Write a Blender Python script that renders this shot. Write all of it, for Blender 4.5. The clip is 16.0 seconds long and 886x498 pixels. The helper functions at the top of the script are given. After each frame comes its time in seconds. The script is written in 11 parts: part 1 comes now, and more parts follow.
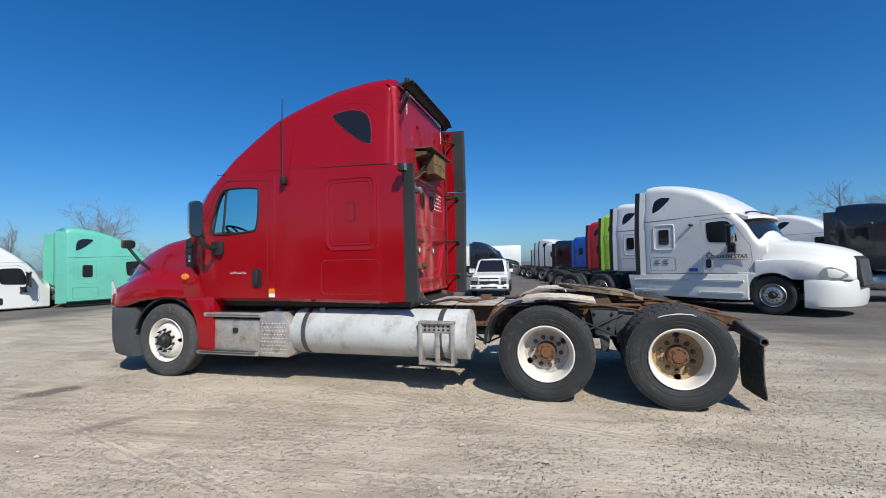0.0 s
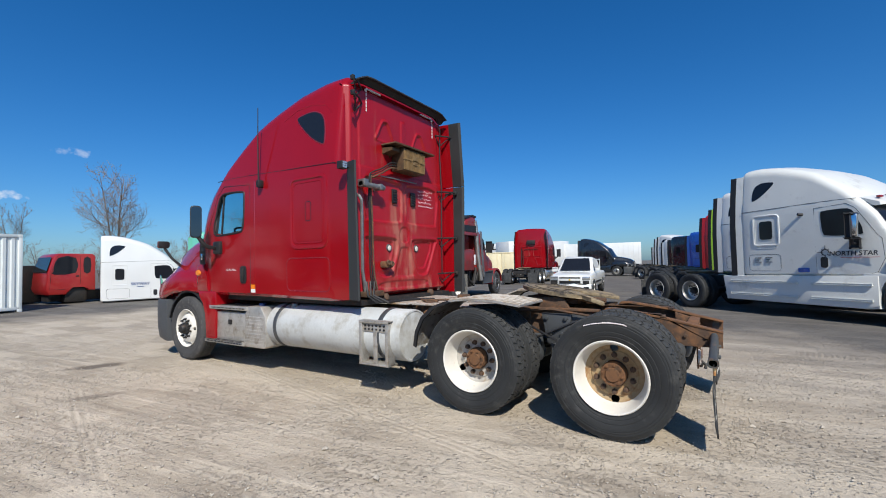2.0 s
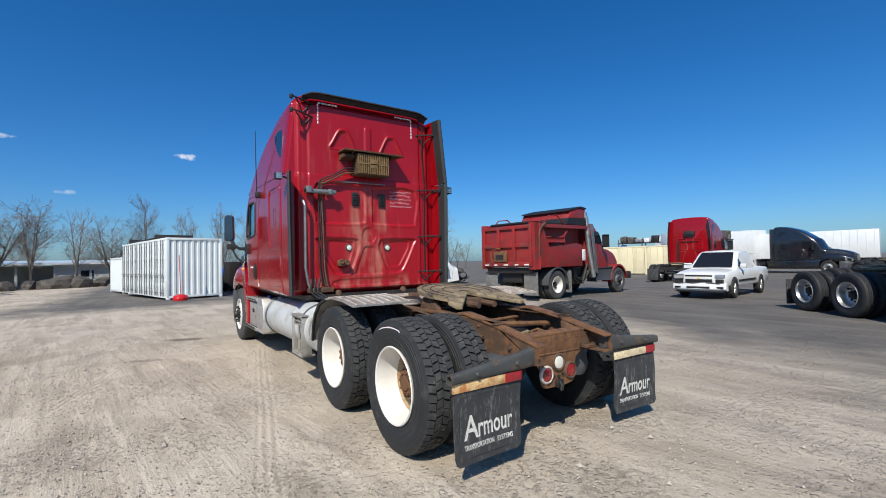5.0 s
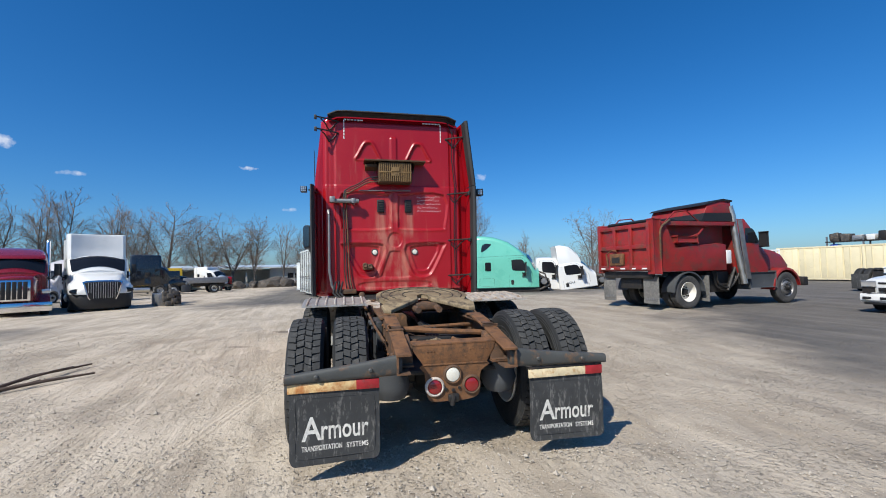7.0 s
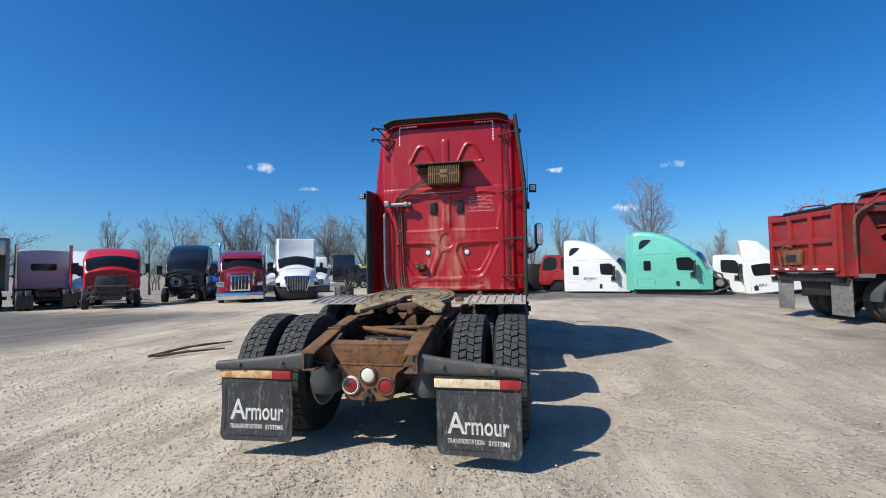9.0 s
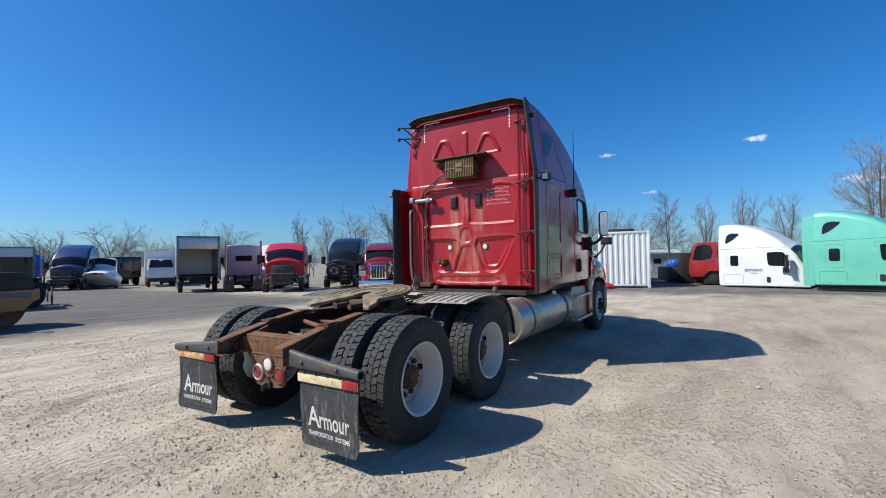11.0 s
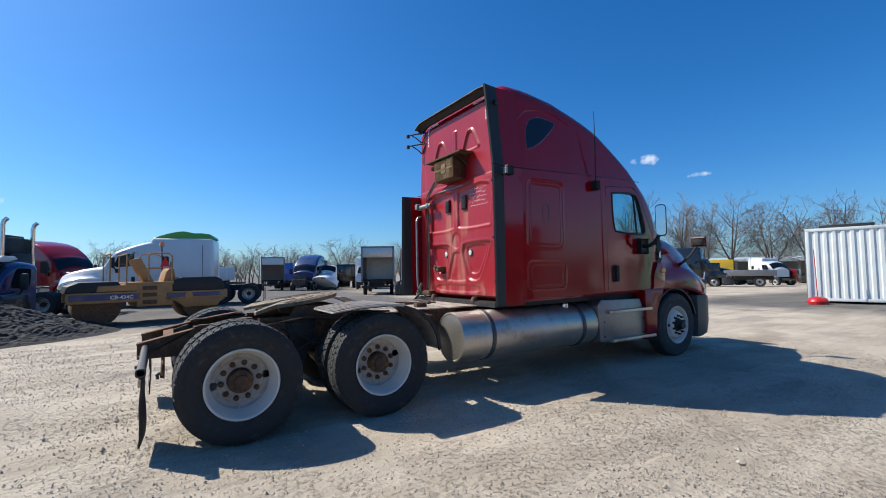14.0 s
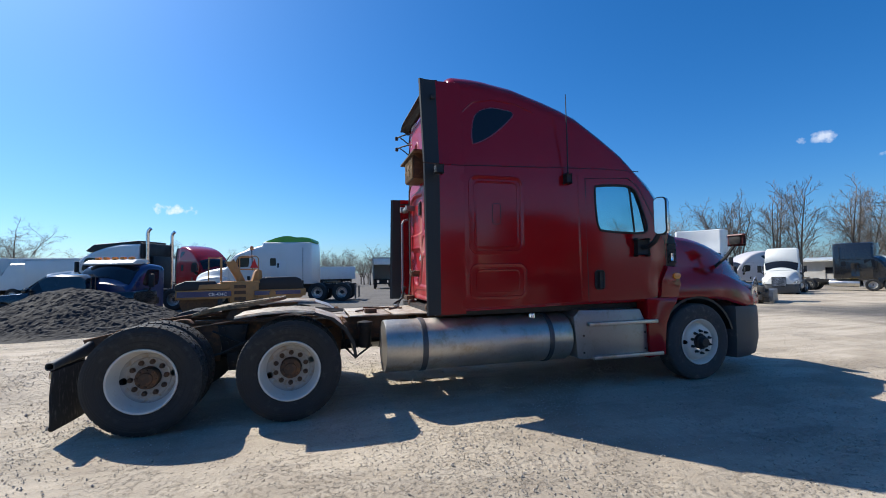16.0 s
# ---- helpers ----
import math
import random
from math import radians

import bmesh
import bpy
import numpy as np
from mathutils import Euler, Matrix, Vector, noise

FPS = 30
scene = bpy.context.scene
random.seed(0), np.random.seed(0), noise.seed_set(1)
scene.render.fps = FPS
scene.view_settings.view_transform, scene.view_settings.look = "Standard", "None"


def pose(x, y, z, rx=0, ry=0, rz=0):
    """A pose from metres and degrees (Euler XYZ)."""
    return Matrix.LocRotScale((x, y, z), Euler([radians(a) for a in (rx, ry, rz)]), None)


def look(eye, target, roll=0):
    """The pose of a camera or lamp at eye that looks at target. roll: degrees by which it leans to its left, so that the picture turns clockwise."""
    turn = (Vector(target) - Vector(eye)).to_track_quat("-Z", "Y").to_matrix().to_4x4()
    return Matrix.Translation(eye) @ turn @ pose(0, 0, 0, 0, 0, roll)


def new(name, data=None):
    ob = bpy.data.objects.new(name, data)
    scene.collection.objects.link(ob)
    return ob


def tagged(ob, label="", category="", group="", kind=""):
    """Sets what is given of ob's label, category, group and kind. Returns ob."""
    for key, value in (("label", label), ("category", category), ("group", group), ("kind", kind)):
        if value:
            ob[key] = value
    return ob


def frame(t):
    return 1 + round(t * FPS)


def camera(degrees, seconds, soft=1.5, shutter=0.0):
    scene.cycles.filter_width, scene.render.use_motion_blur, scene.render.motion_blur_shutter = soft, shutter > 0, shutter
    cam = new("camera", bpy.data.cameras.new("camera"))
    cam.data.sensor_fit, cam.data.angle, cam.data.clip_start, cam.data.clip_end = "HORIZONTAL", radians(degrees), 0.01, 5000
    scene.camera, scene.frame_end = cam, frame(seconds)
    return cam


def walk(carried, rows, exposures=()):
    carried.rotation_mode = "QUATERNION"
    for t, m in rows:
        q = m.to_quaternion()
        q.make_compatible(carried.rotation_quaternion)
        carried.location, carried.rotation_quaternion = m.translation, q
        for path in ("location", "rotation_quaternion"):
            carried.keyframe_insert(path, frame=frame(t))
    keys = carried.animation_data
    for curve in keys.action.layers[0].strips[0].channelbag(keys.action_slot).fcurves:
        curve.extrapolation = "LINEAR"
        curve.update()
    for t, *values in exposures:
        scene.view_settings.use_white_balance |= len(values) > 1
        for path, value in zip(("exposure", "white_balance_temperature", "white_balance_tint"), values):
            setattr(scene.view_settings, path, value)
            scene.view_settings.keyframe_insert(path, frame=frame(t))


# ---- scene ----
cam = camera(90.4, 16.0, 1.0)
PATH = [
    (0, (1.003, 6.062, 1.502), (1.566, 4.143, 1.565), -1.1),
    (0.5, (0.533, 5.754, 1.511), (1.29, 3.904, 1.571), -1.2),
    (1, (0.051, 5.546, 1.505), (0.964, 3.768, 1.569), -1.2),
    (1.5, (-0.384, 5.274, 1.485), (0.625, 3.549, 1.554), -1.1),
    (2, (-0.812, 4.978, 1.459), (0.262, 3.292, 1.525), -1.0),
    (2.5, (-1.225, 4.71, 1.48), (-0.087, 3.066, 1.54), -1.0),
    (3, (-1.643, 4.322, 1.493), (-0.393, 2.762, 1.548), -1.0),
    (3.5, (-2.078, 4.01, 1.484), (-0.707, 2.555, 1.537), -1.0),
    (3.7, (-2.225, 3.888, 1.479), (-0.81, 2.475, 1.535), -1.0),
    (5.8, (-3.534, 2.03, 1.453), (-1.742, 1.145, 1.514), -1.3),
    (6, (-3.645, 1.838, 1.465), (-1.818, 1.029, 1.531), -1.3),
    (6.5, (-3.762, 1.324, 1.433), (-1.863, 0.703, 1.515), -1.2),
    (7, (-3.84, 0.798, 1.413), (-1.892, 0.353, 1.501), -1.2),
    (7.5, (-3.937, 0.31, 1.426), (-1.956, 0.057, 1.522), -1.1),
    (8, (-3.893, -0.209, 1.442), (-1.895, -0.246, 1.541), -1.0),
    (8.5, (-3.907, -0.721, 1.428), (-1.913, -0.595, 1.522), -1.0),
    (9, (-3.844, -1.207, 1.415), (-1.88, -0.842, 1.508), -0.9),
    (9.2, (-3.792, -1.433, 1.436), (-1.848, -0.972, 1.527), -0.9),
    (11.3, (-2.813, -3.502, 1.48), (-1.16, -2.378, 1.537), -1.0),
    (11.5, (-2.652, -3.62, 1.43), (-1.034, -2.446, 1.492), -1.0),
    (12, (-2.311, -4.031, 1.451), (-0.817, -2.702, 1.511), -1.1),
    (12.5, (-1.963, -4.436, 1.464), (-0.604, -2.971, 1.542), -1.0),
    (13, (-1.492, -4.789, 1.459), (-0.235, -3.236, 1.549), -1.0),
    (13.5, (-1.018, -5.113, 1.453), (0.149, -3.491, 1.549), -1.1),
    (14, (-0.546, -5.326, 1.442), (0.511, -3.631, 1.539), -1.0),
    (14.5, (-0.021, -5.555, 1.444), (0.887, -3.775, 1.538), -1.0),
    (15, (0.469, -5.762, 1.463), (1.279, -3.936, 1.558), -0.9),
    (15.5, (1.015, -5.868, 1.476), (1.702, -3.992, 1.576), -0.8),
    (16, (1.561, -5.973, 1.488), (2.115, -4.054, 1.589), -0.9),
]
walk(cam, [(t, look(eye, target, roll)) for t, eye, target, roll in PATH], [(0.0, 0.08), (3.5, 0.08), (7.0, 0.18), (9.0, 0.24), (12.5, 0.32), (16.0, 0.36)])

# ---- light ----
SUN_TO = Vector((-0.65, 0.75, 1.0)).normalized()      # towards the sun
SUN_EL = math.asin(SUN_TO.z)
SUN_AZ = math.atan2(SUN_TO.x, SUN_TO.y)                # clockwise from +y
world = bpy.data.worlds.new("world")
scene.world = world
world.use_nodes = True
wn, wl = world.node_tree.nodes, world.node_tree.links
wn.clear()
w_out = wn.new("ShaderNodeOutputWorld")
w_bg = wn.new("ShaderNodeBackground")
w_sky = wn.new("ShaderNodeTexSky")
w_sky.sky_type = "NISHITA"
w_sky.sun_disc = False
w_sky.sun_elevation = SUN_EL
w_sky.sun_rotation = SUN_AZ
w_sky.altitude = 300
w_sky.air_density = 1.0
w_sky.dust_density = 1.1
w_sky.ozone_density = 3.0
w_hsv = wn.new("ShaderNodeHueSaturation")
w_hsv.inputs["Saturation"].default_value = 1.16
w_bg.inputs["Strength"].default_value = 0.089
w_tint = wn.new("ShaderNodeMix")
w_tint.data_type, w_tint.blend_type = "RGBA", "MULTIPLY"
w_tint.inputs["Factor"].default_value = 1
w_tint.inputs["B"].default_value = (0.68, 0.955, 1.27, 1)
wl.new(w_sky.outputs[0], w_tint.inputs["A"])
wl.new(w_tint.outputs["Result"], w_hsv.inputs["Color"])


def add_clouds(colour):
    """Small fair-weather clouds low in the sky, each a soft noisy patch in its own direction."""
    coord = wn.new("ShaderNodeTexCoord")
    for az, el, size, density in CLOUDS:
        a, e = radians(az), radians(el)
        way = Vector((math.cos(e) * math.cos(a), math.cos(e) * math.sin(a), math.sin(e)))
        side = Vector((-math.sin(a), math.cos(a), 0))
        noise_tex = wn.new("ShaderNodeTexNoise")
        noise_tex.inputs["Scale"].default_value = 60
        noise_tex.inputs["Detail"].default_value = 5
        wl.new(coord.outputs["Generated"], noise_tex.inputs["Vector"])
        sums = []
        for axis, span in ((side, radians(size)), (way.cross(side), radians(size) * 0.26)):
            dot = wn.new("ShaderNodeVectorMath")
            dot.operation = "DOT_PRODUCT"
            wl.new(coord.outputs["Generated"], dot.inputs[0])
            dot.inputs[1].default_value = axis / span
            sq = wn.new("ShaderNodeMath")
            sq.operation = "MULTIPLY"
            wl.new(dot.outputs["Value"], sq.inputs[0])
            wl.new(dot.outputs["Value"], sq.inputs[1])
            sums.append(sq)
        total = wn.new("ShaderNodeMath")
        total.operation = "ADD"
        wl.new(sums[0].outputs[0], total.inputs[0])
        wl.new(sums[1].outputs[0], total.inputs[1])
        wob = wn.new("ShaderNodeMath")
        wob.operation = "MULTIPLY_ADD"
        wl.new(noise_tex.outputs["Fac"], wob.inputs[0])
        wob.inputs[1].default_value = 2.6
        wl.new(total.outputs[0], wob.inputs[2])
        ramp = wn.new("ShaderNodeMapRange")
        wl.new(wob.outputs[0], ramp.inputs["Value"])
        ramp.inputs["From Min"].default_value = 1.75
        ramp.inputs["From Max"].default_value = 1.0
        ramp.inputs["To Max"].default_value = density
        front = wn.new("ShaderNodeVectorMath")
        front.operation = "DOT_PRODUCT"
        wl.new(coord.outputs["Generated"], front.inputs[0])
        front.inputs[1].default_value = way
        ahead = wn.new("ShaderNodeMath")
        ahead.operation = "GREATER_THAN"
        wl.new(front.outputs["Value"], ahead.inputs[0])
        ahead.inputs[1].default_value = 0.5
        fac = wn.new("ShaderNodeMath")
        fac.operation = "MULTIPLY"
        wl.new(ramp.outputs[0], fac.inputs[0])
        wl.new(ahead.outputs[0], fac.inputs[1])
        mix = wn.new("ShaderNodeMix")
        mix.data_type = "RGBA"
        wl.new(fac.outputs[0], mix.inputs["Factor"])
        wl.new(colour, mix.inputs["A"])
        mix.inputs["B"].default_value = (9.5, 9.8, 10.4, 1)
        colour = mix.outputs["Result"]
    return colour


# direction, height, half width in degrees, and density of each cloud
CLOUDS = [(-4.2, 12.2, 1.9, 0.85), (-12.4, 7.1, 2.6, 0.8), (-17.5, 11.6, 2.2, 0.4), (32.5, 12.5, 3.0, 0.6), (27.5, 10.2, 1.6, 0.55), (11.0, 12.3, 1.5, 0.8), (6.0, 7.6, 1.5, 0.45), (105.4, 7.3, 3.2, 0.95)]
wl.new(add_clouds(w_hsv.outputs[0]), w_bg.inputs["Color"])
wl.new(w_bg.outputs[0], w_out.inputs[0])

sun = new("sun", bpy.data.lights.new("sun", "SUN"))
sun.data.energy = 4.9
sun.data.angle = radians(0.53)
sun.data.color = (1.0, 0.945, 0.855)
sun.matrix_world = look(SUN_TO * 50, (0, 0, 0))

# ---- materials ----
def material(name, colour, rough=0.6, metal=0.0, coat=0.0, vary=0.12, scale=3.0, grain=40.0, bump=0.0, dirt=None, dirt_at=0.6, rand=0.0, alpha_rough=0.12, drip=0.0):
    """A surface with a base colour, a coarse stain and a fine grain, at real-world size."""
    m = bpy.data.materials.new(name)
    m.use_nodes = True
    nt = m.node_tree
    n, l = nt.nodes, nt.links
    b = n["Principled BSDF"]
    b.inputs["Metallic"].default_value = metal
    b.inputs["Coat Weight"].default_value = coat
    b.inputs["Coat Roughness"].default_value = 0.06
    geo = n.new("ShaderNodeTexCoord")
    big = n.new("ShaderNodeTexNoise")
    big.inputs["Scale"].default_value = scale
    big.inputs["Detail"].default_value = 6
    fine = n.new("ShaderNodeTexNoise")
    fine.inputs["Scale"].default_value = grain
    fine.inputs["Detail"].default_value = 4
    for t in (big, fine):
        l.new(geo.outputs["Object"], t.inputs["Vector"])
    both = n.new("ShaderNodeMath")
    both.operation = "MULTIPLY_ADD"
    l.new(fine.outputs["Fac"], both.inputs[0])
    both.inputs[1].default_value = 0.5
    l.new(big.outputs["Fac"], both.inputs[2])
    val = n.new("ShaderNodeMapRange")
    l.new(both.outputs[0], val.inputs["Value"])
    val.inputs["From Min"].default_value = 0.45
    val.inputs["From Max"].default_value = 1.05
    val.inputs["To Min"].default_value = 1 - vary
    val.inputs["To Max"].default_value = 1 + vary
    mul = n.new("ShaderNodeMix")
    mul.data_type = "RGBA"
    mul.blend_type = "MULTIPLY"
    mul.inputs["Factor"].default_value = 1
    mul.inputs["A"].default_value = (*colour, 1)
    l.new(val.outputs[0], mul.inputs["B"])
    out = mul.outputs["Result"]
    if rand:
        info = n.new("ShaderNodeObjectInfo")
        rr = n.new("ShaderNodeMapRange")
        l.new(info.outputs["Random"], rr.inputs["Value"])
        rr.inputs["To Min"].default_value = 1 - rand
        rr.inputs["To Max"].default_value = 1 + rand
        m2 = n.new("ShaderNodeMix")
        m2.data_type = "RGBA"
        m2.blend_type = "MULTIPLY"
        m2.inputs["Factor"].default_value = 1
        l.new(out, m2.inputs["A"])
        l.new(rr.outputs[0], m2.inputs["B"])
        out = m2.outputs["Result"]
    if dirt:
        st = n.new("ShaderNodeTexNoise")
        st.inputs["Scale"].default_value = scale * 1.7
        st.inputs["Detail"].default_value = 9
        st.inputs["Roughness"].default_value = 0.68
        if drip:
            squeeze = n.new("ShaderNodeMapping")
            squeeze.inputs["Scale"].default_value = (1, 1, drip)
            l.new(geo.outputs["Object"], squeeze.inputs["Vector"])
            l.new(squeeze.outputs[0], st.inputs["Vector"])
        else:
            l.new(geo.outputs["Object"], st.inputs["Vector"])
        ramp = n.new("ShaderNodeMapRange")
        l.new(st.outputs["Fac"], ramp.inputs["Value"])
        ramp.inputs["From Min"].default_value = dirt_at - 0.08
        ramp.inputs["From Max"].default_value = dirt_at + 0.12
        m3 = n.new("ShaderNodeMix")
        m3.data_type = "RGBA"
        l.new(ramp.outputs[0], m3.inputs["Factor"])
        l.new(out, m3.inputs["A"])
        m3.inputs["B"].default_value = (*dirt, 1)
        out = m3.outputs["Result"]
    l.new(out, b.inputs["Base Color"])
    rg = n.new("ShaderNodeMapRange")
    l.new(both.outputs[0], rg.inputs["Value"])
    rg.inputs["From Min"].default_value = 0.45
    rg.inputs["From Max"].default_value = 1.05
    rg.inputs["To Min"].default_value = max(0.03, rough - alpha_rough)
    rg.inputs["To Max"].default_value = min(1, rough + alpha_rough)
    l.new(rg.outputs[0], b.inputs["Roughness"])
    if bump:
        bp = n.new("ShaderNodeBump")
        bp.inputs["Strength"].default_value = bump
        bp.inputs["Distance"].default_value = 0.01
        l.new(both.outputs[0], bp.inputs["Height"])
        l.new(bp.outputs[0], b.inputs["Normal"])
    return m


def paint(name, colour, rough=0.32, coat=0.6, vary=0.07, dirt=None, dirt_at=0.66):
    return material(name, colour, rough, 0.0, coat, vary, 1.3, 55.0, 0.0, dirt, dirt_at, 0.0, 0.08)


def glass_material(name, colour, rough=0.03, see=0.0):
    m = bpy.data.materials.new(name)
    m.use_nodes = True
    b = m.node_tree.nodes["Principled BSDF"]
    b.inputs["Base Color"].default_value = (*colour, 1)
    b.inputs["Roughness"].default_value = rough
    b.inputs["IOR"].default_value = 1.45
    if see:
        # thin clear pane: see-through, with a mirror sheen that grows at glancing angles
        nt = m.node_tree
        clear = nt.nodes.new("ShaderNodeBsdfTransparent")
        clear.inputs["Color"].default_value = (*colour, 1)
        gloss = nt.nodes.new("ShaderNodeBsdfGlossy")
        gloss.inputs["Roughness"].default_value = 0.02
        facing = nt.nodes.new("ShaderNodeLayerWeight")
        steep = nt.nodes.new("ShaderNodeMath")
        steep.operation = "POWER"
        steep.inputs[1].default_value = 4.5
        nt.links.new(facing.outputs["Facing"], steep.inputs[0])
        fres = nt.nodes.new("ShaderNodeMath")
        fres.operation = "MULTIPLY_ADD"
        fres.inputs[1].default_value = 0.7
        fres.inputs[2].default_value = 0.03
        nt.links.new(steep.outputs[0], fres.inputs[0])
        blend = nt.nodes.new("ShaderNodeMixShader")
        nt.links.new(fres.outputs[0], blend.inputs[0])
        nt.links.new(clear.outputs[0], blend.inputs[1])
        nt.links.new(gloss.outputs[0], blend.inputs[2])
        nt.links.new(blend.outputs[0], nt.nodes["Material Output"].inputs["Surface"])
    return m


RED = paint("red_paint", (0.27, 0.0035, 0.0075), 0.13, 0.22, 0.07)
RED.node_tree.nodes["Principled BSDF"].inputs["Specular IOR Level"].default_value = 0.36


def faded_red():
    """Red paint with chalky, rust-tinged fading down the middle of the wall and streaks below its fittings."""
    m = paint("chalky_red_paint", (0.33, 0.004, 0.009), 0.36, 0.10, 0.12)
    nt = m.node_tree
    n, l = nt.nodes, nt.links
    b = n["Principled BSDF"]
    base = b.inputs["Base Color"].links[0].from_socket
    co = n.new("ShaderNodeTexCoord")
    sep = n.new("ShaderNodeSeparateXYZ")
    l.new(co.outputs["Object"], sep.inputs[0])

    def calc(op, p, q=0.0, r=None):
        t = n.new("ShaderNodeMath")
        t.operation = op
        for i, v in enumerate((p, q, r)):
            if v is None:
                continue
            if isinstance(v, (int, float)):
                t.inputs[i].default_value = v
            else:
                l.new(v, t.inputs[i])
        return t.outputs[0]

    def span(v, a0, a1, b0=0.0, b1=1.0):
        t = n.new("ShaderNodeMapRange")
        t.interpolation_type = "SMOOTHSTEP"
        l.new(v, t.inputs["Value"])
        for k, x in (("From Min", a0), ("From Max", a1), ("To Min", b0), ("To Max", b1)):
            t.inputs[k].default_value = x
        return t.outputs[0]

    def noisy(scale, squash, detail=6):
        mp = n.new("ShaderNodeMapping")
        mp.inputs["Scale"].default_value = squash
        l.new(co.outputs["Object"], mp.inputs["Vector"])
        t = n.new("ShaderNodeTexNoise")
        t.inputs["Scale"].default_value = scale
        t.inputs["Detail"].default_value = detail
        t.inputs["Roughness"].default_value = 0.65
        l.new(mp.outputs[0], t.inputs["Vector"])
        return t.outputs["Fac"]
    y, z = sep.outputs[1], sep.outputs[2]
    streak = noisy(9.0, (1, 1, 0.10))
    patch = noisy(3.4, (1, 1, 0.5))
    side = calc("ABSOLUTE", y)
    middle = calc("MULTIPLY", span(side, 0.46, 0.10), calc("MULTIPLY", span(z, 1.05, 1.35), span(z, 2.62, 2.25)))
    middle = calc("MULTIPLY", middle, span(calc("MULTIPLY_ADD", streak, 0.5, calc("MULTIPLY", patch, 0.6)), 0.46, 0.66))
    below = calc("MULTIPLY", span(calc("ABSOLUTE", calc("SUBTRACT", side, 0.215)), 0.10, 0.05), calc("MULTIPLY", span(z, 1.85, 2.0), span(z, 2.36, 2.30)))
    below = calc("MULTIPLY", below, span(streak, 0.36, 0.62, 0.25, 1.0))
    band = calc("MULTIPLY", calc("MULTIPLY", span(z, 1.84, 1.90), span(z, 2.04, 1.98)), span(side, 0.62, 0.25))
    band = calc("MULTIPLY", band, span(patch, 0.40, 0.62))
    foot = calc("MULTIPLY", span(z, 1.34, 1.12), span(calc("MULTIPLY_ADD", patch, 0.7, calc("MULTIPLY", streak, 0.4)), 0.50, 0.66))
    runs = calc("MULTIPLY", span(streak, 0.58, 0.74), 0.34)
    fade = calc("MAXIMUM", calc("MAXIMUM", middle, below), calc("MAXIMUM", calc("MAXIMUM", band, foot), runs))
    mix = n.new("ShaderNodeMix")
    mix.data_type = "RGBA"
    l.new(calc("MULTIPLY", fade, 0.72), mix.inputs["Factor"])
    l.new(base, mix.inputs["A"])
    mix.inputs["B"].default_value = (0.40, 0.165, 0.115, 1)
    l.new(mix.outputs["Result"], b.inputs["Base Color"])
    rough = b.inputs["Roughness"].links[0].from_socket
    l.new(calc("MULTIPLY_ADD", fade, 0.4, rough), b.inputs["Roughness"])
    return m


RED_BACK = faded_red()
BLACK_PLASTIC = material("black_plastic", (0.012, 0.0125, 0.0135), 0.58, vary=0.2, grain=90, bump=0.05)
GREY_PLASTIC = material("grey_plastic", (0.06, 0.065, 0.07), 0.6, vary=0.18, grain=120, bump=0.05, dirt=(0.16, 0.15, 0.13), dirt_at=0.68)
EXTENDER = material("weathered_rubber_fairing", (0.022, 0.024, 0.025), 0.66, vary=0.25, scale=2, grain=60, bump=0.05)
RUBBER = material("tyre_rubber", (0.018, 0.0195, 0.020), 0.72, vary=0.35, scale=6, grain=70, bump=0.1, dirt=(0.058, 0.057, 0.054), dirt_at=0.62)
RUBBER_OLD = material("dusty_tyre_rubber", (0.05, 0.05, 0.05), 0.85, vary=0.25, scale=6, grain=70, bump=0.1, dirt=(0.13, 0.12, 0.11), dirt_at=0.62)
WHITE_RIM = material("white_wheel_paint", (0.68, 0.65, 0.58), 0.45, vary=0.08, scale=8, grain=60, bump=0.02, dirt=(0.42, 0.30, 0.16), dirt_at=0.70)
RUST = material("rusted_steel", (0.165, 0.076, 0.031), 0.85, vary=0.4, scale=9, grain=90, bump=0.25, dirt=(0.055, 0.035, 0.022), dirt_at=0.56)
RUST_DARK = material("rusty_black_frame", (0.085, 0.05, 0.03), 0.8, vary=0.4, scale=7, grain=80, bump=0.2, dirt=(0.22, 0.10, 0.04), dirt_at=0.57)
AC_RUST = material("brown_rusted_sheet", (0.075, 0.042, 0.018), 0.8, vary=0.4, scale=9, grain=90, bump=0.2, dirt=(0.15, 0.085, 0.035), dirt_at=0.6)
AC_BAR = material("rusted_cage_bar", (0.20, 0.125, 0.05), 0.75, vary=0.4, scale=12, grain=90, bump=0.15, dirt=(0.09, 0.05, 0.02), dirt_at=0.58)
GREASE = material("greasy_dark_steel", (0.015, 0.0145, 0.014), 0.6, vary=0.4, scale=8, grain=60, bump=0.2, dirt=(0.08, 0.048, 0.028), dirt_at=0.62)
FIFTH = material("worn_fifth_wheel_steel", (0.25, 0.19, 0.11), 0.7, 0.1, vary=0.4, scale=6, grain=60, bump=0.15, dirt=(0.05, 0.04, 0.032), dirt_at=0.55)
ALU = material("dull_aluminium", (0.60, 0.59, 0.56), 0.38, 0.9, vary=0.12, scale=5, grain=80, bump=0.02, dirt=(0.34, 0.31, 0.26), dirt_at=0.66)
ALU_PLATE = material("dirty_aluminium_plate", (0.47, 0.45, 0.41), 0.5, 0.6, vary=0.2, scale=5, grain=80, bump=0.06, dirt=(0.28, 0.24, 0.19), dirt_at=0.57)
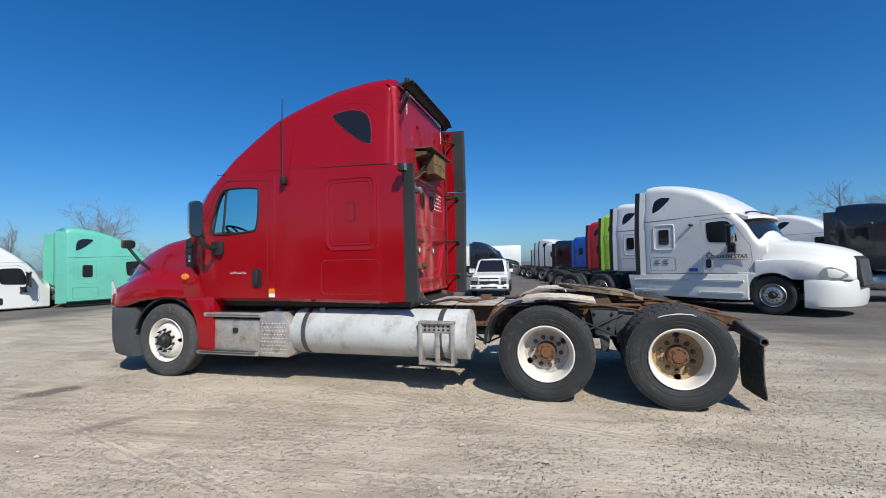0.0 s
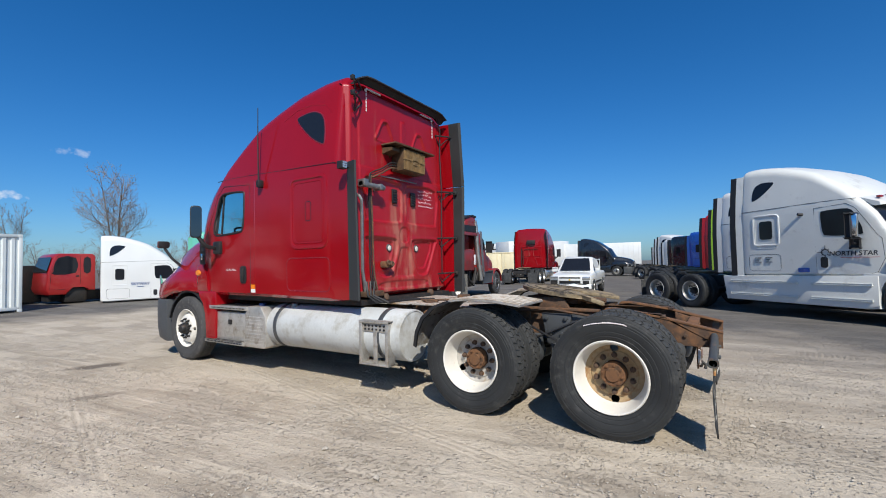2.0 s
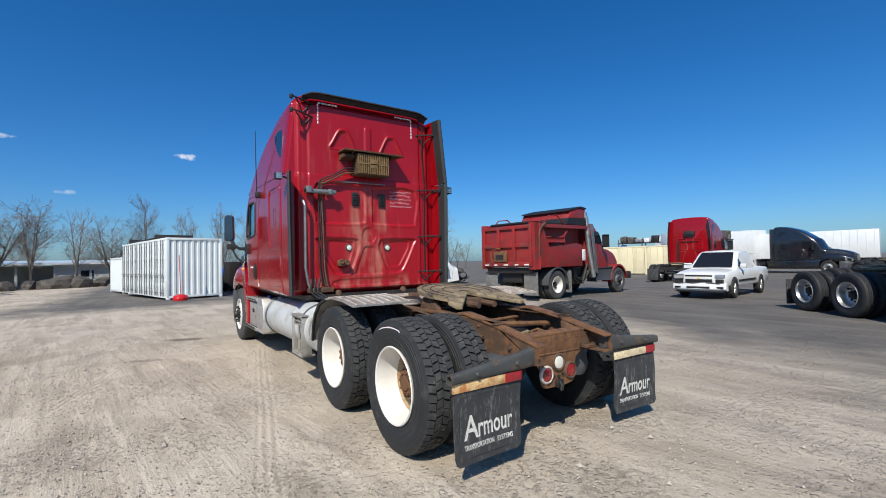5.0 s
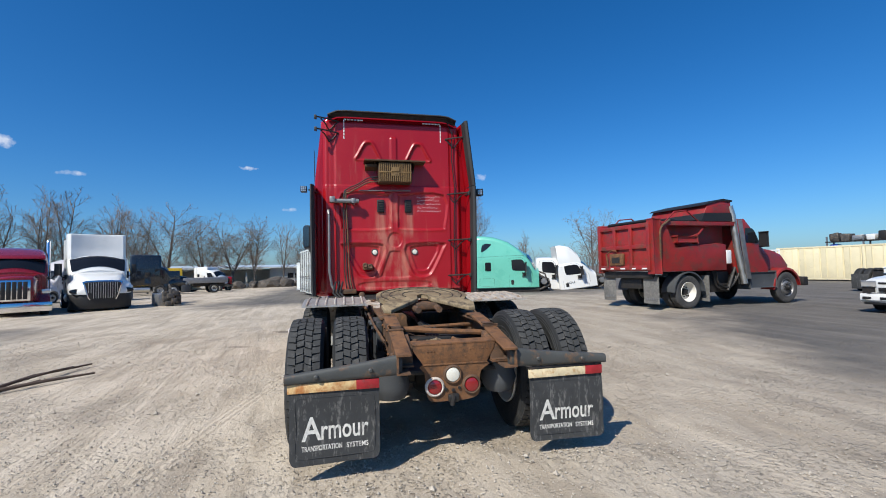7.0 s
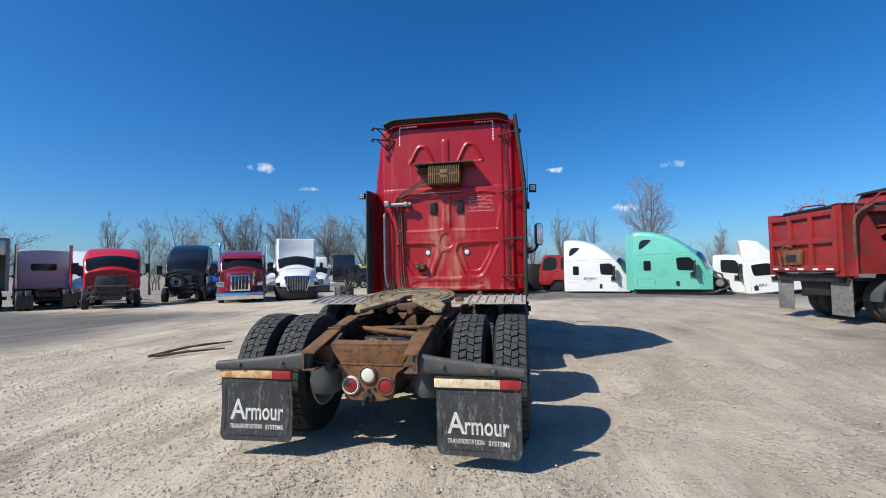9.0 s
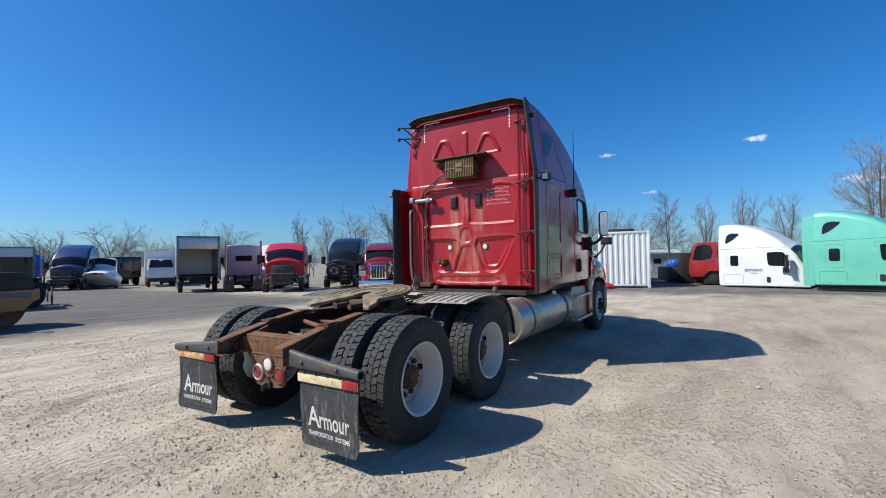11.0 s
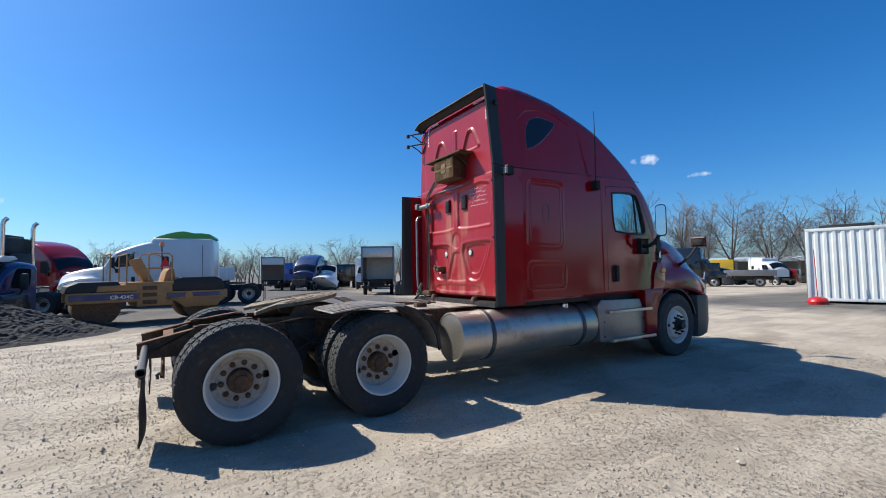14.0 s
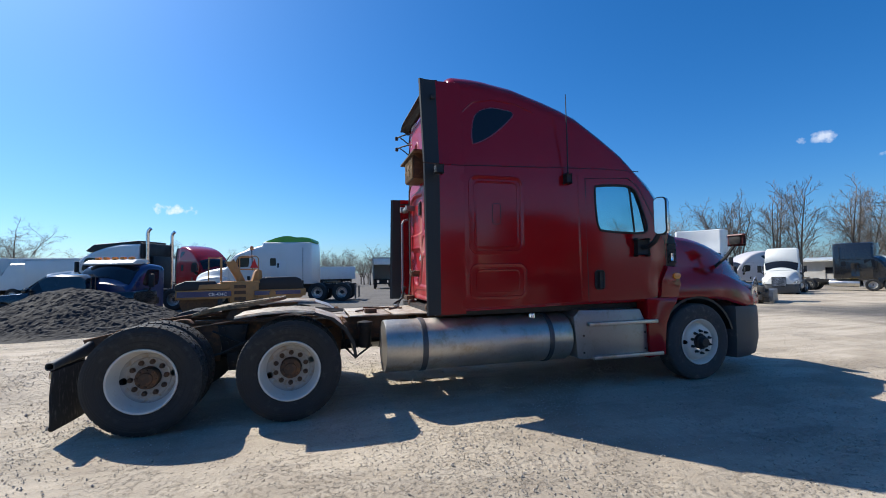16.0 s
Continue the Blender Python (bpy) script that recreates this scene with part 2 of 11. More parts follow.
DECK = material("worn_deck_plate", (0.48, 0.44, 0.38), 0.65, 0.3, vary=0.25, scale=5, grain=70, bump=0.1, dirt=(0.27, 0.17, 0.09), dirt_at=0.56)
TANK_WHITE = material("white_tank_paint", (0.50, 0.515, 0.50), 0.42, vary=0.14, scale=2.6, grain=50, bump=0.04, dirt=(0.34, 0.32, 0.27), dirt_at=0.58)
DISC_GREY = material("dusty_shaded_wheel_paint", (0.42, 0.40, 0.36), 0.6, vary=0.2, scale=9, grain=60, bump=0.05, dirt=(0.30, 0.21, 0.12), dirt_at=0.58)
DISC_TAN = material("rust_stained_wheel_paint", (0.36, 0.26, 0.14), 0.65, vary=0.25, scale=8, grain=60, bump=0.06, dirt=(0.24, 0.11, 0.035), dirt_at=0.55)
ALU_TANK = material("stained_bare_aluminium", (0.52, 0.49, 0.43), 0.42, 0.85, vary=0.2, scale=2.2, grain=40, bump=0.03, dirt=(0.34, 0.25, 0.14), dirt_at=0.60)
ALU_DARK = material("dull_dark_aluminium", (0.30, 0.295, 0.28), 0.42, 0.7, vary=0.15, scale=4, grain=70, bump=0.03, dirt=(0.20, 0.18, 0.15), dirt_at=0.62)
STRAP = material("tank_strap", (0.09, 0.095, 0.1), 0.45, 0.5, vary=0.2)
CHROME = material("chrome", (0.75, 0.76, 0.78), 0.12, 1.0, vary=0.05)
DULL_STEEL = material("dull_steel", (0.25, 0.25, 0.25), 0.5, 0.7, vary=0.25, scale=8)
TINT = glass_material("dark_tinted_glass", (0.012, 0.014, 0.018), 0.05)
CLEAR = glass_material("window_glass", (0.78, 0.90, 0.91), 0.0, 1.0)
CABIN = material("grey_cab_lining", (0.10, 0.10, 0.105), 0.8, vary=0.15)
WHITE_MARK = material("white_lettering", (0.78, 0.78, 0.76), 0.6, vary=0.1, grain=150, dirt=(0.3, 0.3, 0.3), dirt_at=0.72)
CHALK = material("white_chalk", (0.75, 0.68, 0.68), 0.9, vary=0.2)
RED_LENS = material("red_lens", (0.24, 0.008, 0.01), 0.15, coat=0.8, vary=0.2, grain=160)
RED_TAPE = material("red_reflective_tape", (0.33, 0.018, 0.022), 0.45, vary=0.3, scale=12, grain=90, dirt=(0.16, 0.06, 0.05), dirt_at=0.62)
CREAM_TAPE = material("aged_reflective_tape", (0.66, 0.56, 0.36), 0.5, vary=0.2, scale=12, dirt=(0.45, 0.24, 0.08), dirt_at=0.58)
CLEAR_LENS = material("clear_lens", (0.72, 0.70, 0.60), 0.2, coat=0.8, vary=0.15, grain=150)
# dark metal stands in for the dark reflection in the left mirror
MIRROR = material("dark_reflection_mirror", (0.10, 0.105, 0.115), 0.06, 1.0, vary=0.1)
AMBER = material("amber_lens", (0.8, 0.22, 0.01), 0.2, coat=0.8, vary=0.1)
DUSTY_FLAP = material("dusty_flap_rubber", (0.13, 0.128, 0.12), 0.9, vary=0.3, scale=9, grain=70, bump=0.1, dirt=(0.22, 0.21, 0.19), dirt_at=0.55)
FLAP = material("mud_flap_rubber", (0.036, 0.038, 0.039), 0.8, vary=0.35, scale=20, grain=120, bump=0.1, dirt=(0.20, 0.195, 0.18), dirt_at=0.62, drip=0.3)
FLAP_PRINT = material("worn_white_print", (0.66, 0.65, 0.60), 0.7, vary=0.25, scale=14, grain=110, dirt=(0.16, 0.155, 0.145), dirt_at=0.60)
HANGER = material("worn_black_hanger", (0.055, 0.058, 0.055), 0.6, vary=0.25, scale=6, grain=90, bump=0.1, dirt=(0.19, 0.10, 0.045), dirt_at=0.62)
PALE_RING = material("pale_lamp_ring", (0.55, 0.50, 0.44), 0.6, vary=0.2, scale=20, dirt=(0.25, 0.10, 0.06), dirt_at=0.6)
RUSTY_TAPE = material("rusty_reflective_tape", (0.62, 0.45, 0.22), 0.5, vary=0.25, scale=9, dirt=(0.42, 0.17, 0.05), dirt_at=0.52)
TREAD = material("dusty_tread_rubber", (0.038, 0.039, 0.038), 0.85, vary=0.3, scale=7, grain=80, bump=0.12, dirt=(0.12, 0.115, 0.105), dirt_at=0.62)
LAMP_GLASS = material("lamp_glass", (0.55, 0.57, 0.58), 0.1, 0.6, coat=0.8, vary=0.25, grain=200)
HOSE = material("black_hose", (0.02, 0.02, 0.021), 0.5, vary=0.2)
WHITE = paint("white_truck_paint", (0.70, 0.71, 0.69), 0.35, 0.5, 0.05, (0.62, 0.60, 0.56), 0.7)
SILVER = paint("silver_truck_paint", (0.68, 0.69, 0.65), 0.4, 0.3, 0.06, (0.46, 0.45, 0.41), 0.66)
MINT = paint("mint_green_paint", (0.13, 0.47, 0.36), 0.3, 0.6, 0.06)
BLACK_PAINT = paint("black_truck_paint", (0.012, 0.014, 0.017), 0.25, 0.7, 0.1)
BLUE = paint("blue_truck_paint", (0.02, 0.09, 0.42), 0.3, 0.6)
CAB_RED = paint("orange_red_paint", (0.30, 0.012, 0.012), 0.35, 0.4, 0.08, (0.30, 0.05, 0.03), 0.62)
NAVY = paint("navy_truck_paint", (0.018, 0.035, 0.12), 0.32, 0.6)
LIME = paint("lime_truck_paint", (0.42, 0.68, 0.03), 0.3, 0.5)
BRIGHT_RED = paint("bright_red_paint", (0.50, 0.012, 0.014), 0.36, 0.2)
MAROON = paint("maroon_paint", (0.20, 0.010, 0.016), 0.28, 0.7)
DUMP_RED = material("worn_dump_body_red", (0.27, 0.016, 0.015), 0.5, coat=0.1, vary=0.28, scale=2.6, grain=40, bump=0.1, dirt=(0.12, 0.045, 0.03), dirt_at=0.56)
LILAC = paint("pale_lilac_paint", (0.55, 0.52, 0.52), 0.4, 0.3)
YELLOW = paint("yellow_paint", (0.80, 0.50, 0.02), 0.4, 0.3)
DULL_RED = material("dull_red_plastic", (0.10, 0.022, 0.02), 0.45, vary=0.2)
CAT_YELLOW = material("faded_machine_yellow", (0.39, 0.20, 0.065), 0.55, vary=0.18, scale=3, grain=40, bump=0.04, dirt=(0.24, 0.15, 0.08), dirt_at=0.62)
CONTAINER_WHITE = material("white_container_paint", (0.68, 0.72, 0.70), 0.5, vary=0.07, scale=1.5, grain=30, bump=0.03, dirt=(0.55, 0.52, 0.45), dirt_at=0.7)
CONTAINER_CREAM = material("cream_container_paint", (0.72, 0.64, 0.42), 0.5, vary=0.08, scale=1.5, grain=30, bump=0.03, dirt=(0.55, 0.46, 0.3), dirt_at=0.68)
GREEN_FADED = paint("faded_green_paint", (0.12, 0.40, 0.07), 0.5, 0.1)
SIGN_BLUE = material("blue_print", (0.02, 0.06, 0.22), 0.5, vary=0.1)
DARK_PRINT = material("dark_print", (0.03, 0.035, 0.045), 0.5, vary=0.1)
BARK = material("grey_bark", (0.125, 0.105, 0.088), 0.9, vary=0.3, scale=5, grain=40, bump=0.3)
TWIG = material("bare_twigs", (0.19, 0.16, 0.135), 0.9, vary=0.3, scale=2, grain=20)
SHED_WALL = material("shed_cladding", (0.45, 0.44, 0.41), 0.7, vary=0.2, scale=0.8, grain=10)
SCRAP = material("scrap_metal", (0.07, 0.065, 0.06), 0.7, 0.3, vary=0.5, scale=4, grain=30, dirt=(0.22, 0.17, 0.12), dirt_at=0.58)
WOOD = material("dark_weathered_wood", (0.09, 0.065, 0.05), 0.85, vary=0.3, scale=6, grain=50, bump=0.2)


# ---- mesh helpers ----
def part(name, bm, mat, parent=None, label="", smooth=38):
    """Links a bmesh as one mesh object under a thing or a part."""
    me = bpy.data.meshes.new(name)
    bmesh.ops.recalc_face_normals(bm, faces=bm.faces)
    bm.to_mesh(me)
    bm.free()
    me.materials.append(mat)
    if smooth:
        me.shade_smooth()
        me.set_sharp_from_angle(angle=radians(smooth))
    ob = new(name, me)
    ob.parent = parent
    if label:
        ob["label"] = label
    return ob


def thing(name, m, label, category, group="", kind=""):
    ob = new(name)
    ob.empty_display_size = 0.2
    ob.matrix_basis = m
    return tagged(ob, label, category, group, kind)


def box(bm, x0, x1, y0, y1, z0, z1, bev=0.0, seg=2, turn=None):
    r = bmesh.ops.create_cube(bm, size=1)
    vs = r["verts"]
    for v in vs:
        v.co = Vector((x0 + (v.co.x + 0.5) * (x1 - x0), y0 + (v.co.y + 0.5) * (y1 - y0), z0 + (v.co.z + 0.5) * (z1 - z0)))
    if turn is not None:
        c = Vector(((x0 + x1) / 2, (y0 + y1) / 2, (z0 + z1) / 2))
        for v in vs:
            v.co = c + turn @ (v.co - c)
    if bev:
        es = {e for v in vs for e in v.link_edges}
        bmesh.ops.bevel(bm, geom=list(es), offset=bev, segments=seg, affect="EDGES", profile=0.5)
    return bm


def tube(bm, pts, r, seg=8, cap=True, r_end=None):
    """A round bar along a line of points, thinning to r_end."""
    pts = [Vector(p) for p in pts]
    rings = []
    last = None
    for i, p in enumerate(pts):
        d = (pts[min(i + 1, len(pts) - 1)] - pts[max(i - 1, 0)]).normalized()
        if last is None:
            a = d.orthogonal().normalized()
        else:
            a = (last - d * last.dot(d)).normalized()
        last = a
        b = d.cross(a)
        k = r if r_end is None else r + (r_end - r) * i / (len(pts) - 1)
        rings.append([bm.verts.new(p + (a * math.cos(2 * math.pi * j / seg) + b * math.sin(2 * math.pi * j / seg)) * k) for j in range(seg)])
    for r0, r1 in zip(rings, rings[1:]):
        for j in range(seg):
            bm.faces.new((r0[j], r0[(j + 1) % seg], r1[(j + 1) % seg], r1[j]))
    if cap:
        bm.faces.new(rings[0][::-1])
        bm.faces.new(rings[-1])
    return bm


def lathe(bm, prof, axis="y", centre=(0, 0, 0), seg=32, closed=False):
    """Turns a profile of (radius, along) round an axis."""
    c = Vector(centre)
    rings = []
    for r, a in prof:
        ring = []
        for j in range(seg):
            t = 2 * math.pi * j / seg
            u, v = r * math.cos(t), r * math.sin(t)
            co = (u, a, v) if axis == "y" else ((a, u, v) if axis == "x" else (u, v, a))
            ring.append(bm.verts.new(c + Vector(co)))
        rings.append(ring)
    pairs = list(zip(rings, rings[1:]))
    if closed:
        pairs.append((rings[-1], rings[0]))
    for r0, r1 in pairs:
        for j in range(seg):
            bm.faces.new((r0[j], r0[(j + 1) % seg], r1[(j + 1) % seg], r1[j]))
    if not closed:
        if prof[0][0] > 1e-5:
            bm.faces.new(rings[0])
        if prof[-1][0] > 1e-5:
            bm.faces.new(rings[-1][::-1])
        bmesh.ops.remove_doubles(bm, verts=[v for ring in (rings[0], rings[-1]) for v in ring], dist=1e-6)
    return bm


def prism(bm, poly, a0, a1, plane="xz", bev=0.0):
    """Extrudes a polygon drawn in a plane from a0 to a1 along the third axis."""
    def at(p, a):
        return (p[0], a, p[1]) if plane == "xz" else ((a, p[0], p[1]) if plane == "yz" else (p[0], p[1], a))
    lo = [bm.verts.new(at(p, a0)) for p in poly]
    hi = [bm.verts.new(at(p, a1)) for p in poly]
    faces = [bm.faces.new(lo), bm.faces.new(hi[::-1])]
    n = len(poly)
    for i in range(n):
        faces.append(bm.faces.new((lo[i], hi[i], hi[(i + 1) % n], lo[(i + 1) % n])))
    if bev:
        es = list(dict.fromkeys(e for f in faces[:2] for e in f.edges))
        bmesh.ops.bevel(bm, geom=es, offset=bev, segments=2, affect="EDGES", profile=0.5)
    return bm


def loft(bm, rings, cap=True, loop=True):
    vs = [[bm.verts.new(p) for p in ring] for ring in rings]
    n = len(vs[0])
    for r0, r1 in zip(vs, vs[1:]):
        for j in range(n if loop else n - 1):
            quad = (r0[j], r0[(j + 1) % n], r1[(j + 1) % n], r1[j])
            bm.faces.new(quad)
    if cap:
        bm.faces.new(vs[0][::-1])
        bm.faces.new(vs[-1])
    return bm


def rounded(x0, x1, z0, z1, r, n=5):
    """A rectangle with round corners, anticlockwise."""
    out = []
    for cx, cz, a0 in ((x1 - r, z1 - r, 0), (x0 + r, z1 - r, 90), (x0 + r, z0 + r, 180), (x1 - r, z0 + r, 270)):
        for i in range(n + 1):
            a = radians(a0 + 90 * i / n)
            out.append((cx + r * math.cos(a), cz + r * math.sin(a)))
    return out


def smooth_poly(pts, n=4):
    """Rounds a closed polygon's corners with a Catmull-Rom curve."""
    out = []
    k = len(pts)
    for i in range(k):
        p0, p1, p2, p3 = (Vector((*pts[(i + j - 1) % k], 0)) for j in range(4))
        for s in range(n):
            t = s / n
            q = 0.5 * ((2 * p1) + (p2 - p0) * t + (2 * p0 - 5 * p1 + 4 * p2 - p3) * t * t + (3 * p1 - p0 - 3 * p2 + p3) * t ** 3)
            out.append((q.x, q.y))
    return out


def smooth_path(pts, n=4):
    """A Catmull-Rom line through points in space."""
    p = [Vector(q) for q in pts]
    p = [p[0] * 2 - p[1]] + p + [p[-1] * 2 - p[-2]]
    out = []
    for i in range(1, len(p) - 2):
        for k in range(n):
            t = k / n
            out.append(0.5 * ((2 * p[i]) + (p[i + 1] - p[i - 1]) * t + (2 * p[i - 1] - 5 * p[i] + 4 * p[i + 1] - p[i + 2]) * t * t + (3 * p[i] - p[i - 1] - 3 * p[i + 1] + p[i + 2]) * t ** 3))
    return out + [p[-2]]


def cut(bm, cutters):
    """Takes the cutters' volumes away from a mesh, and gives back the rest."""
    me = bpy.data.meshes.new("body")
    bmesh.ops.recalc_face_normals(bm, faces=bm.faces)
    bm.to_mesh(me)
    bm.free()
    ob = new("body_blank", me)
    blanks = []
    for c in cutters:
        bmesh.ops.recalc_face_normals(c, faces=c.faces)
        cm = bpy.data.meshes.new("cutter")
        c.to_mesh(cm)
        c.free()
        co = new("cutter_blank", cm)
        blanks.append(co)
        md = ob.modifiers.new("cut", "BOOLEAN")
        md.operation, md.solver, md.object = "DIFFERENCE", "EXACT", co
    bpy.context.view_layer.update()
    got = bpy.data.meshes.new_from_object(ob.evaluated_get(bpy.context.evaluated_depsgraph_get()))
    out = bmesh.new()
    out.from_mesh(got)
    for o in [ob, *blanks]:
        bpy.data.objects.remove(o, do_unlink=True)
    return out


def lerp_table(table, x):
    for (xa, ya), (xb, yb) in zip(table, table[1:]):
        if x <= xb:
            return ya + (yb - ya) * max(0, (x - xa)) / (xb - xa)
    return table[-1][1]


def smooth_table(table, x):
    """Smooth interpolation in a table of (x, value)."""
    k = len(table)
    for i in range(k - 1):
        if x <= table[i + 1][0] or i == k - 2:
            p0, p1, p2, p3 = table[max(i - 1, 0)][1], table[i][1], table[i + 1][1], table[min(i + 2, k - 1)][1]
            t = min(1, max(0, (x - table[i][0]) / (table[i + 1][0] - table[i][0])))
            return 0.5 * (2 * p1 + (p2 - p0) * t + (2 * p0 - 5 * p1 + 4 * p2 - p3) * t * t + (3 * p1 - p0 - 3 * p2 + p3) * t ** 3)


def lettering(text, size, mat, parent, m, name="lettering", thick=0.002, shear=0.0, label="", align="CENTER"):
    """Raised writing in the built-in font; it reads along local x, up local y."""
    cu = bpy.data.curves.new("lettering", "FONT")
    cu.body, cu.size, cu.extrude, cu.align_x, cu.shear = text, size, thick, align, shear
    cu.resolution_u = 3
    cu.offset = size * 0.012
    tmp = new("writing", cu)
    bpy.context.view_layer.update()
    me = bpy.data.meshes.new_from_object(tmp.evaluated_get(bpy.context.evaluated_depsgraph_get()))
    bpy.data.objects.remove(tmp, do_unlink=True)
    me.materials.clear()
    me.materials.append(mat)
    ob = new(name, me)
    ob.parent = parent
    ob.matrix_basis = m
    if label:
        ob["label"] = label
    return ob


def fitted_lettering(word, x_at, z_at, wide, tall, mat, parent, face):
    """Writing fitted to a width and a height, from its lower left corner."""
    ob = lettering(word, 0.1, mat, parent, face, align="LEFT")
    xs = [v.co.x for v in ob.data.vertices]
    ys = [v.co.y for v in ob.data.vertices]
    kx, ky = wide / (max(xs) - min(xs)), tall / (max(ys) - min(0, min(ys)))
    ob.matrix_basis = face @ pose(x_at - min(xs) * kx, z_at, 0.0) @ Matrix.Diagonal((kx, ky, 1, 1))
    return ob


def ground_height(x, y):
    """The yard: level round the truck, falling gently away towards the far tree line."""
    a = 0.75 * x + 0.66 * y - 14
    return max(-1.6, -0.0095 * (a + math.sqrt(a * a + 36))) if a > -40 else 0.0


def stand(x, y, turn, lift=0.0, size=1.0):
    """A pose on the ground, turned about the upright."""
    return pose(x, y, ground_height(x, y) + lift * size, 0, 0, turn) @ Matrix.Diagonal((size, size, size, 1))

# ---- truck building blocks (x ahead, y to the truck's left, rear axle at x = 0) ----
ROOF = [(3.0, 3.83), (3.15, 3.86), (3.5, 3.85), (3.91, 3.785), (4.33, 3.655), (4.76, 3.485), (5.12, 3.235), (5.39, 3.03), (5.64, 2.79), (5.78, 2.66), (5.93, 2.48), (6.08, 2.18), (6.22, 1.98), (6.4, 1.93)]
ROOF_MID = [(3.0, 3.18), (3.2, 3.22), (4.0, 3.2), (4.6, 3.08), (5.1, 2.92), (5.45, 2.78), (5.64, 2.70), (5.78, 2.60), (5.93, 2.44), (6.08, 2.18), (6.22, 1.98), (6.4, 1.93)]
ROOF_DAY = [(4.6, 2.70), (4.8, 2.74), (5.3, 2.76), (5.64, 2.70), (5.78, 2.60), (5.93, 2.44), (6.08, 2.18), (6.22, 1.98), (6.4, 1.93)]
CROWN = [(3.0, 0.05), (5.3, 0.06), (5.64, 0.12), (5.93, 0.24), (6.1, 0.26), (6.4, 0.12)]
SIDE = 1.22


def side_at(z, w=SIDE):
    return w - 0.115 * max(0.0, z - 2.68) - 0.012 * max(0.0, 2.2 - z)


def cab_width(x):
    return smooth_table([(3.0, 1.22), (4.8, 1.22), (5.4, 1.215), (5.8, 1.20), (6.1, 1.16), (6.4, 1.08)], x)


def cab_ring(x, roof, inset=0.0, floor=None):
    zb = (1.02 + 0.03 * max(0, min(1, (x - 3.0) / 1.8)) if floor is None else floor) + inset
    zt = smooth_table(roof, x) - inset
    w = cab_width(x) - inset
    r = min(0.24, (zt - zb) * 0.35) if zt < 3.3 else 0.24
    crown = smooth_table(CROWN, x)
    zs = zt - r
    half = [(0, zb), (w * 0.5, zb), (w - 0.06, zb), (w - 0.012, zb + 0.04)]
    for k in range(1, 11):
        z = zb + 0.05 + (zs - zb - 0.05) * k / 10
        half.append((side_at(z, w), z))
    ys = side_at(zs, w)
    for k in range(1, 8):
        a = radians(90 * k / 7)
        half.append((ys - r + r * math.cos(a), zs + r * math.sin(a)))
    half.append(((ys - r) * 0.72, zt + crown * 0.5))
    half.append(((ys - r) * 0.36, zt + crown * 0.87))
    half.append((0, zt + crown))
    ring = [(x, y, z) for y, z in half]
    ring += [(x, -y, z) for y, z in half[-2:0:-1]]
    return ring


def cab_shell(roof, rear=3.02):
    xs = [rear + 0.08, rear + 0.3] + [x for x in (3.5, 3.9, 4.33, 4.55, 4.76, 4.95, 5.12, 5.26, 5.39, 5.52, 5.64, 5.78, 5.93, 6.02, 6.1, 6.2, 6.3, 6.36) if x > rear + 0.35]
    rings = [cab_ring(x, roof) for x in xs]
    first = rings[0]
    cz = sum(p[2] for p in first) / len(first)

    def shrunk(d, x):
        return [(x, p[1] * (1 - d / 1.2), cz + (p[2] - cz) * (1 - d / 1.5)) for p in first]
    rings = [shrunk(0.06, rear), shrunk(0.035, rear + 0.008), shrunk(0.012, rear + 0.035)] + rings
    bm = bmesh.new()
    loft(bm, rings)
    return bm


def cab_cavity(roof, x0, x1, floor=1.2):
    bm = bmesh.new()
    loft(bm, [cab_ring(x, roof, 0.055, floor) for x in np.linspace(x0, x1, 9)])
    return bm


DOOR_WINDOW = [(5.72, 1.97), (5.64, 2.28), (5.56, 2.47), (5.45, 2.545), (5.2, 2.55), (4.97, 2.53), (4.935, 2.47), (4.95, 2.15), (4.985, 2.0), (5.06, 1.965), (5.4, 1.945)]


def prism_cutter(poly, y0=-2, y1=2):
    bm = bmesh.new()
    prism(bm, poly, y0, y1)
    return bm


def side_plate(bm, poly, s, proud=0.006, thick=0.02, w=SIDE):
    """A plate that follows the cab's side, s = 1 on its left, -1 on its right."""
    lo = [bm.verts.new((x, s * (side_at(z, min(w, cab_width(x))) - thick), z)) for x, z in poly]
    hi = [bm.verts.new((x, s * (side_at(z, min(w, cab_width(x))) + proud), z)) for x, z in poly]
    n = len(poly)
    bm.faces.new(hi)
    bm.faces.new(lo[::-1])
    for i in range(n):
        bm.faces.new((lo[i], lo[(i + 1) % n], hi[(i + 1) % n], hi[i]))
    return bm


def side_bead(bm, poly, s, r=0.012, closed=True, sink=0.5, w=SIDE, seg=6):
    """A raised bead along a line on the cab's side."""
    pts = [Vector((x, s * (side_at(z, min(w, cab_width(x))) - r * sink), z)) for x, z in poly]
    if closed:
        pts += pts[:2]
    tube(bm, pts, r, seg, cap=not closed)
    return bm


def windshield(bm, roof, x0=5.66, x1=6.32, start=14):
    xs = np.linspace(x0, x1, 7)
    rows = []
    for x in xs:
        ring = cab_ring(x, roof)
        h = (len(ring) + 2) // 2
        up = [p for p in ring[start:h]]
        line = [Vector(p) for p in up] + [Vector((p[0], -p[1], p[2])) for p in up[-2::-1]]
        rows.append([v + Vector((0.012, 0, 0.008)) for v in line])
    loft(bm, rows, cap=False, loop=False)
    low = [[v - Vector((0.02, 0, 0.02)) for v in row] for row in rows]
    loft(bm, low, cap=False, loop=False)
    return bm


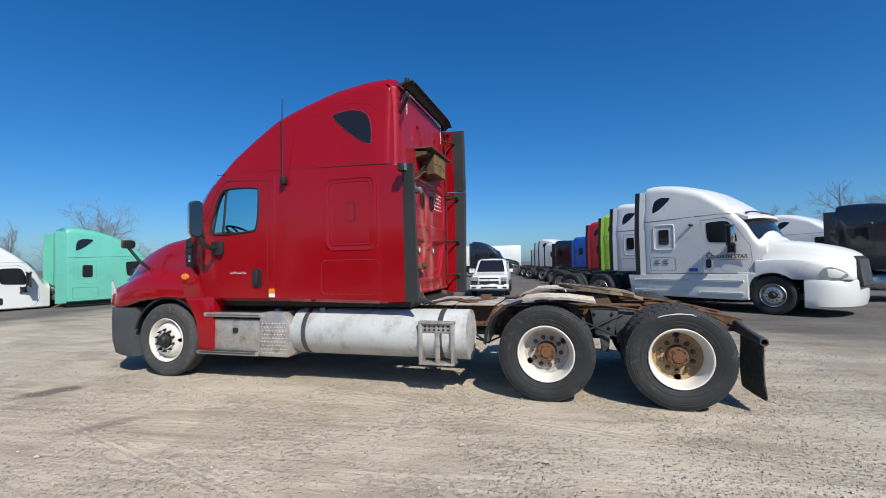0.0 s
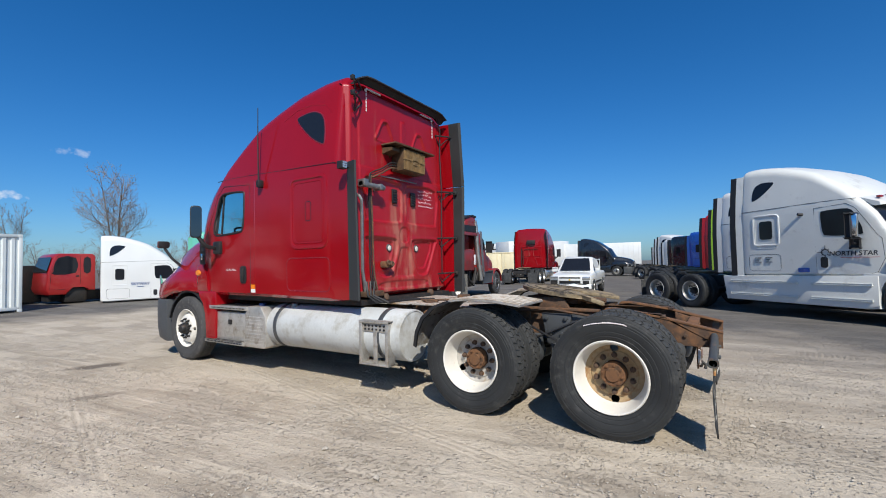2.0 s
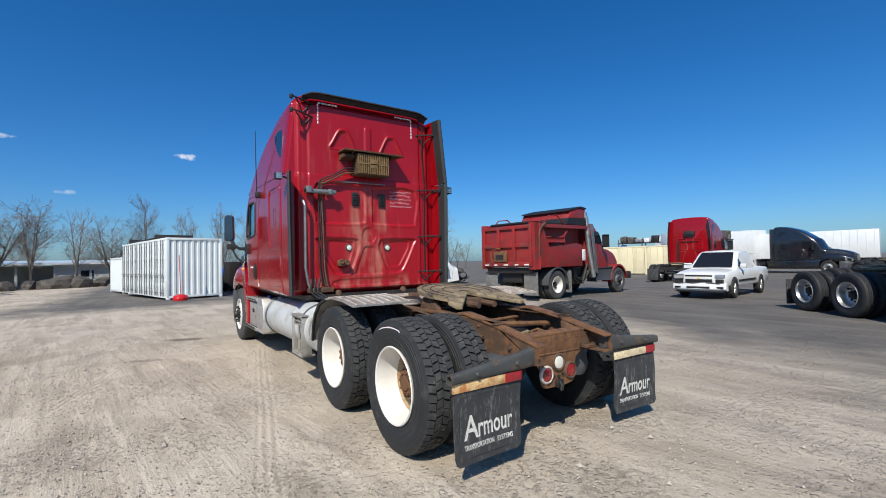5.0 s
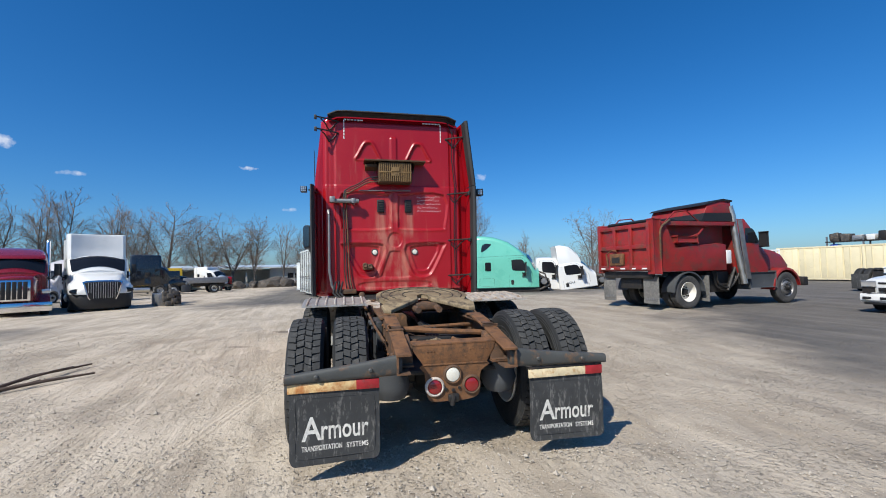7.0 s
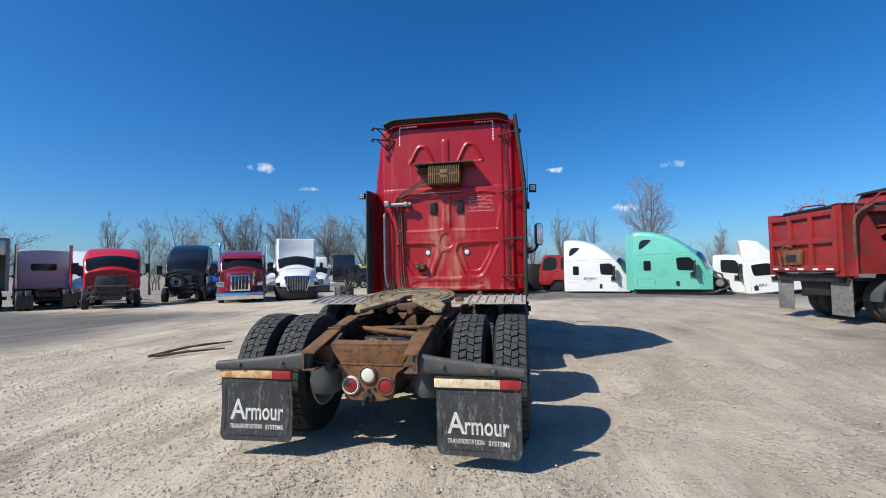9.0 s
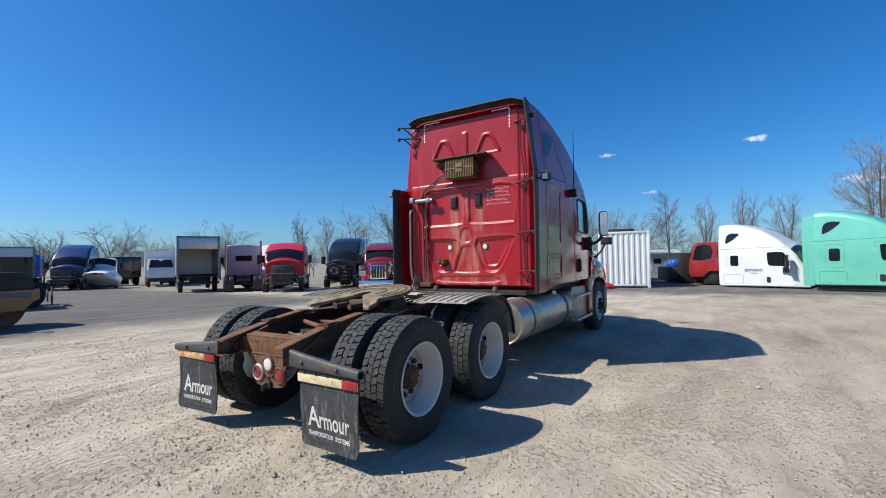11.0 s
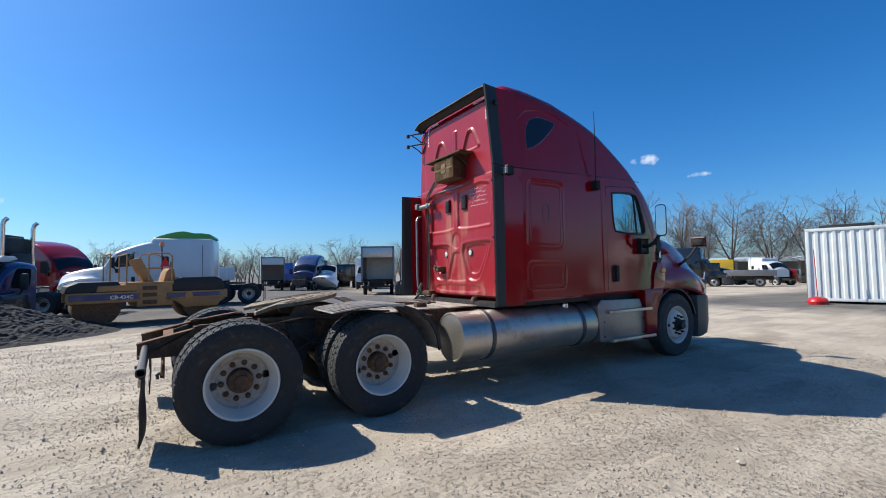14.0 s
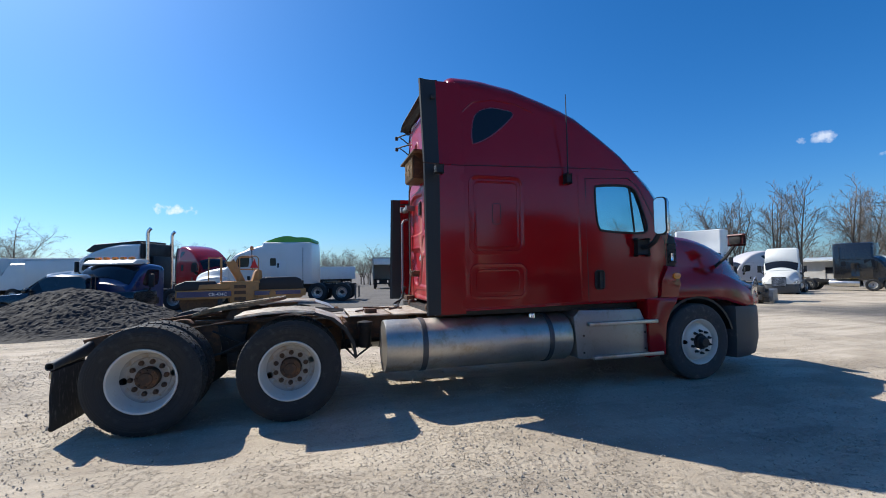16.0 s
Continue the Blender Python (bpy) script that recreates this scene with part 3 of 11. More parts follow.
def windshield_cutter(roof, x0=5.66, x1=6.32):
    bm = bmesh.new()
    rows = []
    for x in np.linspace(x0, x1, 7):
        ring = cab_ring(x, roof)
        h = (len(ring) + 2) // 2
        up = ring[16:h]
        line = [Vector(p) for p in up] + [Vector((p[0], -p[1], p[2])) for p in up[-2::-1]]
        rows.append([v + Vector((0.05, 0, 0.05)) for v in line] + [v * 1.0 - Vector((0.16, 0, 0.10)) for v in line[::-1]])
    loft(bm, rows)
    return bm


HOOD_TOP = [(6.15, 1.95), (6.62, 1.91), (7.0, 1.835), (7.35, 1.72), (7.63, 1.58), (7.82, 1.42), (7.95, 1.22), (8.04, 1.0), (8.06, 0.93)]
HOOD_WIDE = [(6.15, 1.20), (6.6, 1.225), (7.0, 1.225), (7.35, 1.19), (7.63, 1.10), (7.82, 1.0), (7.95, 0.88), (8.06, 0.7)]


def hood_ring(x):
    zt = smooth_table(HOOD_TOP, x)
    w = smooth_table(HOOD_WIDE, x)
    zb = 1.06 - 0.14 * min(1, max(0, (x - 6.9) / 0.5))
    zf = min(zb + 0.36 - 0.1 * max(0, x - 7.2), zt - 0.02)
    top = (w - 0.12 - 0.20 * min(1, max(0, (x - 6.16) / 0.9))) * (1 - 0.10 * max(0, x - 7.0))
    half = [(0, zb), (w * 0.5, zb), (w - 0.03, zb), (w, zb + 0.03), (w + 0.004, zb + (zf - zb) * 0.35), (w - 0.012, zb + (zf - zb) * 0.65), (w - 0.05, zf - 0.03),
            (max(w - 0.10, top + 0.095), zf + 0.01), (max(w - 0.17, top + 0.085), zf + (zt - zf) * 0.18), (top + 0.07, zf + (zt - zf) * 0.50), (top + 0.02, zf + (zt - zf) * 0.80), (top - 0.06, zt - 0.02), (top - 0.18, zt + 0.005),
            (top * 0.5, zt + 0.03), (0, zt + 0.04)]
    ring = [(x, y, z) for y, z in half]
    return ring + [(x, -y, z) for y, z in half[-2:0:-1]]


def hood_shell(axle):
    bm = bmesh.new()
    xs = [6.16, 6.4, 6.62, 6.8, 7.0, 7.18, 7.35, 7.5, 7.63, 7.74, 7.82, 7.89, 7.95, 8.0, 8.04, 8.06]
    loft(bm, [hood_ring(x) for x in xs])
    arch = bmesh.new()
    lathe(arch, [(0.63, -2), (0.63, 2)], "y", (axle, 0, 0.47), 48)
    bay = bmesh.new()
    box(bay, 6.0, 7.95, -1.02, 1.02, 0.5, 1.32)
    return cut(bm, [arch, bay])


def tyre_mesh(bm, radius=0.515, width=0.275, seg=48, blocks=0, ribs=0):
    k = radius / 0.515
    h = width / 2
    tread = radius - (0.015 if blocks else 0)
    prof = [(0.285 * k, -h * 0.76), (0.31 * k, -h * 0.88), (0.335 * k, -h * 0.94), (0.338 * k, -h * 0.925), (0.345 * k, -h * 0.955), (0.372 * k, -h * 0.985), (0.375 * k, -h * 0.965), (0.380 * k, -h * 0.985), (0.43 * k, -h), (0.433 * k, -h * 0.975), (0.438 * k, -h * 0.99), (0.450 * k, -h * 0.975), (0.453 * k, -h * 0.95), (0.458 * k, -h * 0.965), (0.475 * k, -h * 0.94), (0.478 * k, -h * 0.915), (0.483 * k, -h * 0.915), (0.500 * k, -h * 0.84), (tread, -h * 0.70)]
    mid = []
    if ribs:
        step = h * 1.4 / ribs
        for i in range(ribs):
            a = -h * 0.70 + step * i
            if i:
                mid += [(tread - 0.012, a - 0.004), (tread - 0.012, a + 0.004)]
                mid[-2:] = [(tread, a - 0.006), (tread - 0.012, a - 0.004), (tread - 0.012, a + 0.004), (tread, a + 0.006)]
    prof = prof + mid + [(r, -a) for r, a in prof[::-1]]
    if blocks >= 0:
        lathe(bm, prof, "y", seg=seg, closed=True)
    blocks = abs(blocks) if blocks < 0 else 0
    if blocks:
        cols = 4
        cw = h * 1.66 / cols
        for c in range(cols):
            a0 = -h * 0.83 + cw * c
            for i in range(blocks):
                t0 = 2 * math.pi * (i + (0.5 if c % 2 else 0) + 0.05 * math.sin(i * 2.3 + c)) / blocks
                dt = 2 * math.pi / blocks * 0.80
                skew = (0.22, -0.34, 0.30, -0.24)[c] * dt
                e0 = a0 + (0.0 if c == 0 else 0.004 + 0.003 * math.sin(i * 3.1 + c))
                e1 = a0 + cw - (0.0 if c == cols - 1 else 0.004 + 0.003 * math.cos(i * 2.7 + c))
                drop = 0.008 if c in (0, cols - 1) else 0
                vs = []
                for r_in in (True, False):
                    for a, sk in ((e0, 0), (e1, skew)):
                        outer = (c == 0 and a == e0) or (c == cols - 1 and a == e1)
                        rr = radius - 0.04 if r_in else radius - (drop if outer else 0)
                        for t in (t0 + sk, t0 + dt + sk):
                            vs.append(bm.verts.new((rr * math.cos(t), a, rr * math.sin(t))))
                for f in ((4, 5, 7, 6), (0, 1, 5, 4), (2, 6, 7, 3), (0, 4, 6, 2), (1, 3, 7, 5)):
                    bm.faces.new([vs[j] for j in f])
    return bm


def rim_dished(bm, holes=True):
    """Steel wheel whose disc sits deep inside, as on the outer wheel of a pair. Outwards is +y."""
    prof = [(0.296, 0.118), (0.303, 0.128), (0.296, 0.136), (0.285, 0.130), (0.279, 0.112), (0.272, 0.09), (0.262, 0.03), (0.248, -0.02), (0.240, -0.04), (0.25, -0.05), (0.272, 0.0), (0.287, 0.09)]
    lathe(bm, prof, "y", seg=48, closed=True)
    return bm


def rim_disc(bm, holes=True):
    """The wheel's dished disc, deep inside the rim."""
    prof = [(0.244, -0.036), (0.232, -0.058), (0.215, -0.070), (0.196, -0.070), (0.188, -0.060), (0.135, -0.060), (0.125, -0.064), (0.110, -0.064), (0.110, -0.078), (0.2, -0.084), (0.236, -0.07), (0.248, -0.046)]
    lathe(bm, prof, "y", seg=48, closed=True)
    if holes:
        cs = []
        for a in (35, 215):
            c = bmesh.new()
            lathe(c, [(0.034, -0.2), (0.034, 0.0)], "y", (0.216 * math.cos(radians(a)), 0, 0.216 * math.sin(radians(a))), 14)
            cs.append(c)
        bm = cut(bm, cs)
    return bm


def rim_front(bm):
    """Steer wheel whose disc stands out. Outwards is +y."""
    prof = [(0.296, 0.118), (0.303, 0.128), (0.296, 0.136), (0.285, 0.130), (0.272, 0.10), (0.262, 0.06), (0.250, 0.045), (0.235, 0.07), (0.215, 0.115), (0.190, 0.130), (0.110, 0.132),
            (0.110, 0.118), (0.19, 0.116), (0.21, 0.10), (0.235, 0.04), (0.27, 0.03), (0.285, 0.09)]
    lathe(bm, prof, "y", seg=48, closed=True)
    cs = []
    for a in (200, 20):
        c = bmesh.new()
        lathe(c, [(0.028, 0.0), (0.028, 0.2)], "y", (0.222 * math.cos(radians(a)), 0, 0.222 * math.sin(radians(a))), 14)
        cs.append(c)
    return cut(bm, cs)


def nuts(bm, r, y0, y1, n=10, size=0.017, tip=0.0):
    for i in range(n):
        a = 2 * math.pi * (i + 0.5) / n
        c = (r * math.cos(a), 0, r * math.sin(a))
        prof = [(size * 1.25, y0), (size * 1.25, y0 + 0.006), (size, y0 + 0.006), (size, y1)]
        prof.append((size * 0.5, y1 + (tip or 0.006)))
        lathe(bm, prof, "y", c, 8)
    return bm


def hub_drive(bm):
    lathe(bm, [(0.105, -0.06), (0.105, -0.02), (0.098, -0.01), (0.098, 0.012), (0.062, 0.016), (0.055, 0.03), (0.0, 0.032)], "y", seg=24)
    for i in range(8):
        a = 2 * math.pi * i / 8
        lathe(bm, [(0.012, 0.01), (0.012, 0.028), (0.006, 0.03)], "y", (0.080 * math.cos(a), 0, 0.080 * math.sin(a)), 6)
    return bm


def hub_steer(bm):
    lathe(bm, [(0.095, 0.1), (0.092, 0.165), (0.07, 0.175), (0.065, 0.215), (0.055, 0.225), (0.0, 0.226)], "y", seg=20)
    return bm


MESHES = {}


def cached(key, build, *args):
    if key not in MESHES:
        bm = bmesh.new()
        bm = build(bm, *args) or bm
        me = bpy.data.meshes.new(key)
        bmesh.ops.recalc_face_normals(bm, faces=bm.faces)
        bm.to_mesh(me)
        bm.free()
        me.shade_smooth()
        me.set_sharp_from_angle(angle=radians(38))
        me.materials.append(None)
        MESHES[key] = me
    return MESHES[key]


def placed(name, me, mat, parent, m=None, label=""):
    ob = new(name, me)
    ob.parent = parent
    if m is not None:
        ob.matrix_basis = m
    ob.material_slots[0].link = "OBJECT"
    ob.material_slots[0].material = mat
    if label:
        ob["label"] = label
    return ob


def wheel_at(truck, x, y, z, s, kind, rim_mat=WHITE_RIM, tyre_mat=RUBBER, hub_mat=RUST, spin=0.0, steer=0.0, label="", disc_mat=None):
    """A wheel under a truck; s = 1 faces the truck's left, -1 its right."""
    w = new("wheel")
    w.empty_display_size = 0.1
    w.parent = truck
    w.matrix_basis = pose(x, y, z, 0, 0, (0 if s > 0 else 180) + steer) @ pose(0, 0, 0, 0, spin, 0)
    if label:
        w["label"] = label
    if kind == "drive":
        placed("tyre", cached("tyre_drive", lambda b: tyre_mesh(b, blocks=52)), tyre_mat, w)
        tagged(placed("tread", cached("tread_drive", lambda b: tyre_mesh(b, blocks=-52)), TREAD if tyre_mat is RUBBER else tyre_mat, w), kind="stuff")
    elif kind == "steer":
        placed("tyre", cached("tyre_steer", lambda b: tyre_mesh(b, 0.505, ribs=5)), tyre_mat, w)
    else:
        placed("tyre", cached("tyre_plain", lambda b: tyre_mesh(b, ribs=5, seg=40)), tyre_mat, w)
    if kind in ("steer", "far_steer"):
        placed("rim", cached("rim_front", rim_front), rim_mat, w)
        if kind == "steer":
            for i in range(10):
                placed("lug_nut", cached("nut_front", lambda b: nuts(b, 0.145, 0.125, 0.15, 1, 0.018, 0.03)), GREASE, w, pose(0, 0, 0, 0, 36 * i, 0))
        else:
            placed("lug_ring", cached("nuts_front", lambda b: nuts(b, 0.145, 0.125, 0.15, 10, 0.016, 0.03)), GREASE, w)
        placed("hub", cached("hub_steer", hub_steer), GREASE, w)
    elif kind == "inner":
        placed("rim", cached("rim_dished", rim_dished), rim_mat, w)
        placed("wheel_disc", cached("disc_plain", lambda b: rim_disc(b, False)), disc_mat or rim_mat, w)
    else:
        placed("rim", cached("rim_dished", rim_dished), rim_mat, w)
        placed("wheel_disc", cached("rim_disc", rim_disc), disc_mat or rim_mat, w)
        if kind == "drive":
            for i in range(10):
                placed("lug_nut", cached("nut_drive", lambda b: nuts(b, 0.155, -0.062, -0.03, 1, 0.021)), RUST_DARK, w, pose(0, 0, 0, 0, 36 * i, 0))
        else:
            placed("lug_ring", cached("nuts_drive", lambda b: nuts(b, 0.155, -0.062, -0.03, 10, 0.017)), hub_mat, w)
        placed("hub", cached("hub_drive", hub_drive), hub_mat, w)
    return w


def fuel_tank(bm, x0, x1, y, z, r):
    lathe(bm, [(0.0, x0 - 0.018), (r * 0.55, x0 - 0.012), (r * 0.9, x0), (r * 0.93, x0 - 0.006), (r * 0.985, x0 - 0.004), (r, x0 + 0.012), (r, (x0 + x1) / 2), (r, x1 - 0.04), (r * 0.96, x1 - 0.008), (r * 0.86, x1), (r * 0.5, x1 + 0.03), (0, x1 + 0.04)], "x", (0, y, z), 44)
    return bm


def tank_strap(bm, x, y, z, r, w=0.065):
    prof = [(r + 0.001, x - w / 2), (r + 0.010, x - w / 2 + 0.006), (r + 0.010, x + w / 2 - 0.006), (r + 0.001, x + w / 2)]
    lathe(bm, prof, "x", (0, y, z), 44, closed=True)
    return bm


def rail(bm, x0, x1, y, z0, z1, s, t=0.009, flange=0.085):
    """A C-shaped frame rail whose web faces outwards."""
    box(bm, x0, x1, y, y + s * t, z0, z1)
    box(bm, x0, x1, y - s * flange, y, z0, z0 + t)
    box(bm, x0, x1, y - s * flange, y, z1 - t, z1)
    return bm

# ---- ground ----
# place, half length, half width, direction and strength of the damp stains
STAINS = [(7.33, 2.05, 0.40, 0.20, 68, 0.85), (5.45, 2.8, 0.34, 0.12, 65, 0.5), (6.8, -4.6, 0.9, 0.2, 5, 0.4), (-1.2, 2.6, 0.5, 0.16, 40, 0.4)]
def ground_material():
    m = bpy.data.materials.new("gravel_yard")
    m.use_nodes = True
    nt = m.node_tree
    n, l = nt.nodes, nt.links
    b = n["Principled BSDF"]
    geo = n.new("ShaderNodeNewGeometry")
    pos = geo.outputs["Position"]

    def noise_at(scale, detail=5, rough=0.55, stretch=None, turn=0.0, vec=None):
        t = n.new("ShaderNodeTexNoise")
        t.inputs["Scale"].default_value = scale
        t.inputs["Detail"].default_value = detail
        t.inputs["Roughness"].default_value = rough
        src = vec or pos
        if stretch:
            mp = n.new("ShaderNodeMapping")
            mp.inputs["Rotation"].default_value = (0, 0, radians(turn))
            mp.inputs["Scale"].default_value = stretch
            l.new(src, mp.inputs["Vector"])
            src = mp.outputs[0]
        l.new(src, t.inputs["Vector"])
        return t.outputs["Fac"]

    def rng_(v, a, b_, c=0.0, d=1.0):
        r = n.new("ShaderNodeMapRange")
        l.new(v, r.inputs["Value"])
        for k, x in (("From Min", a), ("From Max", b_), ("To Min", c), ("To Max", d)):
            r.inputs[k].default_value = x
        return r.outputs[0]

    def math_(op, a, b_, third=0.5):
        t = n.new("ShaderNodeMath")
        t.operation = op
        for i, v in enumerate((a, b_)):
            if isinstance(v, (int, float)):
                t.inputs[i].default_value = v
            else:
                l.new(v, t.inputs[i])
        if op == "MULTIPLY_ADD":
            t.inputs[2].default_value = third
        return t.outputs[0]

    def mix(fac, a, b_, mode="MIX"):
        t = n.new("ShaderNodeMix")
        t.data_type = "RGBA"
        t.blend_type = mode
        if isinstance(fac, (int, float)):
            t.inputs["Factor"].default_value = fac
        else:
            l.new(fac, t.inputs["Factor"])
        for k, v in (("A", a), ("B", b_)):
            if isinstance(v, tuple):
                t.inputs[k].default_value = (*v, 1)
            else:
                l.new(v, t.inputs[k])
        return t.outputs["Result"]

    def noise_colour(scale):
        t = n.new("ShaderNodeTexNoise")
        t.inputs["Scale"].default_value = scale
        l.new(pos, t.inputs["Vector"])
        return t.outputs["Color"]

    warp = noise_at(0.35, 6, 0.6)

    def beyond(nx, ny, c, soft=1.5, wob=6.0):
        """1 where nx*x + ny*y lies beyond c, with a ragged edge."""
        d = n.new("ShaderNodeVectorMath")
        d.operation = "DOT_PRODUCT"
        l.new(pos, d.inputs[0])
        d.inputs[1].default_value = (nx, ny, 0)
        v = math_("ADD", d.outputs["Value"], math_("MULTIPLY", math_("SUBTRACT", warp, 0.5), wob))
        return rng_(v, c - soft, c + soft)

    dark_1 = math_("MAXIMUM", beyond(-0.45, -0.89, 4.2, 1.5), math_("MULTIPLY", beyond(-0.796, -0.606, 3.9), 0.8))
    streak = noise_at(1.0, 6, 0.6, (0.22, 1.3, 1), -28)
    dark_1 = math_("MAXIMUM", dark_1, math_("MULTIPLY", math_("MULTIPLY", beyond(-0.70, -0.71, 1.6, 2.2), rng_(streak, 0.36, 0.62)), 0.62))
    dark_2 = math_("MULTIPLY", beyond(1, 0, 17.0), beyond(0, -1, -7.0))
    dark_3 = math_("MULTIPLY", beyond(0, 1, 9.0, 1.4, 4), beyond(-1, 0.15, -9.0))
    dark_4 = math_("MULTIPLY", beyond(0.75, 0.66, 24.0, 1.5, 5), beyond(-0.3, 1, 6.0, 2))
    # slight darkening right of the truck stands in for shaded sides of bumps
    dark_1 = math_("MAXIMUM", dark_1, math_("MULTIPLY", beyond(0, -1, 2.7, 1.6, 3), 0.26))
    dark = math_("MAXIMUM", math_("MAXIMUM", dark_1, dark_2), math_("MAXIMUM", dark_3, math_("MULTIPLY", dark_4, 0.6)))
    big = noise_at(0.55, 8, 0.62)
    mid = noise_at(3.2, 8, 0.6)

    def drawn_out(turn, along, across, detail=6, rough=0.6):
        """Noise drawn out along a direction: its grain is along by across metres."""
        mp = n.new("ShaderNodeMapping")
        mp.vector_type = "TEXTURE"
        mp.inputs["Rotation"].default_value = (0, 0, radians(turn))
        mp.inputs["Scale"].default_value = (along, across, 1)
        l.new(pos, mp.inputs["Vector"])
        return noise_at(1.0, detail, rough, vec=mp.outputs[0])
    rut_a = drawn_out(8, 4.5, 0.34)
    rut_b = drawn_out(5, 1.6, 0.13)
    rut_c = drawn_out(-14, 5.0, 0.42)
    crumb = noise_at(24, 5, 0.7)
    driven = math_("MAXIMUM", beyond(0, 1, 1.6, 0.8, 1.5), math_("MULTIPLY", beyond(-1, 0, 0.8, 0.8, 2.0), 0.7))
    driven = math_("MULTIPLY_ADD", driven, 0.75, 0.25)
    rutted = math_("MULTIPLY", driven, rng_(noise_at(0.45, 4, 0.55), 0.34, 0.56, 0.35, 1.0))
    fine = noise_at(38, 6, 0.7)
    grit = n.new("ShaderNodeTexVoronoi")
    grit.inputs["Scale"].default_value = 85
    l.new(pos, grit.inputs["Vector"])
    track_a = noise_at(1.0, 5, 0.55, (0.14, 2.2, 1), 12)
    track_b = noise_at(1.0, 5, 0.55, (0.16, 3.0, 1), -24)
    coarse = noise_at(11, 6, 0.65)
    # wheel tracks: an angle, an offset, a width, and how clear the tread bars are
    sep = n.new("ShaderNodeSeparateXYZ")
    l.new(pos, sep.inputs[0])
    tread, ruts = None, None
    for ang, off, wide, clear in ((8, -3.1, 0.30, 1), (9, -5.05, 0.28, 0.8), (-26, -2.4, 0.3, 1), (-25, -4.35, 0.28, 0.9), (62, 2.9, 0.26, 1), (60, 4.7, 0.26, 0.8), (100, 3.4, 0.28, 0.9), (101, 1.5, 0.28, 0.7), (32, 4.4, 0.30, 0.8), (33, 6.3, 0.30, 0.8), (-48, 0.6, 0.25, 0.9), (80, -3.2, 0.27, 0.8), (-8, 4.9, 0.3, 1), (-7, 6.8, 0.3, 1), (-62, -5.5, 0.28, 0.8), (15, -7.6, 0.3, 0.8)):
        ca, sa = math.cos(radians(ang)), math.sin(radians(ang))
        across = math_("ADD", math_("MULTIPLY", sep.outputs[0], -sa), math_("MULTIPLY", sep.outputs[1], ca))
        across = math_("ADD", across, math_("MULTIPLY", math_("SUBTRACT", warp, 0.5), 0.4))
        side = math_("ABSOLUTE", math_("SUBTRACT", across, off), 0)
        mask = rng_(side, wide, wide - 0.06)
        way = math_("ADD", math_("MULTIPLY", sep.outputs[0], ca), math_("MULTIPLY", sep.outputs[1], sa))
        bars = math_("SINE", math_("ADD", math_("MULTIPLY", way, 88.0), math_("MULTIPLY", side, 30.0)), 0)
        one = math_("MULTIPLY", math_("MULTIPLY", mask, clear), math_("MULTIPLY_ADD", bars, 0.5))
        tread = one if tread is None else math_("ADD", tread, one)
        ruts = mask if ruts is None else math_("MAXIMUM", ruts, mask)
    worn = rng_(noise_at(0.6, 4, 0.6), 0.42, 0.56)
    tread = math_("MULTIPLY", tread, worn)
    ruts = math_("MULTIPLY", ruts, rng_(noise_at(0.5, 3, 0.5), 0.38, 0.6))
    # fresh dusty tracks with lengthwise ribs: angle, offset, half width, start and end along the way
    fresh, ribs = None, None
    for ang, off, wide, w0, w1 in ((-11.3, 2.08, 0.15, -2.6, 5.2), (-15.7, 4.33, 0.15, 1.2, 5.6)):
        ca, sa = math.cos(radians(ang)), math.sin(radians(ang))
        across = math_("ADD", math_("MULTIPLY", sep.outputs[0], -sa), math_("MULTIPLY", sep.outputs[1], ca))
        across = math_("SUBTRACT", across, math_("MULTIPLY", math_("SUBTRACT", warp, 0.5), 0.12))
        side = math_("ABSOLUTE", math_("SUBTRACT", across, off), 0)
        way = math_("ADD", math_("MULTIPLY", sep.outputs[0], ca), math_("MULTIPLY", sep.outputs[1], sa))
        mask = math_("MULTIPLY", rng_(side, wide + 0.02, wide - 0.08), math_("MULTIPLY", rng_(way, w0, w0 + 0.8), rng_(way, w1, w1 - 0.8)))
        rib = math_("MULTIPLY", mask, math_("MULTIPLY_ADD", math_("SINE", math_("MULTIPLY", across, 88.0), 0), 0.5))
        fresh = mask if fresh is None else math_("MAXIMUM", fresh, mask)
        ribs = rib if ribs is None else math_("MAXIMUM", ribs, rib)
    fresh = math_("MULTIPLY", fresh, rng_(mid, 0.30, 0.52, 0.35, 1.0))
    light = mix(rng_(big, 0.36, 0.64), (0.41, 0.366, 0.298), (0.535, 0.488, 0.41))
    light = mix(math_("MULTIPLY", rng_(track_a, 0.48, 0.62), 0.5), light, (0.62, 0.572, 0.49))
    light = mix(math_("MULTIPLY", rng_(track_b, 0.52, 0.66), 0.5), light, (0.40, 0.355, 0.285))
    light = mix(math_("MULTIPLY", rng_(mid, 0.52, 0.66), 0.25), light, (0.37, 0.325, 0.26))
    light = mix(math_("MULTIPLY", rng_(coarse, 0.54, 0.66), 0.18), light, (0.36, 0.32, 0.26))
    light = mix(math_("MULTIPLY", math_("MULTIPLY", rng_(rut_a, 0.50, 0.66), rutted), 0.62), light, (0.66, 0.61, 0.53))
    light = mix(math_("MULTIPLY", math_("MULTIPLY", rng_(rut_a, 0.46, 0.34), rutted), 0.62), light, (0.30, 0.268, 0.218))
    light = mix(math_("MULTIPLY", math_("MULTIPLY", rng_(rut_b, 0.50, 0.62), rutted), 0.26), light, (0.63, 0.585, 0.505))
    light = mix(math_("MULTIPLY", math_("MULTIPLY", rng_(rut_b, 0.46, 0.36), rutted), 0.30), light, (0.31, 0.28, 0.23))
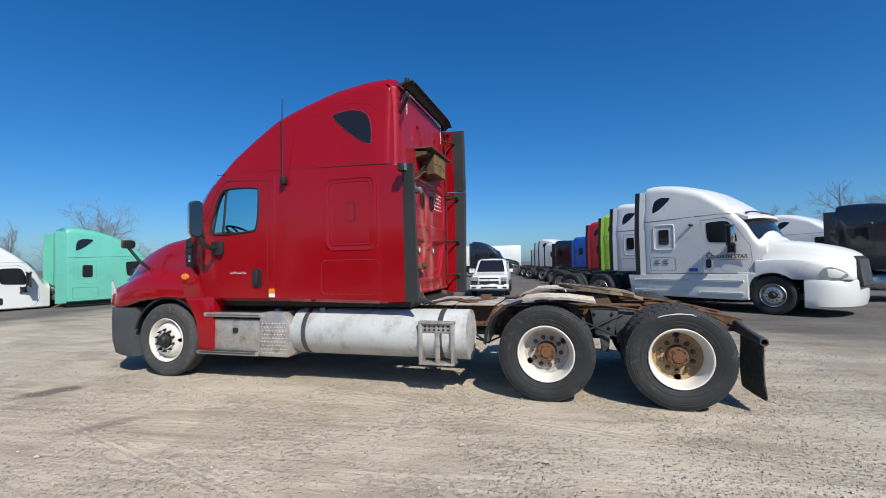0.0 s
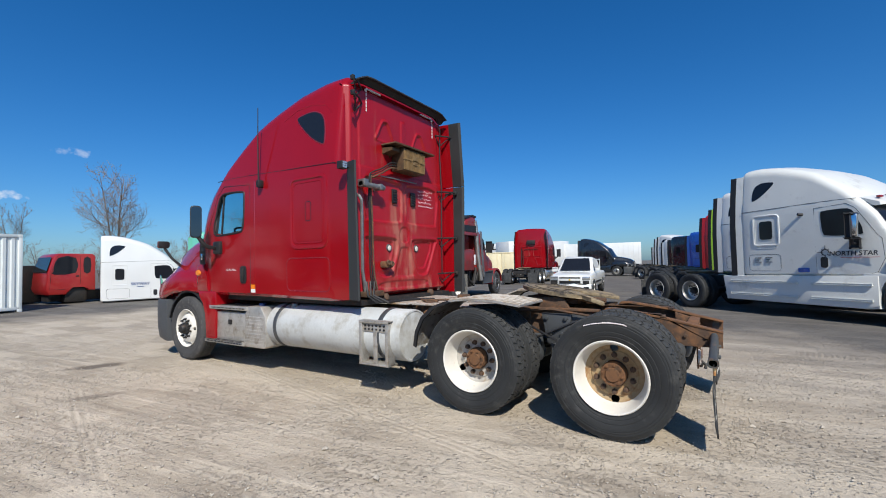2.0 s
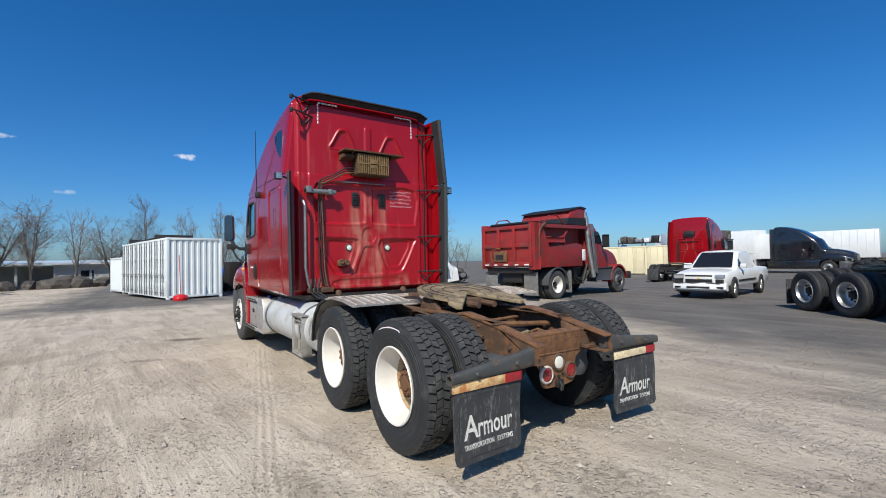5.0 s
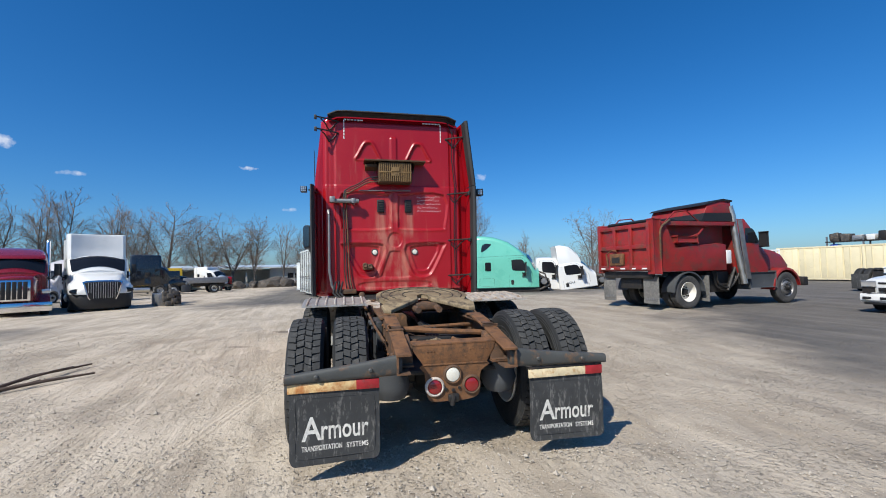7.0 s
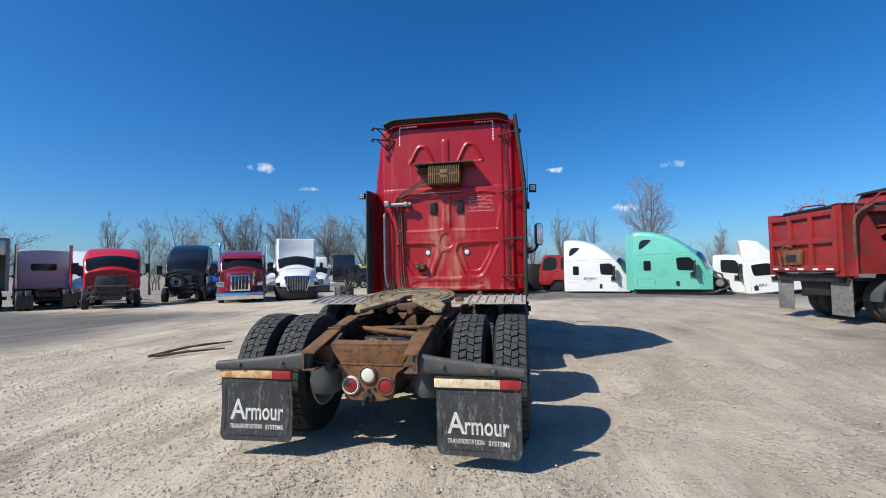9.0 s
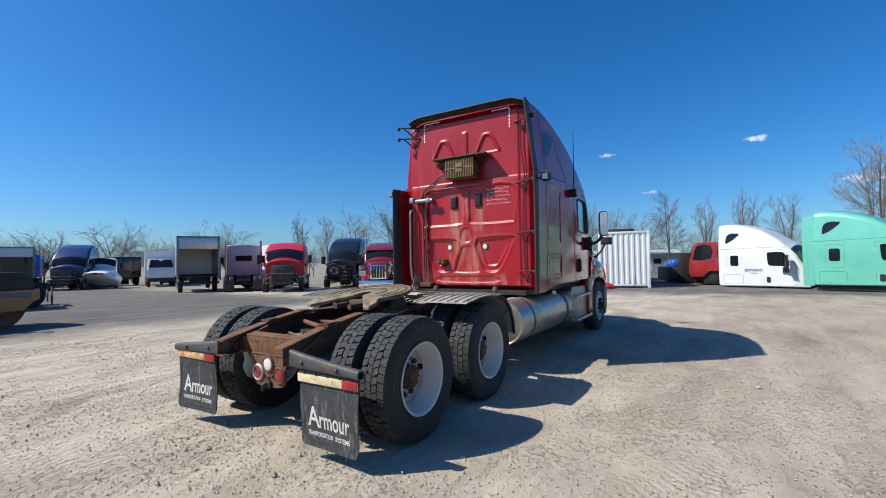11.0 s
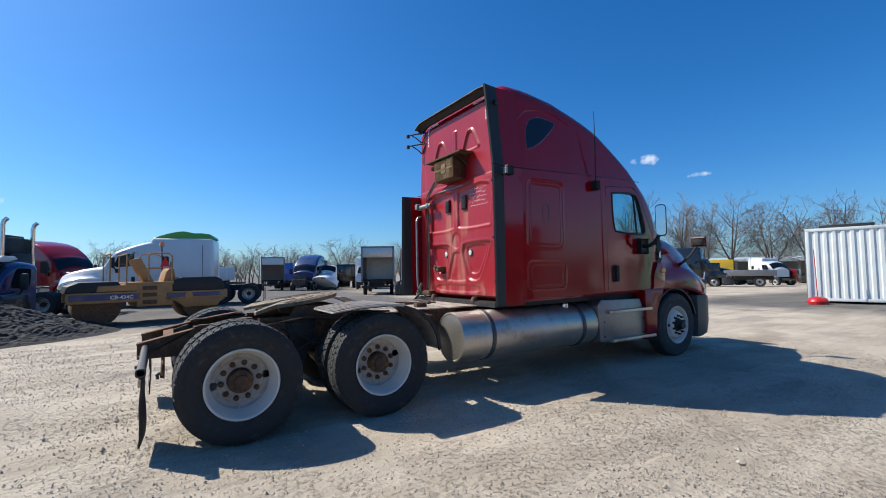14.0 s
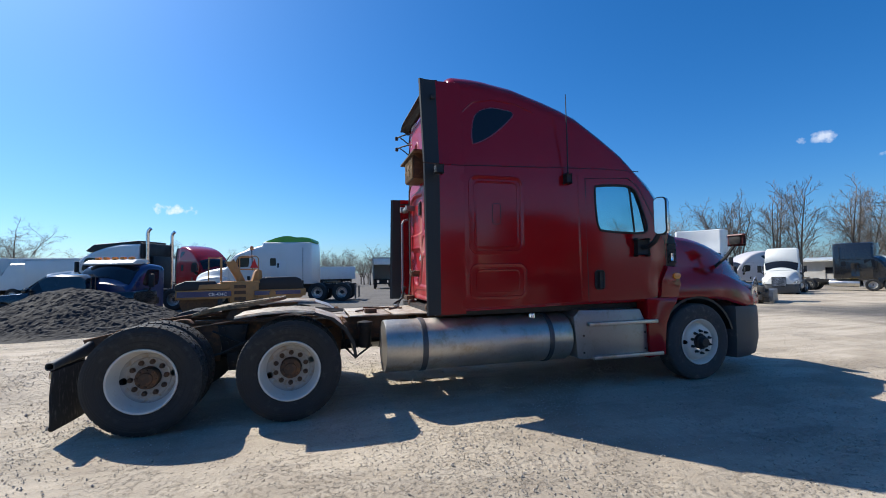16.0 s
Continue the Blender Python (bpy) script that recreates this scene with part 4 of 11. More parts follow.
    light = mix(math_("MULTIPLY", rng_(rut_c, 0.54, 0.68), 0.35), light, (0.62, 0.575, 0.495))
    light = mix(math_("MULTIPLY", rng_(crumb, 0.56, 0.68), 0.14), light, (0.33, 0.30, 0.25))
    # flat worn patches with fairly sharp edges, some scraped dark, some dusted pale
    patch_a = math_("ADD", noise_at(0.62, 3, 0.5, (0.75, 1.25, 1), -10), math_("MULTIPLY", math_("SUBTRACT", coarse, 0.5), 0.05))
    patch_b = math_("ADD", noise_at(0.95, 3, 0.5, (0.6, 1.4, 1), 14), math_("MULTIPLY", math_("SUBTRACT", coarse, 0.5), 0.06))
    light = mix(math_("MULTIPLY", rng_(patch_a, 0.535, 0.565), 0.42), light, (0.335, 0.302, 0.252))
    light = mix(math_("MULTIPLY", rng_(patch_b, 0.47, 0.435), 0.45), light, (0.60, 0.555, 0.475))
    light = mix(math_("MULTIPLY", ruts, 0.16), light, (0.64, 0.59, 0.50))
    light = mix(math_("MULTIPLY", fresh, 0.32), light, (0.70, 0.645, 0.55))
    light = mix(math_("MULTIPLY", math_("MULTIPLY", ribs, fresh), 0.5), light, (0.40, 0.36, 0.30))
    light = mix(math_("MULTIPLY", tread, 0.18), light, (0.34, 0.30, 0.245))
    light = mix(math_("MULTIPLY", rng_(noise_at(0.33, 4, 0.5), 0.60, 0.66), 0.6), light, (0.31, 0.27, 0.215))
    # dark damp stains
    for sx, sy, ln, wd, turn, deep in STAINS:
        mp = n.new("ShaderNodeMapping")
        mp.vector_type = "TEXTURE"
        mp.inputs["Location"].default_value = (sx, sy, 0)
        mp.inputs["Rotation"].default_value = (0, 0, radians(turn))
        mp.inputs["Scale"].default_value = (ln, wd, 100)
        l.new(pos, mp.inputs["Vector"])
        size = n.new("ShaderNodeVectorMath")
        size.operation = "LENGTH"
        l.new(mp.outputs[0], size.inputs[0])
        ragged = math_("ADD", size.outputs["Value"], math_("MULTIPLY", math_("SUBTRACT", mid, 0.5), 1.6))
        light = mix(math_("MULTIPLY", rng_(ragged, 1.15, 0.55), deep), light, (0.13, 0.11, 0.09))
    grey = mix(rng_(big, 0.34, 0.66), (0.095, 0.093, 0.091), (0.155, 0.151, 0.143))
    grey = mix(math_("MULTIPLY", rng_(track_a, 0.50, 0.68), 0.40), grey, (0.25, 0.24, 0.22))
    col = mix(dark, light, grey)
    col = mix(0.9, col, rng_(fine, 0.32, 0.68, 0.91, 1.09), "MULTIPLY")
    col = mix(0.8, col, rng_(grit.outputs["Color"], 0.0, 1.0, 0.93, 1.07), "MULTIPLY")
    stone = n.new("ShaderNodeTexVoronoi")
    stone.inputs["Scale"].default_value = 24
    l.new(mix(0.04, pos, noise_colour(9)), stone.inputs["Vector"])
    cell = n.new("ShaderNodeSeparateColor")
    l.new(stone.outputs["Color"], cell.inputs[0])
    picked = math_("MULTIPLY", rng_(cell.outputs[0], 0.60, 0.66), rng_(stone.outputs["Distance"], 0.42, 0.26))
    picked = math_("MULTIPLY", picked, rng_(noise_at(1.1, 4, 0.6), 0.40, 0.58, 0.25, 1.0))
    col = mix(math_("MULTIPLY", picked, 0.45), col, mix(1.0, col, rng_(cell.outputs[1], 0, 1, 0.55, 1.45), "MULTIPLY"))
    col = mix(1.0, col, (0.925, 0.868, 0.795), "MULTIPLY")
    l.new(col, b.inputs["Base Color"])
    b.inputs["Roughness"].default_value = 0.92
    gravelly = rng_(noise_at(0.9, 4, 0.6), 0.44, 0.56, 0.15, 1.0)
    lumps = math_("MULTIPLY", rng_(crumb, 0.53, 0.62), gravelly)
    h = math_("ADD", math_("MULTIPLY", fine, 0.13), math_("MULTIPLY", grit.outputs["Distance"], 0.08))
    h = math_("ADD", h, math_("MULTIPLY", mid, 0.65))
    h = math_("ADD", h, math_("MULTIPLY", math_("MULTIPLY", rut_a, driven), 1.2))
    h = math_("ADD", h, math_("MULTIPLY", math_("MULTIPLY", rut_b, driven), 0.6))
    h = math_("ADD", h, math_("MULTIPLY", coarse, 0.25))
    h = math_("ADD", h, math_("MULTIPLY", lumps, 0.22))
    h = math_("ADD", h, math_("MULTIPLY", tread, 0.10))
    h = math_("ADD", h, math_("MULTIPLY", math_("MULTIPLY", ribs, fresh), -0.16))
    h = math_("ADD", h, math_("MULTIPLY", rng_(patch_a, 0.535, 0.565), -0.25))
    h = math_("ADD", h, math_("MULTIPLY", picked, 0.4))
    bp = n.new("ShaderNodeBump")
    bp.inputs["Strength"].default_value = 1.0
    bp.inputs["Distance"].default_value = 0.036
    l.new(h, bp.inputs["Height"])
    l.new(bp.outputs[0], b.inputs["Normal"])
    return m


def ground_grid():
    near = list(np.arange(-9, 15.01, 0.2))
    out = [0.5, 1, 1.6, 2.4, 3.4, 4.6, 6, 8, 11, 15, 20, 27, 36, 48, 65, 90, 130, 190, 280, 420, 700, 1200, 2200]
    ax = [near[0] - d for d in out[::-1]] + near + [near[-1] + d for d in out]
    near_y = list(np.arange(-10, 10.01, 0.2))
    ay = [near_y[0] - d for d in out[::-1]] + near_y + [near_y[-1] + d for d in out]
    verts = []
    for y in ay:
        for x in ax:
            z = ground_height(max(-150, min(150, x)), max(-150, min(150, y)))
            if abs(x) < 60 and abs(y) < 60:
                z += 0.018 * noise.noise(Vector((x * 0.5, y * 0.5, 0))) + 0.010 * noise.noise(Vector((x * 1.7, y * 1.7, 3)))
                # flat where the tyres stand
                if abs(y) < 1.4 and -0.8 < x < 7.2:
                    z *= 0.3
            verts.append((x, y, z - 0.004))
    nx = len(ax)
    faces = [(j * nx + i, j * nx + i + 1, (j + 1) * nx + i + 1, (j + 1) * nx + i) for j in range(len(ay) - 1) for i in range(nx - 1)]
    me = bpy.data.meshes.new("ground")
    me.from_pydata(verts, [], faces)
    me.shade_smooth()
    me.materials.append(ground_material())
    return tagged(new("ground", me), "pale compacted gravel yard with darker grey patches", "ground", kind="structure")


ground_grid()

# ---- the red tractor ----
AXLE = 6.49
truck = thing("semi_truck", pose(0, 0, 0), "red sleeper tractor without trailer, rusty rear frame, on gravel", "truck")

# cab shell with real door windows
bm = cab_shell(ROOF, 3.07)
bm = cut(bm, [cab_cavity(ROOF, 4.86, 6.3), prism_cutter(DOOR_WINDOW), windshield_cutter(ROOF)])
cab = part("cab", bm, RED, truck, "glossy red steel cab and sleeper")
cab.data.materials.append(CABIN)
for f in cab.data.polygons:
    c = f.center - Vector((5.5, 0, 1.9))
    if f.center.x > 4.85 and f.normal.dot(c) < -0.02:
        f.material_index = 1
bm = bmesh.new()
windshield(bm, ROOF)
pane = part("windshield", bm, CLEAR, truck, "wide clear windshield")
pane.visible_shadow = False
for s in (1, -1):
    bm = bmesh.new()
    side_plate(bm, DOOR_WINDOW, s, -0.02, 0.026)
    pane = part("door_window", bm, CLEAR, truck, "clear door window glass")
    pane.visible_shadow = False
    bm = bmesh.new()
    side_bead(bm, smooth_poly(DOOR_WINDOW, 3), s, 0.016, sink=0.2)
    part("window_seal", bm, BLACK_PLASTIC, truck, "black rubber window seal")
    bm = bmesh.new()
    tube(bm, [(5.53, s * 1.195, 1.96), (5.47, s * 1.195, 2.53)], 0.014, 6)
    part("window_bar", bm, BLACK_PLASTIC, truck)
    # door outline, seam lines and the rub strip behind the door
    bm = bmesh.new()
    gap = [(4.81, 1.09), (4.80, 2.62), (5.44, 2.655), (5.60, 2.54), (5.80, 2.2), (5.95, 1.93), (6.02, 1.85), (6.05, 1.42), (5.93, 1.14), (5.82, 1.10)]
    side_bead(bm, gap, s, 0.009, sink=0.6, seg=5)
    part("door_gap", bm, BLACK_PLASTIC, truck, "dark gap round the door")
    bm = bmesh.new()
    side_bead(bm, [(3.05, 2.705), (3.6, 2.72), (4.2, 2.735), (4.72, 2.75), (5.2, 2.76), (5.62, 2.75)], s, 0.005, False, 0.6, seg=5)
    part("roof_seam", bm, BLACK_PLASTIC, truck)
    bm = bmesh.new()
    side_bead(bm, [(4.72, 1.12), (4.70, 1.9), (4.69, 2.66)], s, 0.028, False, 0.75)
    part("cab_flange", bm, RED, truck, "rounded red flange behind the door")
    # embossed sleeper door with its latch, lower panel
    bm = bmesh.new()
    side_bead(bm, rounded(3.27, 3.92, 1.70, 2.58, 0.09), s, 0.040, sink=0.62 if s > 0 else 0.72)
    side_bead(bm, rounded(3.325, 3.865, 1.755, 2.525, 0.07), s, 0.020, sink=0.66)
    side_plate(bm, rounded(3.34, 3.85, 1.77, 2.51, 0.06), s, 0.004)
    part("sleeper_panel", bm, RED, truck, "embossed red baggage door")
    bm = bmesh.new()
    side_bead(bm, rounded(3.54, 3.645, 2.03, 2.27, 0.03), s, 0.008, sink=0.35, seg=5)
    part("panel_latch", bm, BLACK_PLASTIC, truck, "thin dark latch outline")
    bm = bmesh.new()
    if s > 0:
        side_bead(bm, rounded(3.22, 4.02, 1.14, 1.56, 0.08), s, 0.008, sink=0.4, seg=5)
    else:
        side_bead(bm, rounded(3.27, 3.95, 1.17, 1.55, 0.08), s, 0.032, sink=0.66)
        side_bead(bm, rounded(3.34, 3.88, 1.23, 1.49, 0.06), s, 0.018, sink=0.6)
    part("lower_panel", bm, RED if s < 0 else MAROON, truck)
    # quarter window high in the sleeper
    quarter = smooth_poly([(3.87, 3.385), (3.74, 3.43), (3.56, 3.435), (3.40, 3.36), (3.335, 3.2), (3.325, 3.0), (3.37, 2.985), (3.52, 3.06), (3.70, 3.2)], 4)
    bm = bmesh.new()
    side_plate(bm, quarter, s, 0.006)
    part("quarter_window", bm, TINT, truck, "dark quarter window in the sleeper")
    bm = bmesh.new()
    side_bead(bm, quarter, s, 0.013, sink=0.4)
    part("window_seal", bm, MAROON, truck)
    bm = bmesh.new()
    side_bead(bm, [(4.15, 3.42), (3.9, 3.52), (3.6, 3.545), (3.35, 3.49), (3.22, 3.36)], s, 0.03, False, 0.82)
    part("window_brow", bm, RED, truck)
    # outside handle
    bm = bmesh.new()
    side_plate(bm, rounded(4.90, 5.045, 1.225, 1.475, 0.05), s, 0.012)
    handle = part("door_handle", bm, BLACK_PLASTIC, truck, "black recessed door handle")
    bm = bmesh.new()
    box(bm, 4.945, 5.0, s * 1.2, s * 1.245, 1.25, 1.45, 0.01)
    part("grip", bm, GREASE, handle)
    # aerial with its foot
    bm = bmesh.new()
    tube(bm, [(4.525, s * 1.275, 2.62), (4.52, s * 1.285, 3.2), (4.51, s * 1.29, 3.64)], 0.010, 6, r_end=0.005)
    aerial = part("aerial", bm, BLACK_PLASTIC, truck, "thin black whip aerial")
    bm = bmesh.new()
    box(bm, 4.49, 4.555, s * 1.205, s * 1.30, 2.545, 2.645, 0.015)
    part("aerial_foot", bm, BLACK_PLASTIC, aerial)
    # turn lamp behind the wheel arch
    bm = bmesh.new()
    lathe(bm, [(0.0, 0.0), (0.045, 0.0), (0.04, 0.015), (0.0, 0.022)], "y", (0, 0, 0), 16)
    lamp = part("turn_lamp", bm, AMBER, truck, "amber side marker lamp")
    lamp.matrix_basis = pose(6.16, s * 1.205, 1.38, 0, 0, 0 if s > 0 else 180) @ Matrix.Diagonal((1.5, 1, 1, 1))
    # door mirrors
    bm = bmesh.new()
    prism(bm, rounded(-0.075, 0.075, -0.235, 0.235, 0.05), -0.05, -0.02, "yz", 0.01)
    mirror = part("door_mirror", bm, BLACK_PLASTIC, truck, "tall chrome-backed door mirror")
    mirror.matrix_basis = pose(5.68, s * 1.505, 2.13, 0, 0, s * -26)
    bm = bmesh.new()
    prism(bm, rounded(-0.073, 0.073, -0.233, 0.233, 0.05), -0.022, 0.06, "yz", 0.025)
    part("chrome_shell", bm, CHROME, mirror, "chrome mirror shell")
    bm = bmesh.new()
    prism(bm, rounded(-0.066, 0.066, -0.22, 0.22, 0.045), -0.058, -0.052, "yz")
    part("mirror_glass", bm, MIRROR if s > 0 else CHROME, mirror)
    bm = bmesh.new()
    tube(bm, [(5.66, s * 1.49, 1.93), (5.62, s * 1.44, 1.82), (5.60, s * 1.36, 1.76), (5.60, s * 1.2, 1.75)], 0.03, 8)
    box(bm, 5.5, 5.68, s * 1.17, s * 1.26, 1.66, 1.85, 0.025)
    part("mirror_arm", bm, BLACK_PLASTIC, truck)
    # hood mirror on its stalk
    bm = bmesh.new()
    box(bm, 7.125, 7.175, s * 1.17, s * 1.35, 1.795, 1.915, 0.024, 4)
    hood_mirror = part("hood_mirror", bm, DULL_RED, truck, "hood mirror with a dull red back")
    bm = bmesh.new()
    prism(bm, rounded(1.172, 1.348, 1.797, 1.913, 0.04) if s > 0 else rounded(-1.348, -1.172, 1.797, 1.913, 0.04), 7.112, 7.126, "yz", 0.004)
    tube(bm, [(7.15, s * 1.24, 1.80), (7.06, s * 1.16, 1.62), (6.99, s * 1.03, 1.48), (7.0, s * 0.95, 1.42)], 0.022, 7)
    lathe(bm, [(0.0, -0.02), (0.06, -0.01), (0.05, 0.05), (0, 0.06)], "z", (7.0, s * 0.98, 1.43), 12)
    part("mirror_stalk", bm, BLACK_PLASTIC, hood_mirror)
    # work lamp on the sleeper corner
    bm = bmesh.new()
    box(bm, 2.82, 2.905, s * 1.30, s * 1.39, 2.57, 2.66, 0.01)
    tube(bm, [(2.86, s * 1.28, 2.61), (2.9, s * 1.2, 2.6), (3.04, s * 1.16, 2.6)], 0.012, 6)
    wl_ = part("work_lamp", bm, BLACK_PLASTIC, truck, "small square work lamp")
    for i in range(3):
        for j in range(3):
            bm = bmesh.new()
            box(bm, 2.814, 2.822, s * (1.312 + 0.024 * i), s * (1.33 + 0.024 * i), 2.58 + 0.026 * j, 2.60 + 0.026 * j)
            part("lamp_lens", bm, LAMP_GLASS, wl_)

# chassis number bars on the door and the small orange notice
bm = bmesh.new()
for i in range(7):
    x = 5.40 - i * 0.037
    tube(bm, [(x, 1.212, 1.405), (x - 0.012, 1.212, 1.425 + 0.006 * (i % 3)), (x - 0.03, 1.212, 1.407 + 0.005 * (i % 2))], 0.0028, 4)
part("door_scribble", bm, CHALK, truck, "faint white scratches on the door")
bm = bmesh.new()
box(bm, 4.70, 4.79, 1.20, 1.213, 1.10, 1.21)
notice = part("notice", bm, WHITE_MARK, truck, "small orange and white notice")
bm = bmesh.new()
box(bm, 4.70, 4.79, 1.20, 1.215, 1.15, 1.212)
part("notice_band", bm, AMBER, notice)

# dashboard, seats and steering wheel inside
bm = bmesh.new()
box(bm, 5.85, 6.2, -1.0, 1.0, 1.35, 1.92, 0.05)
part("dashboard", bm, CABIN, truck)
for s in (1, -1):
    bm = bmesh.new()
    box(bm, 4.95, 5.45, s * 0.62 - 0.25, s * 0.62 + 0.25, 1.25, 1.55, 0.06)
    box(bm, 4.9, 5.03, s * 0.62 - 0.22, s * 0.62 + 0.22, 1.5, 1.98, 0.06)
    part("seat", bm, CABIN, truck)
bm = bmesh.new()
c = Vector((5.72, 0.62, 2.0))
n = Vector((-0.5, 0, 0.87))
a, b = Vector((0, 1, 0)), n.cross(Vector((0, 1, 0)))
tube(bm, [c + (a * math.cos(t) + b * math.sin(t)) * 0.225 for t in np.linspace(0, 2 * math.pi, 29)], 0.016, 6, False)
for t in (0.5, 2.6, 4.7):
    tube(bm, [c - n * 0.03, c + (a * math.cos(t) + b * math.sin(t)) * 0.22], 0.013, 6)
tube(bm, [c - n * 0.03, c - n * 0.4], 0.03, 8)
part("steering_wheel", bm, BLACK_PLASTIC, truck)

# cowl between door and hood
for s in (1, -1):
    bm = bmesh.new()
    prism(bm, [(5.86, 1.09), (6.2, 1.09), (6.24, 1.25), (6.22, 1.5), (6.0, 1.52), (5.95, 1.3)], s * 0.95, s * 1.206, "xz", 0.03)
    part("cowl_panel", bm, RED, truck, "red cowl side below the vent")
    bm = bmesh.new()
    prism(bm, [(6.05, 1.5), (6.2, 1.5), (6.22, 1.72), (6.2, 1.90), (6.1, 1.93), (6.04, 1.80)], s * 0.95, s * 1.165, "xz", 0.02)
    vent = part("cowl_vent", bm, BLACK_PLASTIC, truck, "black cowl vent behind the hood")
    for i in range(4):
        bm = bmesh.new()
        box(bm, 6.07, 6.19, s * 1.16, s * 1.178, 1.55 + 0.08 * i, 1.57 + 0.08 * i, 0.004)
        part("slat", bm, GREASE, vent)
    bm = bmesh.new()
    box(bm, 6.09, 6.13, s * 1.16, s * 1.19, 1.58, 1.68, 0.008)
    part("hood_latch", bm, CHROME, vent, "small steel hood latch")

# hood, fenders, bumper
part("hood", hood_shell(AXLE), RED, truck, "sloping red hood with flared fenders")
for s in (1, -1):
    bm = bmesh.new()
    fend = [(5.70, 0.33), (5.96, 0.36), (5.93, 0.55), (5.95, 0.75), (6.02, 0.92), (6.12, 1.03), (6.22, 1.10), (5.68, 1.10)]
    prism(bm, fend, s * 0.80, s * 1.205, "xz", 0.02)
    part("fender_skirt", bm, RED, truck, "red fender behind the steer wheel")
    bm = bmesh.new()
    arch = [(AXLE + 0.63 * math.cos(radians(a)), 0.47 + 0.63 * math.sin(radians(a))) for a in range(15, 166, 10)]
    inner = [(AXLE + 0.60 * math.cos(radians(a)), 0.47 + 0.60 * math.sin(radians(a))) for a in range(165, 14, -10)]
    prism(bm, arch + inner, s * 0.7, s * 1.19)
    part("wheel_arch_liner", bm, BLACK_PLASTIC, truck)
    bm = bmesh.new()
    lamp_side = smooth_poly([(7.55, 1.08), (7.58, 1.22), (7.72, 1.33), (7.84, 1.30), (7.93, 1.12), (7.9, 0.98), (7.7, 0.96)], 3)
    rows = []
    for off in (0.0, 0.014):
        rows.append([(x, s * (smooth_table(HOOD_WIDE, x) - 0.02 + off), z) for x, z in lamp_side])
    loft(bm, rows)
    part("headlight", bm, LAMP_GLASS, truck, "clouded headlight")
bumper_plan = [(7.16, 1.19), (7.4, 1.19), (7.62, 1.13), (7.8, 1.0), (7.95, 0.78), (8.05, 0.45), (8.09, 0.0)]
outer = bumper_plan + [(x, -y) for x, y in bumper_plan[-2::-1]]
bm = bmesh.new()
rows = []
for z, k in ((0.23, -0.16), (0.27, -0.06), (0.45, -0.01), (0.75, 0.0), (0.90, -0.01), (0.935, -0.05)):
    ring = [(max(7.16, x + k), y * (1 + k * 0.12), z) for x, y in outer]
    ring += [(max(7.1, x - 0.16), y * 0.86, z) for x, y in outer[::-1]]
    rows.append(ring)
loft(bm, rows)
part("bumper", bm, GREY_PLASTIC, truck, "dark grey plastic front bumper")
bm = bmesh.new()
box(bm, 7.98, 8.06, -0.5, 0.5, 0.95, 1.5, 0.03)
for i in range(7):
    box(bm, 8.03, 8.075, -0.46, 0.46, 1.0 + i * 0.065, 1.02 + i * 0.065)
part("grille", bm, GREASE, truck)

